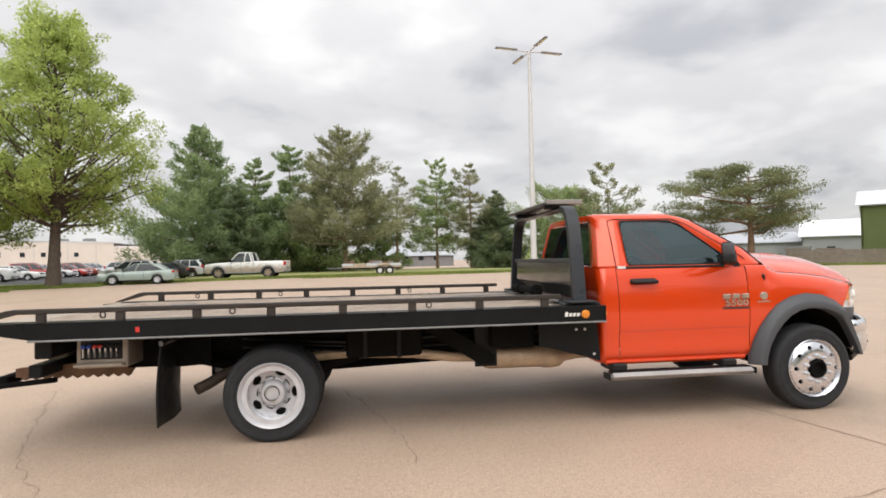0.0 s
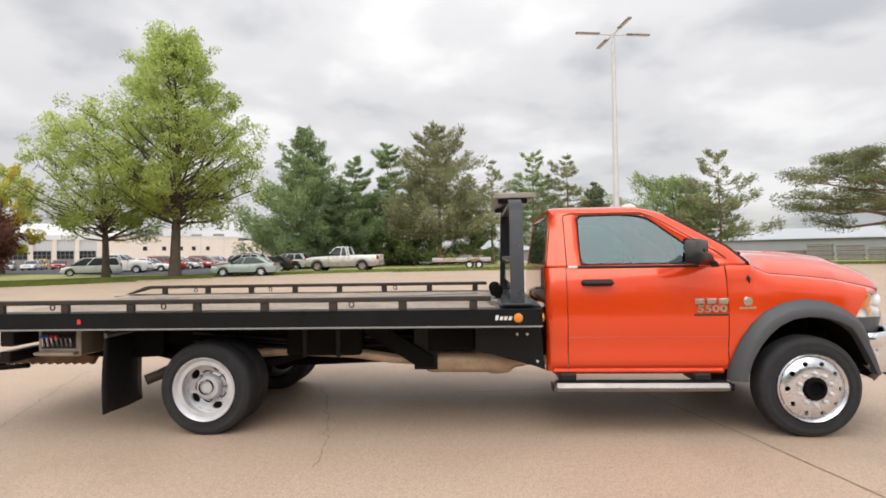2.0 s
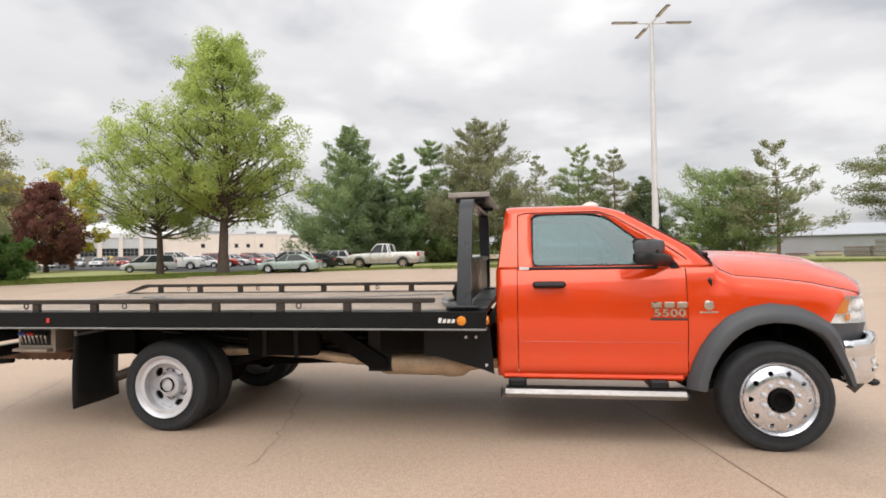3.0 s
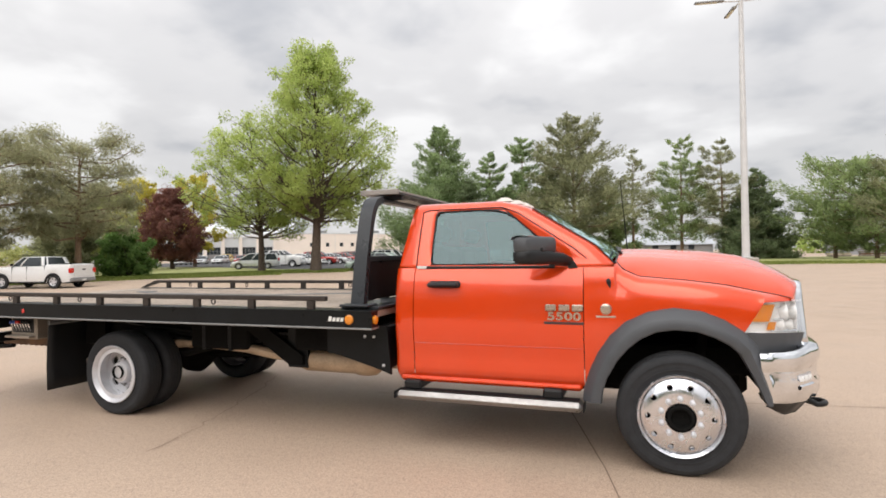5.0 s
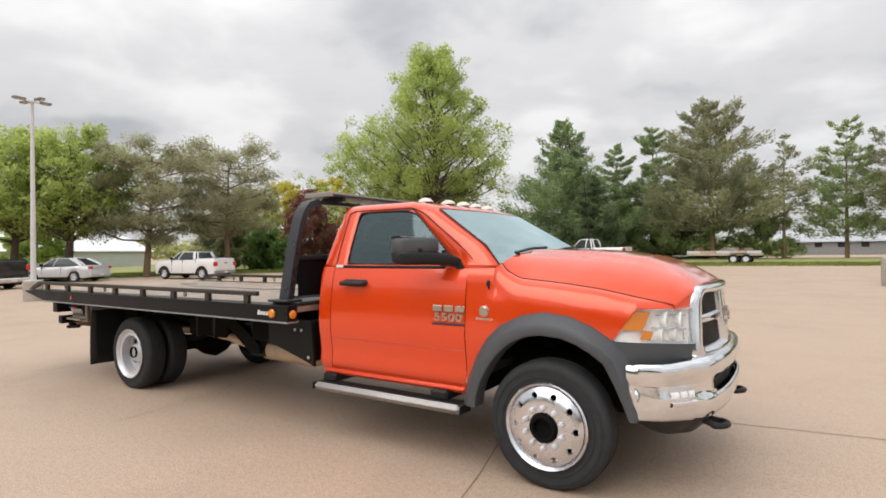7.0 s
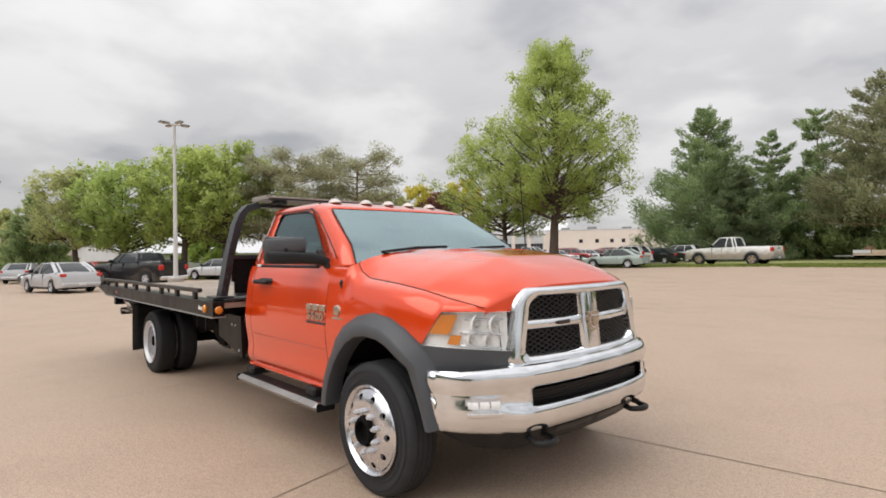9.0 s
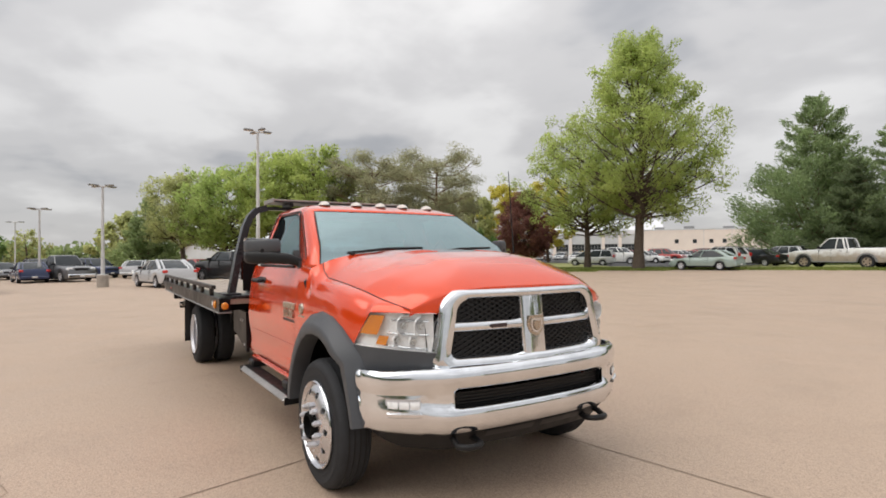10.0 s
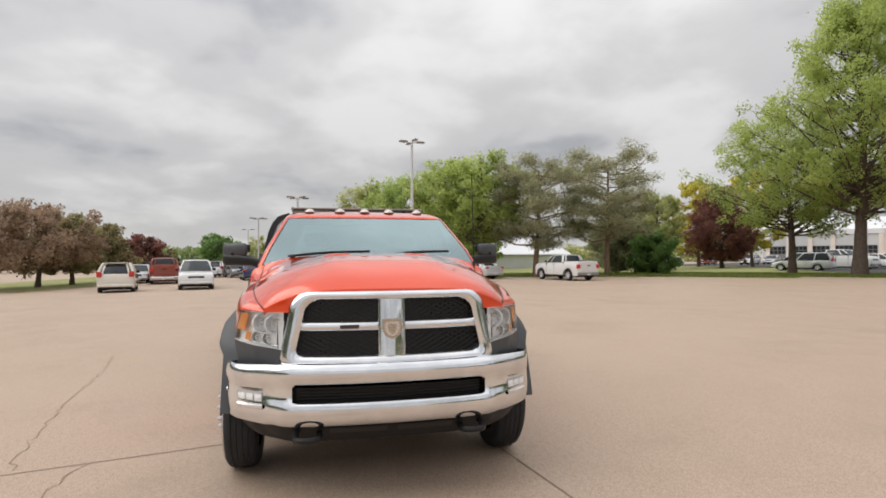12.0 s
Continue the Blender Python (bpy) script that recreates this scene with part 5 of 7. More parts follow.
for s in (-1, 1):
    turn = 0 if s < 0 else 180
    base = lambda x, z, off=0.0: pose(K * x, s * K * (side_y(x, z) + 0.006 + off), K * z, 90, 0, turn) @ Matrix.Diagonal((1.42, 1, 1, 1))
    # maker's name on the door as plain bars, the model number in figures
    for i in range(3):
        bx = -0.735 - s * (0.092 * (i - 1))
        tp("badge_bar", Geo().box(bx - 0.038, bx + 0.038, min(s * 0.965, s * 0.985), max(s * 0.965, s * 0.985), 1.045, 1.092, 0.006), BADGE, label="chrome badge bar")
    for i, digit in enumerate("5500"):
        letters(digit, 0.080, "model_badge", BADGE, base(-0.735 - s * 0.059 * (i - 1.5), 1.008), extrude=0.006, label="chrome model number figure", bold=0.002)
    tp("badge_strip", Geo().box(-0.875, -0.60, min(s * 0.966, s * 0.979), max(s * 0.966, s * 0.979), 0.952, 0.972, 0.003), BADGE_DARK)
    em = Geo().lathe([(0.0, 0.001), (0.016, 0.001), (0.016, 0.026), (0.012, 0.036), (0.0, 0.040)], (-0.455, s * 0.968, 1.065), "y", 20, s)
    tp("engine_badge", em, BADGE, label="round chrome engine badge")
    tp("engine_badge_bar", Geo().box(-0.52, -0.39, min(s * 0.965, s * 0.975), max(s * 0.965, s * 0.975), 1.005, 1.020, 0.002), BADGE)

# ---- grille, lamps, bumper ----


def front_x(y, x0=0.875):
    """Plan curve of the nose."""
    a = abs(y)
    return x0 - 0.085 * (a / 0.6) ** 2


def frame_strip(outer, inner, depth, x0):
    """A rounded chrome band between two outlines in (y, z), bent along the nose."""
    rows = []
    n = len(outer)
    for i in range(n + 1):
        (ay, az), (by, bz) = outer[i % n], inner[i % n]
        sec = []
        for t, d in ((0.0, -depth), (0.0, -0.03), (0.12, -0.006), (0.35, 0.0), (0.65, -0.002), (0.9, -0.014), (1.0, -0.05)):
            y, z = lerp(ay, by, t), lerp(az, bz, t)
            sec.append((front_x(y, x0) + d - 0.10 * (z - 0.82), y, z))
        rows.append(sec)
    return Geo().grid(rows)


def rounded(y0, y1, z0, z1, r, n=6, top_in=0.0):
    pts = []
    lo = min(r, 0.055)
    for cy, cz, a0, r in ((y1 - lo, z0 + lo, -90, lo), (y1 - r - top_in, z1 - r, 0, r), (y0 + r + top_in, z1 - r, 90, r), (y0 + lo, z0 + lo, 180, lo)):
        pts += [(cy + r * math.cos(radians(a0 + 90 * i / n)), cz + r * math.sin(radians(a0 + 90 * i / n))) for i in range(n + 1)]
    out = []
    for i, p in enumerate(pts):
        q = pts[(i + 1) % len(pts)]
        m = max(1, int(math.dist(p, q) / 0.06))
        out += [(lerp(p[0], q[0], k / m), lerp(p[1], q[1], k / m)) for k in range(m)]
    return out


def paired(outer_box, inner_box, r0, top_in):
    """Outlines with the same count of points."""
    a = rounded(*outer_box, r0, 6, top_in)
    cy, cz = (inner_box[0] + inner_box[1]) / 2, (inner_box[2] + inner_box[3]) / 2
    sy = (inner_box[1] - inner_box[0]) / (outer_box[1] - outer_box[0])
    sz = (inner_box[3] - inner_box[2]) / (outer_box[3] - outer_box[2])
    oy, oz = (outer_box[0] + outer_box[1]) / 2, (outer_box[2] + outer_box[3]) / 2
    return a, [(cy + (y - oy) * sy, cz + (z - oz) * sz) for y, z in a]


outer, inner = paired((-0.645, 0.645, 0.795, 1.236), (-0.540, 0.540, 0.868, 1.185), 0.12, 0.05)
grille = tp("grille_surround", frame_strip(outer, inner, 0.14, 0.90), CHROME, label="wide chrome grille surround", angle=50)
# crosshair: a tall middle panel and a level bar
bar = Geo()
ys = [lerp(-0.56, 0.56, i / 28) for i in range(29)]
bar.grid([[(front_x(y, 0.872) - 0.10 * (z - 0.82) + d, y, z) for z, d in ((1.0, -0.05), (1.004, -0.012), (1.018, 0.0), (1.045, 0.0), (1.058, -0.012), (1.062, -0.05))] for y in ys])
tp("grille_bar", bar, CHROME, grille, angle=50)
mid = Geo()
zs = [lerp(0.86, 1.20, i / 10) for i in range(11)]
mid.grid([[(front_x(y, 0.884) - 0.10 * (z - 0.82) + d, y, z) for y, d in ((-0.085, -0.06), (-0.082, -0.012), (-0.07, 0.0), (0.07, 0.0), (0.082, -0.012), (0.085, -0.06))] for z in zs])
tp("grille_post", mid, CHROME, grille, angle=50)
# mesh: slanted slats that leave a lozenge net, over a black backing
back = Geo().grid([[(front_x(y, 0.832) - 0.10 * (z - 0.82), y, z) for z in (0.83, 1.02, 1.225)] for y in ys])
tp("grille_backing", back, MESH_BLACK, grille)
for q, (y0, y1, z0, z1) in enumerate(((-0.54, -0.08, 0.865, 1.005), (0.08, 0.54, 0.865, 1.005), (-0.54, -0.08, 1.055, 1.19), (0.08, 0.54, 1.055, 1.19))):
    net, pitch = Geo(), 0.056
    n = int((y1 - y0) / pitch) + 3
    for slope in (0.5, -0.5):
        for i in range(-4, n + 4):
            c = y0 + i * pitch
            ya, yb = c, c + (z1 - z0) / 0.5
            za, zb = (z0, z1) if slope > 0 else (z1, z0)
            ta, tb = max(0, (y0 - ya) / (yb - ya)), min(1, (y1 - ya) / (yb - ya))
            if ta >= tb:
                continue
            p = [(lerp(ya, yb, t), lerp(za, zb, t)) for t in (ta, (ta + tb) / 2, tb)]
            net.tube([(front_x(y, 0.846) - 0.10 * (z - 0.82), y, z) for y, z in p], 0.006, 4, False)
    tp("grille_mesh", net, BLACK, grille)
# plain shield emblem
sh = [(-0.055, 1.075), (0.055, 1.075), (0.062, 1.02), (0.04, 0.975), (0.0, 0.955), (-0.04, 0.975), (-0.062, 1.02)]
xb = 0.865
em = tp("emblem", Geo().prism(sh, "x", xb - 0.03, xb + 0.012), BADGE, grille, "plain chrome shield emblem")
tp("emblem_inset", Geo().prism([(y * 0.72, 1.017 + (z - 1.017) * 0.72) for y, z in sh], "x", xb + 0.008, xb + 0.018), CHROME, em)
tp("emblem_core", Geo().prism([(y * 0.4, 1.02 + (z - 1.02) * 0.5) for y, z in sh], "x", xb + 0.012, xb + 0.028), BADGE, em)
tp("grille_badge", Geo().box(front_x(-0.25, 0.873) - 0.02, front_x(-0.25, 0.873) - 0.013, -0.30, -0.19, 1.02, 1.042, 0.002), BADGE_DARK, grille)

# headlamps
PLAN = [(0.0, 0.625, 0.788), (0.25, 0.71, 0.722), (0.5, 0.795, 0.648), (0.68, 0.852, 0.575), (0.81, 0.897, 0.510), (0.9, 0.925, 0.452), (1.0, 0.945, 0.388)]


def nose_pt(q):
    return curve([(a, b) for a, b, c in PLAN], q), curve([(a, c) for a, b, c in PLAN], q)


for s in (1, -1):
    def lamp_pt(t, u, d=0.0):
        """t from the inner to the outer end, u from bottom to top."""
        y, x = nose_pt(t * (1 - 0.19 * u))
        z = lerp(lerp(0.903, 0.930, t), 1.114, u)
        return (x - d - 0.01 * u * (1 - t), -s * (y - d * 0.6 * t - 0.004 * u), z)
    house = Geo().grid([[lamp_pt(i / 18, k / 6, 0.04) for k in range(7)] for i in range(19)])
    for edge_u in (0, 1):
        house.grid([[lamp_pt(i / 18, edge_u, 0.0), lamp_pt(i / 18, edge_u, 0.04)] for i in range(19)])
    hl = tp("headlamp", house, LAMP_SHELL, label="clear headlamp with an amber corner")
    lens = tp("lens", Geo().grid([[lamp_pt(i / 18, k / 6) for k in range(7)] for i in range(19)]), LENS_CLEAR, hl, out=(0, 0, 1.0))
    lens.visible_shadow = False
    for t, u, r in ((0.20, 0.66, 0.058), (0.47, 0.66, 0.060), (0.30, 0.24, 0.036), (0.52, 0.24, 0.036)):
        p = lamp_pt(t, u, 0.05)
        tp("reflector_bowl", Geo().lathe([(-0.02, 0.02), (-0.01, r * 0.6), (0.03, r), (0.034, r * 0.92)], p, "x", 24), LAMP_SHELL, hl)
        tp("bulb", Geo().lathe([(0.0, 0.001), (0.02, 0.016), (0.0, 0.022)], (p[0] + 0.012, p[1], p[2]), "x", 14), WHITE_MARK, hl)
    tp("amber_corner", Geo().grid([[lamp_pt(lerp(0.79, 0.985, i / 6), lerp(0.36, 0.93, k / 3), 0.010) for k in range(4)] for i in range(7)]), AMBER, hl)
    tp("amber_marker", Geo().grid([[lamp_pt(lerp(0.64, 0.76, i / 4), lerp(0.08, 0.34, k / 3), 0.022) for k in range(4)] for i in range(5)]), AMBER, hl)
    for k in range(3):
        tp("reflector_rib", Geo().tube([lamp_pt(i / 12, 0.06 + 0.37 * k, 0.03) for i in range(1, 9)], 0.006, 5), CHROME, hl)
    # black band between lamp and bumper
    tp("lamp_filler", Geo().grid([[lamp_pt(i / 18, 0, 0.002), (lamp_pt(i / 18, 0)[0] - 0.006, lamp_pt(i / 18, 0)[1], 0.86), (lamp_pt(i / 18, 0)[0] - 0.02, lamp_pt(i / 18, 0)[1], 0.79)] for i in range(19)]), PLASTIC)
    # strip between grille and lamp
    tp("nose_filler", Geo().grid([[(0.735 - 0.1 * (z - 0.82), -s * y, z) for z in (0.82, 0.95, 1.06, 1.11)] for y in (0.54, 0.60, 0.66)]), BLACK)

# bumper: chrome shell, opening with a black net, lower valance


def bump_x(y):
    a = abs(y)
    return curve([(0, 0.925), (0.2, 0.921), (0.4, 0.906), (0.56, 0.880), (0.62, 0.862), (0.66, 0.835), (0.72, 0.798), (0.78, 0.762), (0.85, 0.712), (0.90, 0.664), (0.93, 0.618), (0.948, 0.57), (0.955, 0.545)], a)


PROF = [(0.822, -0.10), (0.828, -0.045), (0.818, -0.012), (0.795, 0.0), (0.765, 0.006), (0.735, -0.004), (0.702, -0.016), (0.685, -0.018), (0.65, -0.016), (0.612, -0.014), (0.595, 0.0), (0.53, -0.002), (0.485, -0.022), (0.470, -0.05), (0.468, -0.10)]


def bumper_rows(y_list, prof):
    return [[(bump_x(y) + d * (1 if abs(y) < 0.7 else 0.6), y, z - 0.025 * max(0, (abs(y) - 0.6) / 0.35) * (1 if z > 0.7 else -1.2)) for z, d in prof] for y in y_list]


ylist = [lerp(-0.955, 0.955, i / 64) for i in range(65)]


def bumper_wrap(s):
    """The end that wraps back towards the wheel arch."""
    rows = []
    for i in range(1, 10):
        t = i / 9
        rows.append([(bump_x(0.955) - 0.085 * t + d * 0.6 * (1 - t), s * (0.955 + 0.014 * math.sin(t * 2.4) + d * 0.5 * min(1, 3 * t)),
                      z - 0.025 * (1 if z > 0.7 else -1.2) + (0.05 * t if z < 0.6 else 0)) for z, d in PROF])
    return rows


hole = lambda i, k: 9 <= i < 73 and abs((ylist[i - 9] + ylist[i - 8]) / 2) < 0.565 and 6 <= k <= 8
bump = tp("front_bumper", Geo().grid(bumper_wrap(-1)[::-1] + bumper_rows(ylist, PROF) + bumper_wrap(1), skip=hole), CHROME, label="polished chrome front bumper", angle=50)
bsol = bump.modifiers.new("thick", "SOLIDIFY")
bsol.thickness, bsol.offset = 0.012, 0
# fog lamps and hooks
for s in (1, -1):
    fy = lambda y0, y1: [lerp(y0, y1, k / 4) for k in range(5)]
    fx = lambda y, d: bump_x(y) - 0.003 + d
    p = tp("fog_lamp", Geo().grid([[(fx(y, 0.003), -s * y, z) for z in (0.604, 0.612, 0.655, 0.668)] for y in fy(0.735, 0.885)]), RIM_STEEL, bump, "clear fog lamp in a chrome pocket")
    for y0 in (0.742, 0.790, 0.838):
        tp("fog_lens", Geo().grid([[(fx(y, 0.006 + 0.006 * math.sin(math.pi * k / 4)), -s * y, 0.612 + 0.011 * k) for k in range(5)] for y in fy(y0, y0 + 0.042)]), LAMP_SHELL, p)
    tp("fog_trim", Geo().grid([[(fx(y, d), -s * y, z) for z, d in ((0.568, 0.003), (0.580, 0.026), (0.594, 0.026), (0.604, 0.004))] for y in fy(0.735, 0.885)]), CHROME, p)
    hk = Geo().tube([(0.74, -s * 0.535, 0.45), (0.84, -s * 0.55, 0.425)] + [(0.868 + 0.062 * math.sin(q), -s * (0.482 + 0.068 * math.cos(q)), 0.410 + 0.004 * math.sin(q)) for q in [math.pi * i / 10 for i in range(11)]] + [(0.82, -s * 0.42, 0.42), (0.74, -s * 0.425, 0.445)], 0.0185, 10)
    tp("tow_hook", hk, BLACK, label="black tow hook")
tp("bumper_net", Geo().grid([[(bump_x(y) - 0.075, y, z) for z in (0.58, 0.65, 0.725)] for y in ylist[12:-12]]), MESH_BLACK, bump)
nt = Geo()
for k in range(5):
    nt.tube([(bump_x(y) - 0.05, y, 0.612 + 0.018 * k) for y in ylist[14:-14:6]], 0.006, 4, False)
tp("bumper_slat", nt, BLACK, bump)
val = Geo().grid([[(bump_x(y) - 0.03 - 0.05 * k, y * (1 - 0.015 * k), 0.486 - 0.062 * k * max(0.0, 1 - max(0, (abs(y) - 0.74) / 0.24) ** 2) + 0.03 * max(0, (abs(y) - 0.6) / 0.35)) for k in range(3)] for y in ylist[1:-1]])
tp("valance", val, BLACK, label="charcoal plastic lower valance")
for y0, y1 in ((-0.36, -0.03), (0.03, 0.36)):
    tp("valance_slot", Geo().grid([[(bump_x(y) - 0.034, y, 0.462), (bump_x(y) - 0.062, y, 0.425)] for y in [lerp(y0, y1, i / 8) for i in range(9)]]), MESH_BLACK)
tp("radiator_core", Geo().box(0.55, 0.66, -0.6, 0.6, 0.45, 1.15, 0.01), CHASSIS)


# ---- mirrors ----
for s in (1, -1):
    mx = lambda y: -0.705 - 0.76 * (abs(y) - 0.88)
    rows = []
    for t, (w, h0, h1) in ((0, (0.025, 1.350, 1.385)), (0.12, (0.05, 1.355, 1.425)), (0.3, (0.06, 1.372, 1.455)), (0.6, (0.068, 1.376, 1.470)), (0.9, (0.07, 1.376, 1.476)), (0.97, (0.06, 1.384, 1.472)), (1.0, (0.035, 1.40, 1.46))):
        y = lerp(-0.86, -1.235, t)
        rows.append([(mx(y) + w * math.copysign(abs(math.cos(q)) ** 0.6, math.cos(q)), s * y, (h0 + h1) / 2 + (h1 - h0) / 2 * math.copysign(abs(math.sin(q)) ** 0.6, math.sin(q))) for q in [i * math.pi / 10 for i in range(20)]])
    low = Geo().grid(rows, close=True)
    low.add(rows[-1], [tuple(range(20))])
    mir = tp("wing_mirror", low, BLACK, label="black towing mirror with a polished cap", angle=60)
    up = []
    for t, g_ in ((0, 0.72), (0.06, 0.94), (0.5, 1.0), (0.92, 0.97), (1.0, 0.7)):
        y = lerp(-1.02, -1.232, t)
        up.append([(mx(y) - 0.01 + 0.062 * g_ * math.copysign(abs(math.cos(q)) ** 0.55, math.cos(q)), s * y, 1.508 + 0.060 * g_ * math.copysign(abs(math.sin(q)) ** 0.5, math.sin(q))) for q in [i * math.pi / 8 for i in range(16)]])
    ug = Geo().grid(up, close=True)
    ug.add(up[0], [tuple(range(16))])
    ug.add(up[-1], [tuple(range(16))])
    tp("mirror_head", ug, PLASTIC, mir, angle=60)
    tp("mirror_stem", Geo().box(mx(1.1) - 0.03, mx(1.1) + 0.03, min(s * -1.15, s * -1.05), max(s * -1.15, s * -1.05), 1.46, 1.49, 0.005), BLACK, mir)
    gy = [lerp(-1.0, -1.215, k / 4) for k in range(5)]
    tp("mirror_glass", Geo().grid([[(mx(y) - 0.075, s * y, z) for z in (1.40, 1.462)] for y in gy]).grid([[(mx(y) - 0.073, s * y, z) for z in (1.49, 1.555)] for y in gy]), REFLECTOR, mir)
    cy = [lerp(-1.165, -1.228, k / 4) for k in range(5)]
    tp("mirror_cap", Geo().grid([[(mx(y) - 0.01 + 0.066 * math.copysign(abs(math.cos(q)) ** 0.55, math.cos(q)), s * y, 1.511 + 0.060 * abs(math.sin(q)) ** 0.5) for q in [math.pi * (0.35 + 0.55 * j / 8) for j in range(9)]] for y in cy]), ALLOY, mir)
    tp("mirror_foot", Geo().prism([(-0.84, 1.362), (-0.72, 1.362), (-0.70, 1.34), (-0.64, 1.345), (-0.66, 1.385), (-0.82, 1.475)], "y", min(-s * 0.875, -s * 0.918), max(-s * 0.875, -s * 0.918)), BLACK, mir)


# ---- wheels ----
def wheel(name, x, y, s, zc, R, label, rim_mat):
    """A tyre on a rim; s is the outward side, zc the hub's height, R the tyre's radius."""
    W, k = 0.215, R - 0.404
    o = (x, y, zc)
    tyre_prof = [(-0.0, 0.262), (0.012, 0.268), (0.010, 0.30), (0.004, 0.34), (0.008, 0.372), (0.022, 0.391), (0.045, 0.400), (W / 2, 0.403), (W - 0.045, 0.400), (W - 0.022, 0.391), (W - 0.008, 0.37), (W, 0.30), (W - 0.012, 0.262)]
    w = tp(name, Geo().lathe([(-a, r + k * min(1, (r - 0.26) / 0.1)) for a, r in tyre_prof], o, "y", 56, s), TYRE, label=label)
    # tread grooves and shoulder ribs
    gr = Geo()
    for a in (0.055, 0.09, 0.125, 0.16):
        gr.lathe([(-a - 0.004, R - 0.002), (-a - 0.003, R + 0.0005), (-a + 0.003, R + 0.0005), (-a + 0.004, R - 0.002)], o, "y", 48, s)
    tp("tread_groove", gr, BLACK, w)
    sr = Geo()
    for r in (0.30, 0.345):
        sr.lathe([(0.001, r - 0.004), (0.002, r), (0.001, r + 0.004)], o, "y", 48, s)
    tp("sidewall_rib", sr, TYRE, w)
    tp("rim", Geo().lathe([(-0.02, 0.2), (-0.02, 0.235), (0.002, 0.250), (0.012, 0.262), (0.004, 0.268), (-0.01, 0.262)], o, "y", 48, s), rim_mat, w)
    tp("barrel", Geo().lathe([(-0.005, 0.252), (-0.03, 0.235), (-0.12, 0.225), (-0.20, 0.24)], o, "y", 48, s), rim_mat, w)
    return w, o


def holes_disc(o, s, face, holes, hole_r, ring, inner, curve_in, aspect=1.0, rim_r=0.24):
    """A pressed wheel disc with round hand holes cut through it."""
    g = Geo()
    n = holes * 12
    rads = [inner, ring - hole_r * 1.25, ring + hole_r * 1.25, rim_r]
    depth = lambda r: face - curve_in * max(0, (r - inner) / (rim_r - inner)) ** 2
    def pt(r, a):
        return (o[0] + r * math.cos(a), o[1] + s * depth(r), o[2] + r * math.sin(a))
    step = 2 * math.pi / holes
    for h in range(holes):
        a0 = h * step
        # square patch round each hole
        sq, ci, inn = [], [], []
        half_a = step / 2
        m = 16
        for k in range(m):
            q = 2 * math.pi * k / m
            c, d = math.cos(q), math.sin(q)
            f = 1 / max(abs(c), abs(d))
            sq.append(pt(ring + hole_r * 1.25 * c * f, a0 + half_a * d * f))
            ci.append(pt(ring + hole_r * c, a0 + hole_r * aspect * d / ring))
            p = pt(ring + hole_r * c, a0 + hole_r * aspect * d / ring)
            inn.append((p[0], p[1] - s * 0.02, p[2]))
        g.grid([sq, ci, inn], close=True)
        for r0, r1 in ((rads[0], rads[1]), (rads[2], rads[3])):
            rr_ = [lerp(r0, r1, j / 3) for j in range(4)]
            g.grid([[pt(r, a0 - half_a + step * k / 6) for k in range(7)] for r in rr_])
    return g


for s in (-1, 1):
    w, o = wheel("front_wheel", -0.005, s * 1.025, s, 0.390, 0.397, "polished ten-hole front wheel with a worn truck tyre", ALLOY)
    tp("wheel_disc", holes_disc(o, s, 0.030, 10, 0.019, 0.198, 0.142, 0.035), ALLOY, w, "polished aluminium disc", angle=50)
    # added black ring: stands for the shade seen through the hand holes
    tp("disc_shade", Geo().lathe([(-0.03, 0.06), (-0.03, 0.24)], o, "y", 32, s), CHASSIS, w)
    tp("hub_flange", Geo().lathe([(0.030, 0.142), (0.030, 0.094), (0.016, 0.086)], o, "y", 36, s), ALLOY, w)
    # hub rim and its hollow share one near-black colour
    tp("hub", Geo().lathe([(-0.02, 0.087), (0.046, 0.084), (0.058, 0.076), (0.058, 0.062), (0.02, 0.056), (0.018, 0.001)], o, "y", 28, s), CHASSIS, w, "dark recessed hub")
    for i in range(10):
        a = 2 * math.pi * (i + 0.5) / 10
        c = (o[0] + 0.121 * math.cos(a), o[1], o[2] + 0.121 * math.sin(a))
        tp("lug_nut", Geo().lathe([(0.03, 0.018), (0.052, 0.018), (0.055, 0.013), (0.066, 0.011), (0.068, 0.001)], c, "y", 6, s), RIM_STEEL, w)
    # rear pair
    w, o = wheel("rear_wheel", -4.885, s * 1.035, s, 0.384, 0.392, "outer rear wheel with a deep silver steel rim", RIM_STEEL)
    tp("wheel_disc", holes_disc(o, s, -0.135, 5, 0.030, 0.170, 0.125, -0.02, 1.5, 0.228), RIM_STEEL, w, "dished silver disc", angle=50)
    # the same added shade ring behind the dished disc's slots
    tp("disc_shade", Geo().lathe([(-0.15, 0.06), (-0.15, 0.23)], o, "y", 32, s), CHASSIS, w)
    cap = tp("hub_cap", Geo().lathe([(-0.135, 0.124), (-0.128, 0.108), (-0.078, 0.100), (-0.064, 0.088), (-0.060, 0.05), (-0.058, 0.001)], o, "y", 32, s), RIM_STEEL, w, "worn silver hub cap")
    for i in range(8):
        a = 2 * math.pi * i / 8
        tp("cap_nut", Geo().lathe([(-0.135, 0.010), (-0.112, 0.009), (-0.110, 0.001)], (o[0] + 0.118 * math.cos(a), o[1], o[2] + 0.118 * math.sin(a)), "y", 6, s), STEEL_GREY, cap)
    wheel("inner_rear_wheel", -4.885, s * 0.785, s, 0.384, 0.392, "inner rear wheel with a black truck tyre", RIM_STEEL)

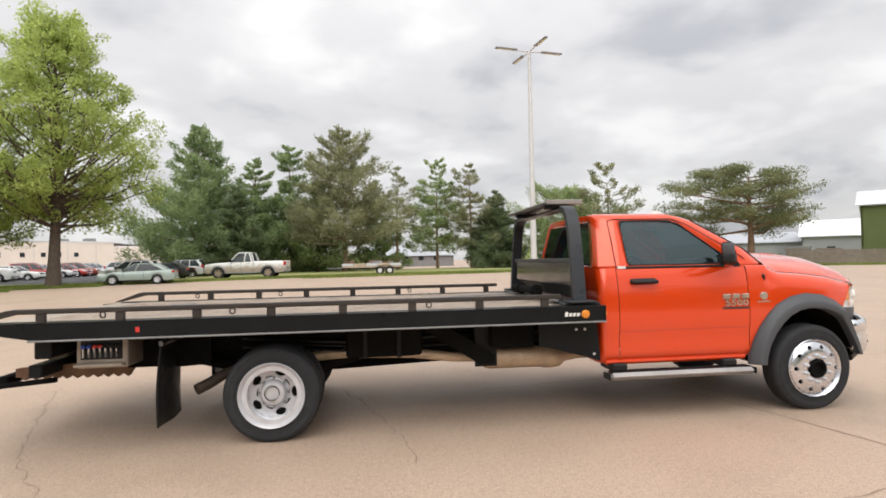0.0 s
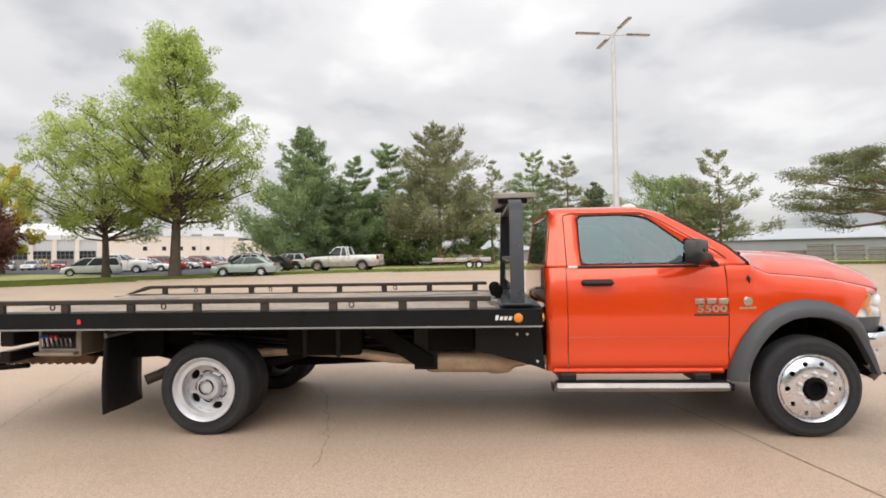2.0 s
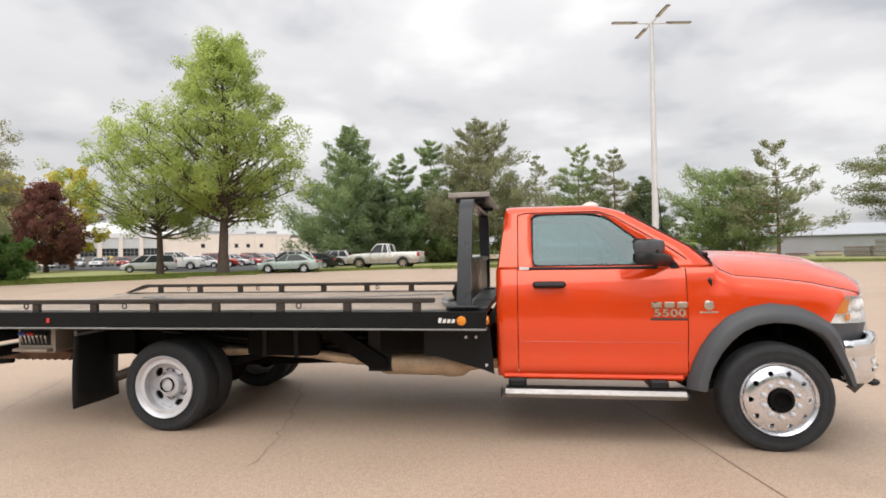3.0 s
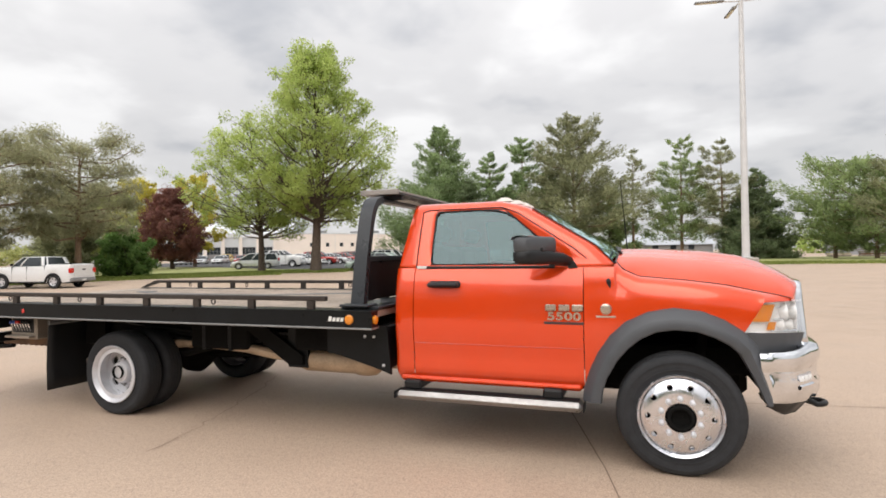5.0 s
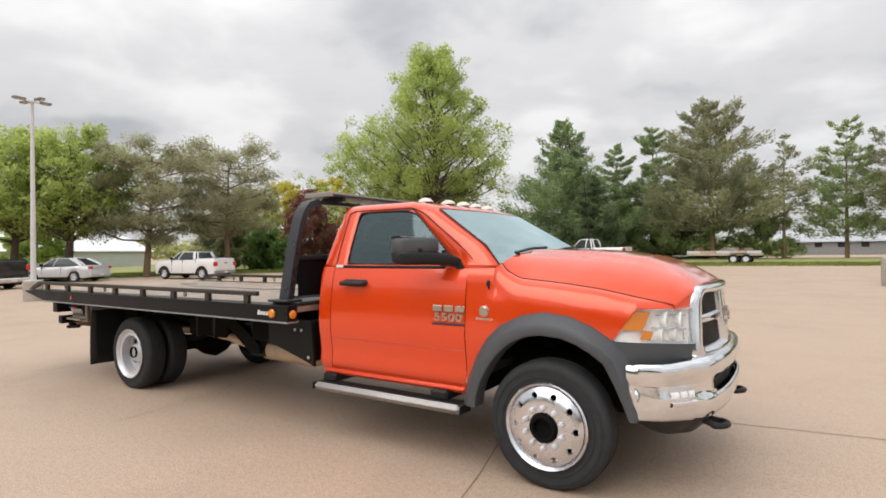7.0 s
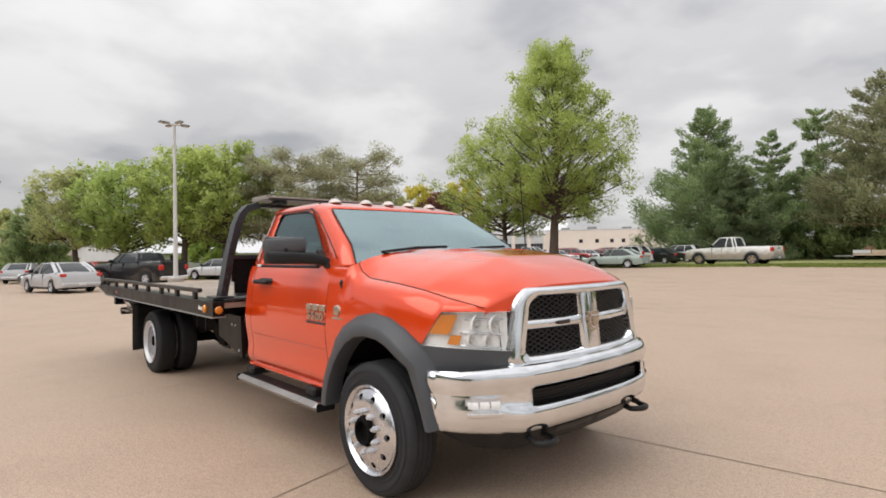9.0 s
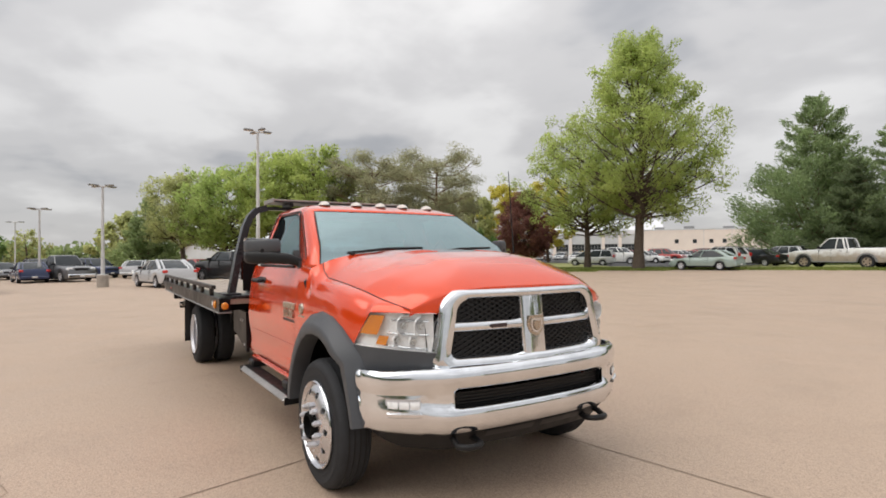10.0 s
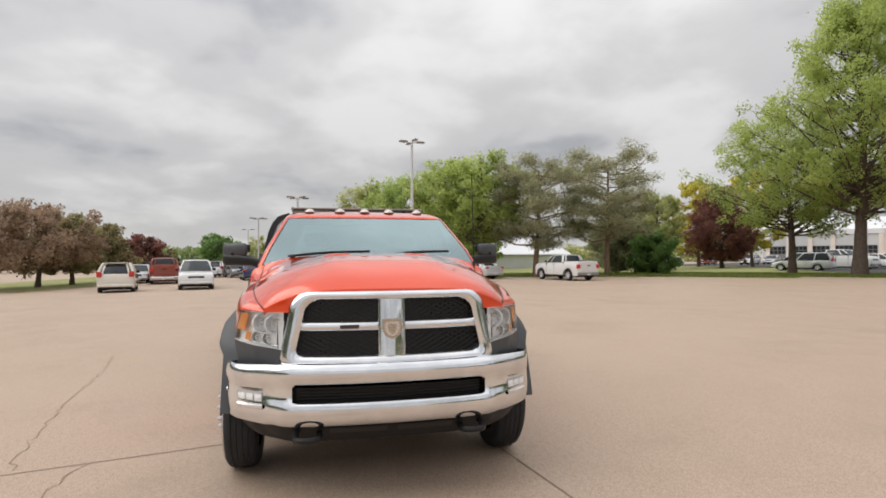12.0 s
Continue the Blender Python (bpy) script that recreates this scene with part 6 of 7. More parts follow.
# ---- chassis ----
for s in (-1, 1):
    tp("frame_rail", Geo().box(-6.7, 0.6, min(s * 0.40, s * 0.47), max(s * 0.40, s * 0.47), 0.56, 0.76, 0.01), CHASSIS)
    tp("subframe_rail", Geo().box(-6.9, -2.15, min(s * 0.40, s * 0.48), max(s * 0.40, s * 0.48), 0.77, 0.905, 0.01), BED_BLACK)
for x in (-6.4, -5.6, -4.2, -3.3, -2.4):
    tp("crossmember", Geo().box(x, x + 0.1, -0.42, 0.42, 0.60, 0.72, 0.01), CHASSIS)
tp("rear_axle", Geo().lathe([(-1.0, 0.06), (-0.25, 0.07), (-0.12, 0.16), (0.0, 0.2), (0.12, 0.16), (0.25, 0.07), (1.0, 0.06)], (-4.89, 0, 0.392), "y", 18), CHASSIS)
tp("front_axle", Geo().tube([(0, -0.85, 0.38), (0, -0.5, 0.34), (0, 0.5, 0.34), (0, 0.85, 0.38)], 0.055, 8), CHASSIS)
for s in (-1, 1):
    tp("leaf_spring", Geo().tube([(-5.6, s * 0.52, 0.62), (-5.2, s * 0.52, 0.52), (-4.89, s * 0.52, 0.49), (-4.5, s * 0.52, 0.52), (-4.1, s * 0.52, 0.62)], 0.045, 6), CHASSIS)
    tp("shock_absorber", Geo().tube([(0.12, s * 0.62, 0.38), (0.18, s * 0.60, 0.95)], 0.035, 8), CHASSIS)
tp("drive_shaft", Geo().tube([(-1.2, 0, 0.55), (-4.7, 0, 0.42)], 0.05, 10), CHASSIS)
tp("engine_sump", Geo().box(-0.6, 0.5, -0.32, 0.32, 0.36, 0.6, 0.06), CHASSIS)
tp("fuel_tank", Geo().box(-3.6, -2.3, 0.5, 0.95, 0.48, 0.80, 0.06), CHASSIS)
tp("battery_box", Geo().box(-1.5, -1.0, -0.55, -0.3, 0.42, 0.5, 0.02), CHASSIS)
muf = Geo().lathe([(-3.06, 0.02), (-3.05, 0.085), (-3.0, 0.098), (-2.52, 0.098), (-2.49, 0.11), (-2.42, 0.112), (-2.34, 0.10), (-2.28, 0.055), (-2.2, 0.045), (-2.19, 0.002)], (0, -0.66, 0.545), "x", 24)
ex = tp("exhaust", Geo().tube([(-3.0, -0.66, 0.555), (-3.35, -0.66, 0.57), (-3.7, -0.64, 0.615), (-4.3, -0.58, 0.63), (-4.7, -0.55, 0.60)], 0.043, 10), EXHAUST, label="heat-stained exhaust pipe and silencer")
tp("silencer", muf, EXHAUST, ex)
tp("front_pipe", Geo().tube([(-2.22, -0.66, 0.55), (-2.0, -0.62, 0.545), (-1.7, -0.5, 0.5), (-0.9, -0.42, 0.5)], 0.043, 10), EXHAUST, ex)
tp("tail_pipe", Geo().tube([(-5.15, -0.55, 0.56), (-5.35, -0.62, 0.50), (-5.46, -0.72, 0.44), (-5.535, -0.79, 0.41)], [0.045, 0.045, 0.047, 0.047], 12), PIPE_DARK, ex, "sooty brown tail pipe")
# braces and plate below the bed's front end
tp("front_bulkhead", Geo().box(-2.16, -2.09, -0.95, 0.95, 0.56, 0.905, 0.01), BED_BLACK)
tp("bulkhead_side", Geo().prism([(-2.62, 0.905), (-2.09, 0.905), (-2.06, 0.53), (-2.14, 0.56), (-2.5, 0.66), (-2.62, 0.68)], "y", -0.98, -0.95), BED_BLACK)
for x, z in ((-2.28, 0.82), (-2.2, 0.82), (-2.12, 0.60)):
    tp("bolt", Geo().lathe([(0, 0.012), (0.008, 0.012), (0.01, 0.001)], (x, -0.98, z), "y", 8, -1), RIM_STEEL)
tp("tilt_brace", Geo().prism([(-3.60, 0.90), (-3.46, 0.90), (-2.98, 0.60), (-2.98, 0.52), (-3.12, 0.52), (-3.58, 0.82)], "y", -0.80, -0.74), CHASSIS)
tp("pivot_plate", Geo().prism([(-3.15, 0.86), (-2.95, 0.86), (-2.95, 0.49), (-3.15, 0.49)], "y", -0.76, -0.73), BED_BLACK)
tp("tilt_cylinder", Geo().tube([(-3.0, -0.3, 0.55), (-4.2, -0.3, 0.82)], 0.055, 10), CHASSIS)
tp("hydraulic_tank", Geo().box(-4.30, -3.62, -0.70, -0.48, 0.60, 0.895, 0.02), CHASSIS)
for s in (-1, 1):
    tp("bed_longeron", Geo().box(-6.5, -2.2, min(s * 0.50, s * 0.58), max(s * 0.50, s * 0.58), 0.70, 0.912, 0.006), CHASSIS)
    tp("tail_frame", Geo().prism([(-6.95, 0.905), (-6.62, 0.80), (-5.70, 0.585), (-5.45, 0.60), (-5.45, 0.905)], "y", min(s * 0.62, s * 0.66), max(s * 0.62, s * 0.66)), CHASSIS)
tp("valve_block", Geo().box(-3.02, -2.62, -0.86, -0.60, 0.66, 0.90, 0.02), CHASSIS)
for x in (-4.15, -3.85):
    tp("tank_strap", Geo().box(x, x + 0.04, -0.708, -0.47, 0.592, 0.90, 0.004), BED_BLACK)
for z, y in ((0.70, -0.56), (0.74, -0.60), (0.66, -0.58)):
    tp("hose", Geo().tube([(-2.3, y, z + 0.05), (-2.8, y - 0.02, z), (-3.4, y, z + 0.02), (-4.2, y - 0.03, z - 0.01), (-5.2, y, z + 0.06)], 0.014, 6), BLACK)

# ---- rollback bed ----
for s in (-1, 1):
    y0, y1 = sorted((s * 1.115, s * 1.215))
    beam = Geo()
    prof = [(-2.10, 0.918), (-6.58, 0.918), (-7.12, 1.012), (-7.12, 1.026), (-6.9, 1.038), (-2.10, 1.038)]
    beam.prism(prof, "y", y0, y1)
    b = tp("side_beam", beam, BED_BLACK, label="black steel bed side beam")
    ly = s * 1.224
    tp("lower_flange", Geo().box(-6.6, -2.098, min(s * 1.10, ly), max(s * 1.10, ly), 0.904, 0.918, 0.003), STEEL_GREY, b)
    tp("upper_flange", Geo().box(-6.9, -2.098, min(s * 1.06, s * 1.219), max(s * 1.06, s * 1.219), 1.038, 1.046, 0.003), BED_BLACK, b)
    r = tp("side_rail", Geo().box(-6.72, -2.49, min(s * 1.172, s * 1.215), max(s * 1.172, s * 1.215), 1.112, 1.150, 0.006), RAIL_STEEL, label="black steel side rail")
    tp("rail_end", Geo().prism([(-7.02, 1.044), (-6.95, 1.044), (-6.68, 1.112), (-6.70, 1.150), (-6.76, 1.140)], "y", min(s * 1.175, s * 1.212), max(s * 1.175, s * 1.212)), RAIL_STEEL, r)
    for i in range(8):
        x = -6.515 + 0.555 * i
        tp("rail_post", Geo().box(x - 0.032, x + 0.032, min(s * 1.175, s * 1.21), max(s * 1.175, s * 1.21), 1.044, 1.114, 0.004), RAIL_STEEL, r)
    for x in (-5.15, -3.6, -6.1):
        tp("tie_ring", Geo().tube([(x + 0.02 * math.cos(q), s * 1.16, 1.09 + 0.022 * math.sin(q)) for q in [i * math.pi / 5 for i in range(11)]], 0.006, 5), RAIL_STEEL, r)
tp("deck", Geo().box(-6.95, -2.12, -1.115, 1.115, 0.985, 1.036, 0.004), DECK, label="worn brownish steel deck")
for i in range(22):
    y = -1.05 + 0.1 * i
    tp("deck_rib", Geo().box(-6.7, -2.25, y - 0.012, y + 0.012, 1.036, 1.041, 0.002), DECK)
tp("tail_ramp", Geo().prism([(-6.95, 0.99), (-6.95, 1.036), (-7.14, 1.016), (-7.14, 1.006)], "y", -1.115, 1.115), DECK)
for i in range(9):
    x = -6.5 + 0.52 * i
    tp("deck_crossmember", Geo().box(x, x + 0.06, -1.11, 1.11, 0.915, 0.984, 0.004), CHASSIS)
tp("headboard_sill", Geo().box(-2.42, -2.10, -1.10, 1.10, 1.046, 1.066, 0.004), RACK_GREY)
# lamps and marks on the near beams
for s in (-1, 1):
    for x, mat in ((-2.285, AMBER),):
        tp("marker_lamp", Geo().lathe([(0.0, 0.036), (0.010, 0.036), (0.019, 0.028), (0.024, 0.001)], (x, s * 1.215, 0.978), "y", 20, s), mat, label="round amber marker lamp")
    tp("red_reflector", Geo().box(-5.845, -5.815, min(s * 1.215, s * 1.222), max(s * 1.215, s * 1.222), 0.955, 0.995, 0.004), RED_LENS)
    # maker's script as plain slanted bars
    for i in range(4):
        x = -2.465 + 0.034 * i
        tp("maker_mark", Geo().prism([(x, 0.962), (x + 0.024, 0.962), (x + 0.032, 1.0 if i == 0 else 0.99), (x + 0.008, 1.0 if i == 0 else 0.99)], "y", min(s * 1.215, s * 1.2185), max(s * 1.215, s * 1.2185)), WHITE_MARK)
    tp("front_marker", Geo().lathe([(0.0, 0.034), (0.010, 0.034), (0.018, 0.026), (0.022, 0.001)], (-2.10, s * 1.165, 0.975), "x", 18), AMBER, label="amber marker on the bed's front face")

# ---- headache rack behind the cab ----
for s in (-1, 1):
    p = [(-2.28, s * 1.075, 1.06), (-2.275, s * 1.005, 1.45), (-2.27, s * 0.94, 1.72), (-2.27, s * 0.90, 1.815), (-2.27, s * 0.845, 1.880), (-2.27, s * 0.74, 1.912)]
    rows = []
    for i, (x, y, z) in enumerate(p):
        a = Vector(p[min(i + 1, 5)]) - Vector(p[max(i - 1, 0)])
        n = Vector((0, a.z, -a.y)).normalized() * 0.03
        rows.append([(x - 0.055, y - n.y, z - n.z), (x + 0.055, y - n.y, z - n.z), (x + 0.055, y + n.y, z + n.z), (x - 0.055, y + n.y, z + n.z)])
    tp("rack_post", Geo().grid(rows, close=True), RACK_GREY, label="dark grey curved rack post", angle=50)
    tp("post_foot", Geo().box(-2.40, -2.16, min(s * 1.0, s * 1.17), max(s * 1.0, s * 1.17), 1.066, 1.085, 0.006), RACK_GREY)
top = tp("rack_top", Geo().box(-2.325, -2.215, -0.78, 0.78, 1.895, 1.925, 0.012), RACK_GREY)
for y in (-0.52, 0.52):
    tp("visor_bracket", Geo().box(-2.40, -2.14, y - 0.02, y + 0.02, 1.925, 1.962, 0.004), RACK_GREY)
visor = tp("visor_frame", Geo().prism([(-2.43, 1.962), (-2.10, 1.962), (-2.10, 1.974), (-2.43, 1.974)], "y", -0.70, 0.70), RACK_GREY, label="slatted plate on top of the rack")
for i in range(8):
    x = -2.43 + 0.0425 * i
    tp("visor_slat", Geo().box(x, x + 0.030, -0.705, 0.705, 1.974, 1.990 + 0.003 * (i % 2), 0.004), VISOR, visor)
for s in (-1, 1):
    tp("visor_end", Geo().box(-2.44, -2.09, min(s * 0.70, s * 0.72), max(s * 0.70, s * 0.72), 1.956, 2.0, 0.005), VISOR, visor)
tp("rack_panel", Geo().box(-2.30, -2.26, -0.985, 0.985, 1.205, 1.43, 0.006), GLOSS_BLACK, label="glossy black lower panel of the rack")
tp("rack_panel_face", Geo().box(-2.258, -2.25, -0.97, 0.97, 1.10, 1.42, 0.003), BED_BLACK, label="black front face of the rack panel")
tp("rack_bar", Geo().box(-2.31, -2.23, -1.0, 1.0, 1.41, 1.45, 0.006), RACK_GREY)
winch = tp("winch", Geo().lathe([(-0.30, 0.02), (-0.29, 0.062), (-0.26, 0.062), (-0.25, 0.04), (0.25, 0.04), (0.26, 0.062), (0.29, 0.062), (0.30, 0.02)], (-2.42, 0, 1.13), "y", 20), CHASSIS, label="black steel cable winch")
tp("winch_motor", Geo().lathe([(0.0, 0.02), (0.0, 0.05), (0.2, 0.05), (0.22, 0.035), (0.22, 0.001)], (-2.42, 0.32, 1.12), "y", 18), CHASSIS, winch)
tp("winch_bracket", Geo().box(-2.46, -2.38, -0.34, -0.31, 1.046, 1.14, 0.006), CHASSIS, winch)
tp("chain", Geo().tube([(-2.42, -0.9, 1.08), (-2.5, -0.7, 1.07), (-2.45, -0.5, 1.075), (-2.55, -0.35, 1.07)], 0.02, 6), STEEL_GREY)
tp("deck_cable", Geo().tube([(-2.6, 0, 1.09), (-4.0, 0.05, 1.05), (-5.5, 0.1, 1.047), (-6.1, 0.3, 1.05), (-5.9, 0.42, 1.05)], 0.008, 5), STEEL_GREY)
# ---- rear end: mud flaps, fenders, control box, wheel lift ----
for s in (-1, 1):
    fl = Geo()
    rows = []
    for i in range(7):
        t = i / 6
        rows.append([(-5.73 - 0.03 * math.sin(t * 2.4) - 0.012 * math.sin(k * 1.1 + t), s * lerp(1.045, 0.50, k / 6), lerp(0.85, 0.175, t)) for k in range(7)])
    fl.grid(rows)
    flap = tp("mud_flap", fl, BLACK, label="black rubber mud flap")
    fs = flap.modifiers.new("thick", "SOLIDIFY")
    fs.thickness = 0.01
    tp("flap_bracket", Geo().box(-5.74, -5.71, min(s * 0.50, s * 1.05), max(s * 0.50, s * 1.05), 0.82, 0.862, 0.004), STEEL_GREY, flap)
    gd = Geo().grid([[(x, s * y, z) for y in (0.48, 1.06)] for x, z in ((-5.74, 0.83), (-5.64, 0.862), (-5.5, 0.89), (-5.3, 0.90), (-4.5, 0.90), (-4.3, 0.88))])
    tp("rear_fender", gd, RACK_GREY)
    tp("control_box", Geo().box(-6.38, -6.00, min(s * 0.66, s * 0.98), max(s * 0.66, s * 0.98), 0.655, 0.905, 0.012), BOX_GREY, label="grey steel control box with levers")
    tp("box_recess", Geo().box(-6.345, -6.035, min(s * 0.978, s * 0.986), max(s * 0.978, s * 0.986), 0.725, 0.875, 0.003), BLACK)
    tp("box_lid", Geo().box(-6.37, -6.01, min(s * 0.98, s * 1.05), max(s * 0.98, s * 1.05), 0.675, 0.70, 0.006), BOX_GREY)
    for i in range(7):
        x = -6.325 + 0.041 * i
        lv = tp("lever", Geo().tube([(x, s * 0.98, 0.742), (x + 0.018, s * 1.022, 0.826)], 0.009, 6), CHROME)
        tp("lever_knob", Geo().lathe([(-0.018, 0.002), (-0.010, 0.016), (0.010, 0.016), (0.018, 0.002)], (x + 0.020, s * 1.026, 0.832), "y", 10), (BLUE_MARK, BLUE_MARK, RED_LENS, RED_LENS, BLACK, BLACK, BLACK)[i], lv)
    tp("tail_lamp_box", Geo().box(-6.62, -6.50, min(s * 0.72, s * 1.10), max(s * 0.72, s * 1.10), 0.76, 0.90, 0.01), BED_BLACK)
    for k in range(3):
        tp("tail_lamp", Geo().lathe([(0.0, 0.045), (0.01, 0.045), (0.018, 0.001)], (-6.62, s * (0.8 + 0.11 * k), 0.83), "x", 16, -1), RED_LENS if k < 2 else AMBER)
tp("lift_boom", Geo().box(-7.05, -5.6, -0.12, 0.12, 0.52, 0.68, 0.02), RUST, label="rusty brown wheel-lift boom")
cb = Geo()
tooth = [(-6.95 + 0.04 * i, 0.56 - (0.028 if i % 2 else 0)) for i in range(22)]
cb.prism([(-6.98, 0.63), (-6.98, 0.56)] + tooth + [(-6.07, 0.60), (-6.4, 0.66)], "y", -0.70, -0.64)
tp("lift_rack", cb, RUST, label="toothed rusty lift arm")
tp("lift_crossbar", Geo().box(-7.12, -7.03, -0.72, 0.72, 0.50, 0.57, 0.01), CHASSIS)
tp("rear_crossbar", Geo().box(-6.72, -6.62, -1.0, 1.0, 0.60, 0.70, 0.01), BED_BLACK)
for s in (-1, 1):
    tp("lift_arm", Geo().tube([(-7.08, s * 0.74, 0.50), (-6.62, s * 0.80, 0.545)], 0.022, 8), CHASSIS)


# ---- parked vehicles ----
def paint(name, c, metallic=0.25):
    return car_paint(name, c, metallic, 0.35)


WHITE_P = paint("white_car_paint", (0.72, 0.72, 0.72), 0.0)
MUDDY_P = muddy_paint("mud_splashed_white_paint", (0.78, 0.78, 0.77), (0.34, 0.27, 0.20), 0.88)
SILVER_P = paint("silver_car_paint", (0.56, 0.57, 0.59), 0.25)
GREY_P = paint("grey_car_paint", (0.16, 0.165, 0.175), 0.5)
BLACK_P = paint("black_car_paint", (0.012, 0.012, 0.014), 0.2)
GREEN_P = paint("pale_green_car_paint", (0.33, 0.41, 0.38), 0.2)
DRIED_MUD = simple("dried_mud", (0.34, 0.27, 0.20), 0.9, vary=0.25, scale=8, bump=0.2)
BLUE_P = paint("dark_blue_car_paint", (0.02, 0.035, 0.10), 0.4)
REDCAR_P = paint("red_car_paint", (0.38, 0.03, 0.025), 0.3)
BEIGE_P = paint("cream_car_paint", (0.70, 0.65, 0.57), 0.0)
MAROON_P = paint("brownish_red_car_paint", (0.28, 0.06, 0.04), 0.3)
YELLOW_P = paint("yellow_car_paint", (0.75, 0.48, 0.03), 0.0)

# length, width, roof height, wheel radius, wheel x front and rear, lower-body top line, cabin (base front, roof front, roof rear, base rear), belt height
SHAPES = {
    "sedan": (4.9, 1.84, 1.46, 0.33, 1.48, -1.35, [(-2.45, 0.78), (-2.40, 0.98), (-1.75, 1.02), (-1.2, 0.98), (0.9, 0.94), (1.6, 0.88), (2.25, 0.76), (2.45, 0.58)], (1.05, 0.25, -1.0, -1.95), 0.97),
    "suv": (4.7, 1.86, 1.68, 0.37, 1.45, -1.35, [(-2.35, 0.62), (-2.30, 0.98), (-2.18, 1.10), (-1.0, 1.08), (0.95, 1.05), (1.6, 1.03), (2.1, 0.96), (2.30, 0.84), (2.35, 0.66)], (1.15, 0.35, -1.75, -2.22), 1.07),
    "van": (5.1, 1.96, 1.75, 0.34, 1.75, -1.30, [(-2.55, 0.85), (-2.48, 1.05), (-1.0, 1.03), (1.3, 1.00), (1.9, 0.92), (2.4, 0.78), (2.55, 0.6)], (1.85, 0.75, -2.2, -2.48), 1.02),
    "pickup_ext": (6.0, 1.98, 1.92, 0.42, 1.95, -1.70, [(-3.0, 0.95), (-2.97, 1.27), (-0.55, 1.27), (1.05, 1.22), (1.3, 1.20), (2.6, 1.12), (2.95, 1.0), (3.0, 0.8)], (1.25, 0.65, -0.38, -0.58), 1.25),
    "pickup_crew": (5.9, 2.02, 1.93, 0.41, 1.90, -1.75, [(-2.95, 0.95), (-2.93, 1.46), (-1.12, 1.46), (-1.08, 1.40), (1.0, 1.38), (1.25, 1.37), (2.4, 1.31), (2.80, 1.22), (2.90, 1.10), (2.95, 0.85)], (1.38, 0.66, -0.92, -1.10), 1.39),
}


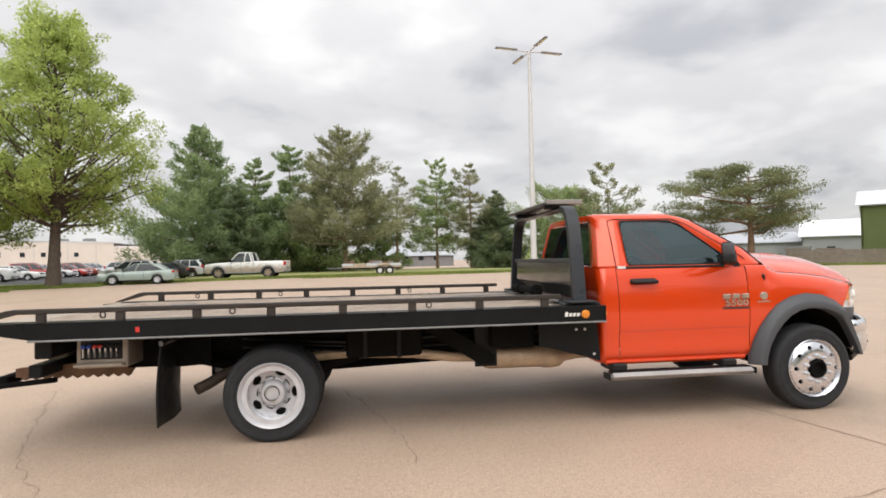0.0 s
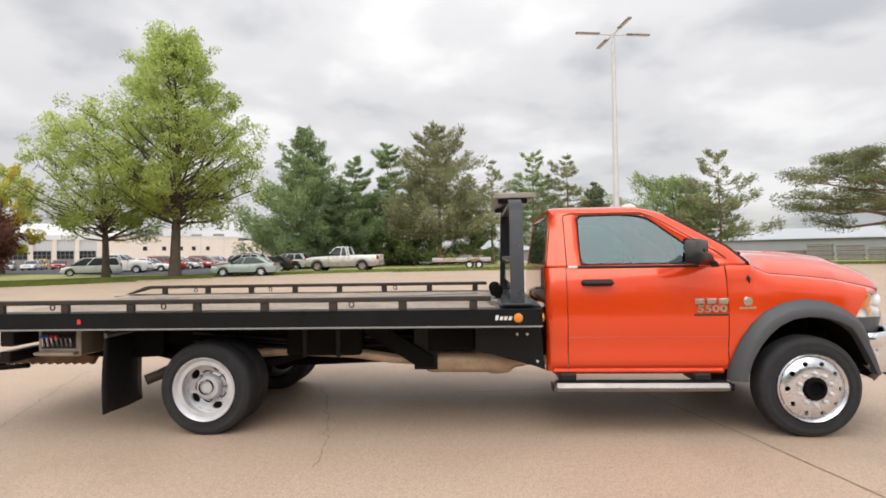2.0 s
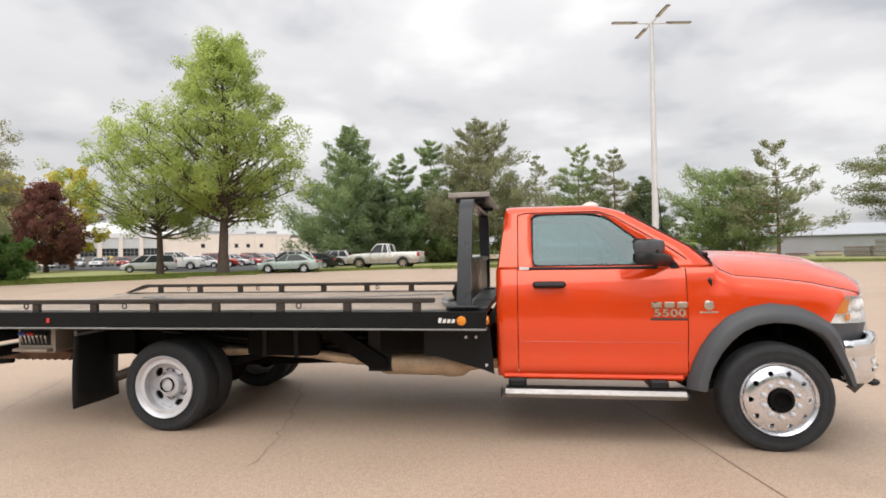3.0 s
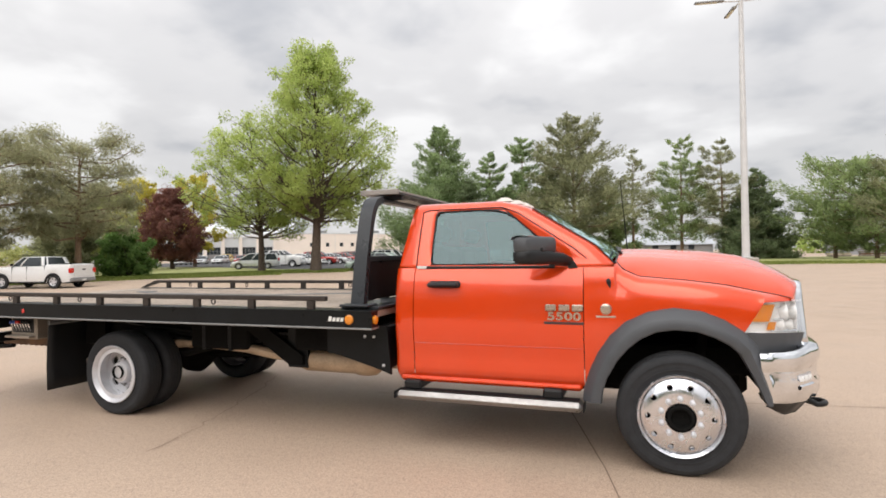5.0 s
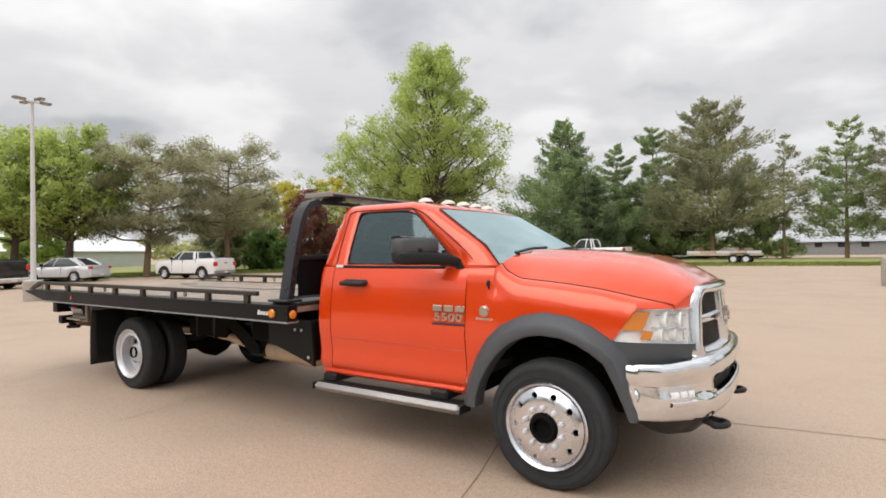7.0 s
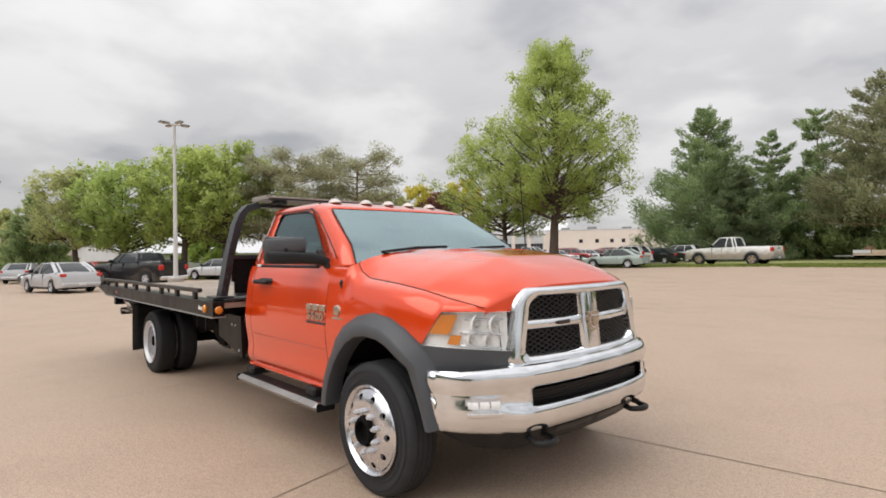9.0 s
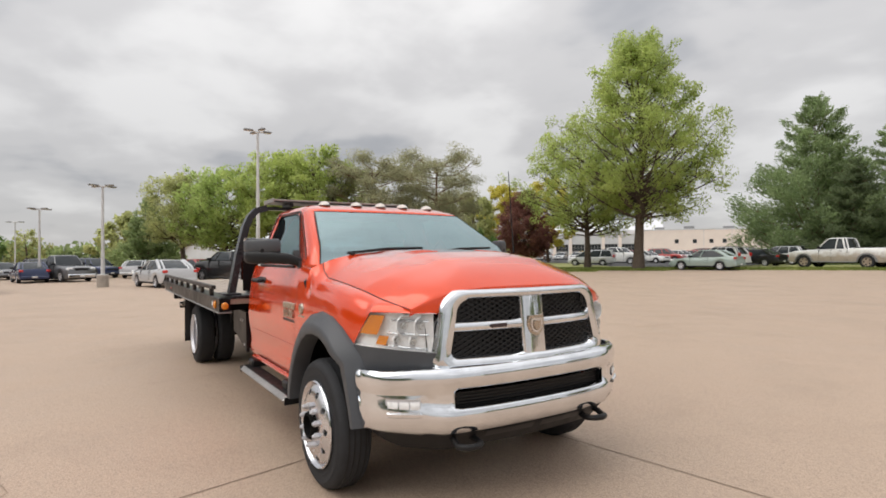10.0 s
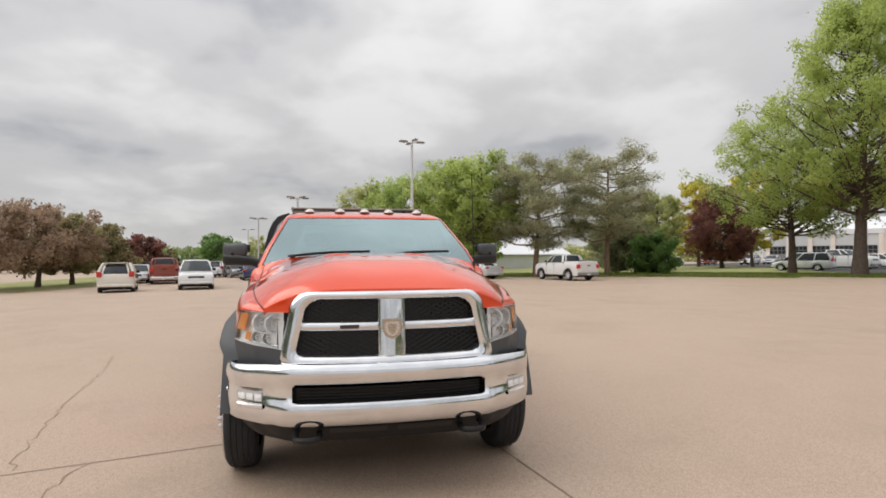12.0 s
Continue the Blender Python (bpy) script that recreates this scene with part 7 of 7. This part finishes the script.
def vehicle(kind, x, y, heading, material, label, category="car", group="parked cars", lift=0.0, flares=None, size=1.0):
    """A parked vehicle that faces heading degrees from +x, its body, glass, wheels, lamps and trim as parts."""
    L, W, H, R, wf, wr, line, (cb, cf, cr, ce), belt = SHAPES[kind]
    hw = W / 2
    ob = thing(kind.split("_")[0] if kind != "suv" else "sport_utility_car", label, category, group, m=pose(x, y, rise(x, y), 0, 0, heading) @ Matrix.Scale(size, 4))
    n = 56
    rows = []
    for i in range(n + 1):
        u = lerp(-L / 2, L / 2, i / n)
        top = curve(line, u)
        low = 0.26 + lift + 0.05 * max(0, (abs(u) - L / 2 + 0.5) / 0.5)
        for c in (wf, wr):
            d = abs(u - c)
            a = R + 0.07
            if d < a:
                low = max(low, R * 0.9 + math.sqrt(a * a - d * d))
        low = min(low, top - 0.08)
        e = min(1, (L / 2 - abs(u)) / 0.45)
        w = hw * (0.86 + 0.14 * math.sqrt(max(0.0, 1 - (1 - e) ** 2)))
        k = lambda t: lerp(low, top, t)
        half = [(w * 0.94, k(0)), (w * 0.99, k(0.2)), (w, k(0.5)), (w * 0.975, k(0.8)), (w * 0.93, k(0.95)), (w * 0.84, k(1.0)), (0, k(1.0) + 0.03)]
        rows.append([(u, -a, z) for a, z in half] + [(u, a, z) for a, z in half[-2::-1]])
    g = Geo().grid(rows)
    for r in (rows[0], rows[-1]):
        g.add(r, [tuple(range(len(r)))])
    part("body", g, material, ob, angle=42)
    part("underbody", Geo().box(-L / 2 + 0.35, L / 2 - 0.35, -hw * 0.8, hw * 0.8, 0.2 + lift, 0.6, 0.02), CHASSIS, ob)
    # cabin: dark glass between a painted roof and pillars
    bz, rz = belt - 0.02, H
    bw, rw = hw * 0.91, hw * (0.67 if kind == "suv" else 0.73)
    lv = []
    for t in (0.0, 0.3, 0.6, 0.82, 0.94):
        xf, xr, w, z = lerp(cb, cf, t ** 1.15), lerp(ce, cr, t ** 1.3), lerp(bw, rw, t ** 1.5), lerp(bz, rz, t)
        lv.append([(xf, 0, z), (xf - 0.06, -w * 0.7, z), (xf - 0.17, -w + 0.01, z), (lerp(xf, xr, 0.33), -w - 0.01, z), (lerp(xf, xr, 0.66), -w - 0.01, z), (xr + 0.1, -w + 0.01, z), (xr, -w * 0.75, z), (xr - 0.02, 0, z)])
    gl = Geo().grid(lv)
    gl.mirrored()
    part("glass", gl, CAR_GLASS, ob, "dark tinted glass", 40)
    e = lv[-1]
    c0 = (cf + cr) / 2
    rf = [e, [(lerp(c0, p[0], 0.985), p[1] * 0.97, p[2] + 0.022) for p in e]]
    for s in (0.85, 0.55, 0.0):
        rf.append([(lerp(c0, p[0], s), p[1] * s, rz + 0.035 * (1 - s * s)) for p in e])
    ro = Geo().grid(rf)
    ro.mirrored()
    part("roof", ro, material, ob, angle=40)
    for s in (-1, 1):
        pil = [(2, 0.04), (5, 0.085 if kind != "pickup_ext" else 0.05), (6, 0.05)]
        if kind in ("sedan", "van", "suv", "pickup_crew"):
            pil.append((3, 0.04))
        if kind in ("van", "suv", "pickup_ext"):
            pil.append((4, 0.04))
        for c, r in pil:
            part("pillar", Geo().tube([(p[c][0], s * abs(p[c][1]), p[c][2]) for p in lv], r, 7), material, ob)
        part("wing_mirror", Geo().box(cb - 0.32, cb - 0.2, min(s * bw, s * (bw + 0.2)), max(s * bw, s * (bw + 0.2)), belt, belt + 0.15, 0.03), BLACK, ob)
        part("headlamp", Geo().box(L / 2 - 0.42, L / 2 - 0.07, min(s * hw * 0.55, s * hw * 0.94), max(s * hw * 0.55, s * hw * 0.94), 0.66 + lift * 0.5 + (0.20 if "pick" in kind else 0.06 if kind == "suv" else 0), 0.80 + (0.24 if "pick" in kind else 0.08 if kind == "suv" else 0), 0.04), LAMP_SHELL, ob)
        tz = 0.80 if kind in ("sedan",) else 0.92
        part("tail_lamp", Geo().box(-L / 2 - 0.012, -L / 2 + 0.16, min(s * hw * 0.70, s * hw * 0.975), max(s * hw * 0.70, s * hw * 0.975), tz, tz + (0.15 if kind == "sedan" else 0.30), 0.03), RED_LENS, ob)
        part("door_handle", Geo().box(-0.35, -0.18, min(s * hw * 0.97, s * (hw * 0.97 + 0.035)), max(s * hw * 0.97, s * (hw * 0.97 + 0.035)), belt - 0.16, belt - 0.13, 0.008), material if kind != "pickup_ext" else BLACK, ob)
        for u in (cb - 0.25, (cb + ce) / 2 - 0.05):
            part("door_gap", Geo().box(u - 0.006, u + 0.006, min(s * hw * 0.93, s * (hw + 0.002)), max(s * hw * 0.93, s * (hw + 0.002)), 0.42 + lift, belt - 0.06, 0.001), BLACK, ob)
        part("sill", Geo().box(wr + R + 0.1, wf - R - 0.1, min(s * hw * 0.9, s * hw * 0.99), max(s * hw * 0.9, s * hw * 0.99), 0.24 + lift, 0.33 + lift, 0.03), flares or BLACK, ob)
        for c in (wf, wr):
            o = (c, s * (hw - 0.02), R)
            wh = part("wheel", Geo().lathe([(0, R * 0.62), (0.01, R * 0.8), (-0.01, R * 0.95), (-0.05, R), (-0.18, R), (-0.22, R * 0.9), (-0.22, R * 0.6)], o, "y", 28, s), TYRE, ob)
            part("rim", Geo().lathe([(0.0, R * 0.63), (-0.015, R * 0.58), (-0.03, R * 0.3), (-0.02, R * 0.12), (-0.015, 0.001)], o, "y", 24, s), DRIED_MUD if material is MUDDY_P else RIM_STEEL, wh)
            for j in range(5):
                a = 2 * math.pi * j / 5
                part("spoke_gap", Geo().lathe([(0, 0.001), (0.006, R * 0.11), (0.0, R * 0.13)], (c + R * 0.42 * math.cos(a), o[1] - s * 0.02, R + R * 0.42 * math.sin(a)), "y", 8, s), BLACK, wh)
            if flares:
                fr = Geo().grid([[(c + (R + q) * math.cos(a), s * (hw + d), R * 0.9 + (R + q) * math.sin(a)) for q, d in ((0.06, -0.03), (0.07, 0.035), (0.14, 0.04), (0.17, -0.02))] for a in [math.pi * (0.02 + 0.96 * i / 14) for i in range(15)]])
                part("wheel_arch_flare", fr, flares, ob)
    # ends
    bz0 = 0.34 + lift * 0.6
    chrome = "pick" in kind
    for e, u in ((1, L / 2), (-1, -L / 2)):
        bb = Geo().box(min(u - e * 0.16, u + e * 0.05), max(u - e * 0.16, u + e * 0.05), -hw * 0.92, hw * 0.92, bz0, bz0 + (0.24 if chrome else 0.18), 0.05)
        bo = part("bumper", bb, CHROME if chrome and material not in (WHITE_P, MUDDY_P) else (material if not chrome else STEEL_GREY), ob)
        part("number_plate", Geo().box(min(u + e * 0.04, u + e * 0.062), max(u + e * 0.04, u + e * 0.062), -0.15, 0.15, bz0 + 0.04, bz0 + 0.15, 0.004), WHITE_MARK, bo)
    if kind in ("suv", "van"):
        for u in (L / 2 - 0.10, -L / 2 - 0.04):
            part("lower_trim", Geo().box(u, u + 0.14, -hw * 0.88, hw * 0.88, 0.27, 0.40, 0.03), BLACK, ob, "dark plastic lower trim")
        part("spoiler", Geo().box(cr - 0.22, cr + 0.05, -rw * 0.92, rw * 0.92, H - 0.02, H + 0.03, 0.015), material, ob)
    up = 0.2 if "pick" in kind else 0.04 if kind == "suv" else 0
    part("grille", Geo().box(L / 2 - 0.2, L / 2 - 0.005, -hw * 0.46, hw * 0.46, 0.56 + up, 0.74 + up * 1.4, 0.03), BLACK, ob)
    if "pick" in kind:
        part("tailgate", Geo().box(-L / 2 - 0.02, -L / 2 + 0.02, -hw * 0.68, hw * 0.68, 0.72, belt + 0.03, 0.02), material, ob)
        part("tailgate_handle", Geo().box(-L / 2 - 0.028, -L / 2 - 0.019, -0.14, 0.14, 1.10, 1.17, 0.004), BLACK, ob)
        part("bed_gap", Geo().box(ce - 0.07, ce - 0.05, -hw * 0.985, hw * 0.985, 0.5, belt + 0.01, 0.001), BLACK, ob)
        part("load_bed", Geo().box(-L / 2 + 0.12, ce - 0.15, -hw * 0.78, hw * 0.78, belt - 0.05, belt + 0.056 + (0.06 if kind == "pickup_crew" else 0), 0.004), BLACK, ob)
    elif kind in ("suv", "van"):
        part("rear_wiper", Geo().tube([(ce - 0.06, -0.2, belt + 0.12), (ce - 0.03, 0.15, belt + 0.2)], 0.012, 5), BLACK, ob)
        for s in (-1, 1):
            part("roof_rail", Geo().tube([(cf - 0.2, s * rw * 0.9, H + 0.05), (cr + 0.3, s * rw * 0.9, H + 0.05)], 0.02, 6), BLACK, ob)
    return ob


vehicle("pickup_ext", -14.8, 43.6, 176, MUDDY_P, "muddy white extended-cab pickup with grey arch flares on the verge", "pickup truck", lift=0.12, flares=STEEL_GREY, size=1.13)
vehicle("pickup_crew", -31.2, 16.1, 190, WHITE_P, "clean white crew-cab pickup with dark wheel arches on the lot", "pickup truck", lift=0.10, flares=BLACK, size=0.88)
vehicle("sedan", -20.8, 36.2, 188, GREEN_P, "pale green saloon car with dark wheels at the lawn's edge")
vehicle("van", -38.6, 43.4, 215, SILVER_P, "silver minivan on the side lot", "van", size=0.95)
vehicle("pickup_crew", -39.6, 48.8, 15, WHITE_P, "white pickup beside a silver minivan", "pickup truck")
vehicle("sedan", -22.8, 46.6, 178, BLACK_P, "black saloon car behind a pale green car")
vehicle("suv", -24.4, 43.9, 178, WHITE_P, "white sport utility car with dark windows", "car")
vehicle("suv", -22.7, 50.9, 178, SILVER_P, "silver sport utility car with dark windows", "car")
ROW = [(-71.5, 66.8, WHITE_P, "white"), (-72.6, 72.0, SILVER_P, "silver"), (-70.4, 74.0, WHITE_P, "white"), (-72.3, 77.6, YELLOW_P, "yellow"), (-67.4, 75.6, REDCAR_P, "red"), (-65.4, 78.2, GREY_P, "grey"),
       (-62.8, 80.0, REDCAR_P, "red"), (-59.6, 81.6, WHITE_P, "white"), (-56.4, 83.2, SILVER_P, "silver"), (-53.4, 85.0, MAROON_P, "brownish red"), (-76.0, 62.5, MAROON_P, "brownish red"), (-79.0, 58.0, WHITE_P, "white")]
for i, (cx, cy, mat, cname) in enumerate(ROW):
    vehicle("sedan" if i % 3 else "suv", cx, cy, 300 + 6 * math.sin(i * 2.1), mat, cname + " car parked in a row on the side lot")
BACK_ROW = [(-39.2, 53.6, WHITE_P, "white"), (-39.7, 57.6, REDCAR_P, "red"), (-40.0, 61.4, SILVER_P, "silver"), (-40.1, 65.0, REDCAR_P, "red"), (-40.9, 69.0, MAROON_P, "brownish red"), (-42.0, 73.2, SILVER_P, "silver"),
            (-43.2, 77.4, BLUE_P, "dark blue"), (-45.0, 82.0, SILVER_P, "silver"), (-46.8, 86.6, GREY_P, "grey"), (-48.6, 91.4, WHITE_P, "white"), (-34.0, 66.5, SILVER_P, "silver"), (-35.4, 71.0, GREY_P, "grey"), (-36.8, 75.5, BLUE_P, "dark blue"), (-38.4, 80.0, WHITE_P, "white")]
for i, (cx, cy, mat, cname) in enumerate(BACK_ROW):
    vehicle("suv" if i % 3 == 1 else "sedan", cx, cy, 8 + 8 * math.sin(i * 1.7), mat, cname + " car parked in the back row of the side lot")
# on the lot to the west
vehicle("sedan", -37.2, 11.2, 206, SILVER_P, "silver saloon car with its tail to the truck")
vehicle("pickup_crew", -34.0, 5.3, 205, BLACK_P, "shiny black crew-cab pickup on the lot", "pickup truck")
vehicle("sedan", -30.2, 0.9, 194, SILVER_P, "silver grey saloon car with red tail lamps")
vehicle("sedan", -36.8, 1.6, 206, BLACK_P, "dark saloon car beside a silver one")
vehicle("suv", -30.6, -7.6, 12, WHITE_P, "white sport utility car facing the truck")
vehicle("suv", -29.0, -11.2, 194, BEIGE_P, "cream sport utility car with red tail lamps", size=0.93)
vehicle("pickup_crew", -42.4, -12.3, 194, MAROON_P, "brownish red pickup with its tail to the truck", "pickup truck")
vehicle("sedan", -46.5, -6.3, 192, BLUE_P, "dark blue saloon car on the lot")
vehicle("sedan", -44.8, -14.9, 12, WHITE_P, "white saloon car behind a cream car")
vehicle("suv", -60.0, -11.0, 170, WHITE_P, "white car far off on the lot")
vehicle("suv", -52.0, -16.4, 190, GREY_P, "grey car far off on the lot")
vehicle("pickup_ext", -46.2, -4.3, 25, GREY_P, "grey pickup far off on the lot", "pickup truck")
vehicle("suv", -51.0, -5.6, 30, BLACK_P, "black sport utility car far off on the lot")
vehicle("suv", -53.0, -2.2, 30, BLUE_P, "dark blue car far off on the lot")
vehicle("sedan", -49.5, 1.0, 160, SILVER_P, "silver car far off on the lot")
vehicle("sedan", -41.5, 4.2, 200, REDCAR_P, "red car far off behind a black pickup")
vehicle("sedan", -56.5, -9.0, 20, GREY_P, "grey car at the far end of the lot")
vehicle("suv", -58.5, -12.5, 20, WHITE_P, "white car at the far end of the lot")

# flatbed trailer with scrap behind the white pickup
trailer = thing("flatbed_trailer", "flat wooden-decked trailer with tandem wheels behind the white pickup", "trailer", m=pose(-4.5, 44.2, rise(-4.5, 44.2), 0, 0, 180))
part("trailer_bed", Geo().box(-2.9, 2.3, -1.05, 1.05, 0.62, 0.78, 0.02), WOOD_TAN, trailer)
for i in range(5):
    part("side_board", Geo().box(-2.9 + 1.05 * i, -1.9 + 1.05 * i, 1.03, 1.08, 0.78, 1.0, 0.01), WOOD_TAN if i % 2 else WALL_PALE, trailer)
part("drawbar", Geo().prism([(2.3, -0.5), (3.6, -0.04), (3.6, 0.04), (2.3, 0.5)], "z", 0.55, 0.65), STEEL_GREY, trailer)
part("trailer_frame", Geo().box(-2.9, 2.3, -0.8, 0.8, 0.5, 0.62, 0.01), CHASSIS, trailer)
for s in (-1, 1):
    for u in (-1.0, -1.85):
        wh = part("wheel", Geo().lathe([(0, 0.2), (0.0, 0.33), (-0.04, 0.36), (-0.18, 0.36), (-0.2, 0.3)], (u, s * 1.18, 0.36), "y", 24, s), TYRE, trailer)
        part("rim", Geo().lathe([(-0.005, 0.21), (-0.03, 0.19), (-0.02, 0.05), (0.0, 0.001)], (u, s * 1.18, 0.36), "y", 20, s), WHITE_MARK, wh)
    part("mudguard", Geo().grid([[(-1.42 + 0.92 * math.cos(a), s * q, 0.40 + 0.45 * math.sin(a)) for q in (0.98, 1.24)] for a in [math.pi * i / 12 for i in range(13)]]), STEEL_GREY, trailer)
rnd = random.Random(4)
for i in range(9):
    px_, py0, hz = rnd.uniform(-2.3, 1.8), rnd.uniform(-0.7, 0.6), rnd.uniform(0.15, 0.5)
    ob = thing("scrap_part", "rusty scrap part on the trailer's deck", "scrap", "scrap on the trailer", m=pose(-4.5 - px_, 44.2 - py0, rise(-4.5, 44.2) + 0.78, 0, 0, rnd.uniform(0, 90)))
    part("block", Geo().box(-rnd.uniform(0.2, 0.5), 0.3, -0.2, 0.25, 0, hz, 0.05), (RUST, STEEL_GREY, WOOD_GREY)[i % 3], ob)
    part("bar", Geo().tube([(-0.3, 0.1, hz * 0.9), (0.35, -0.1, hz + 0.12)], 0.03, 6), RUST, ob)
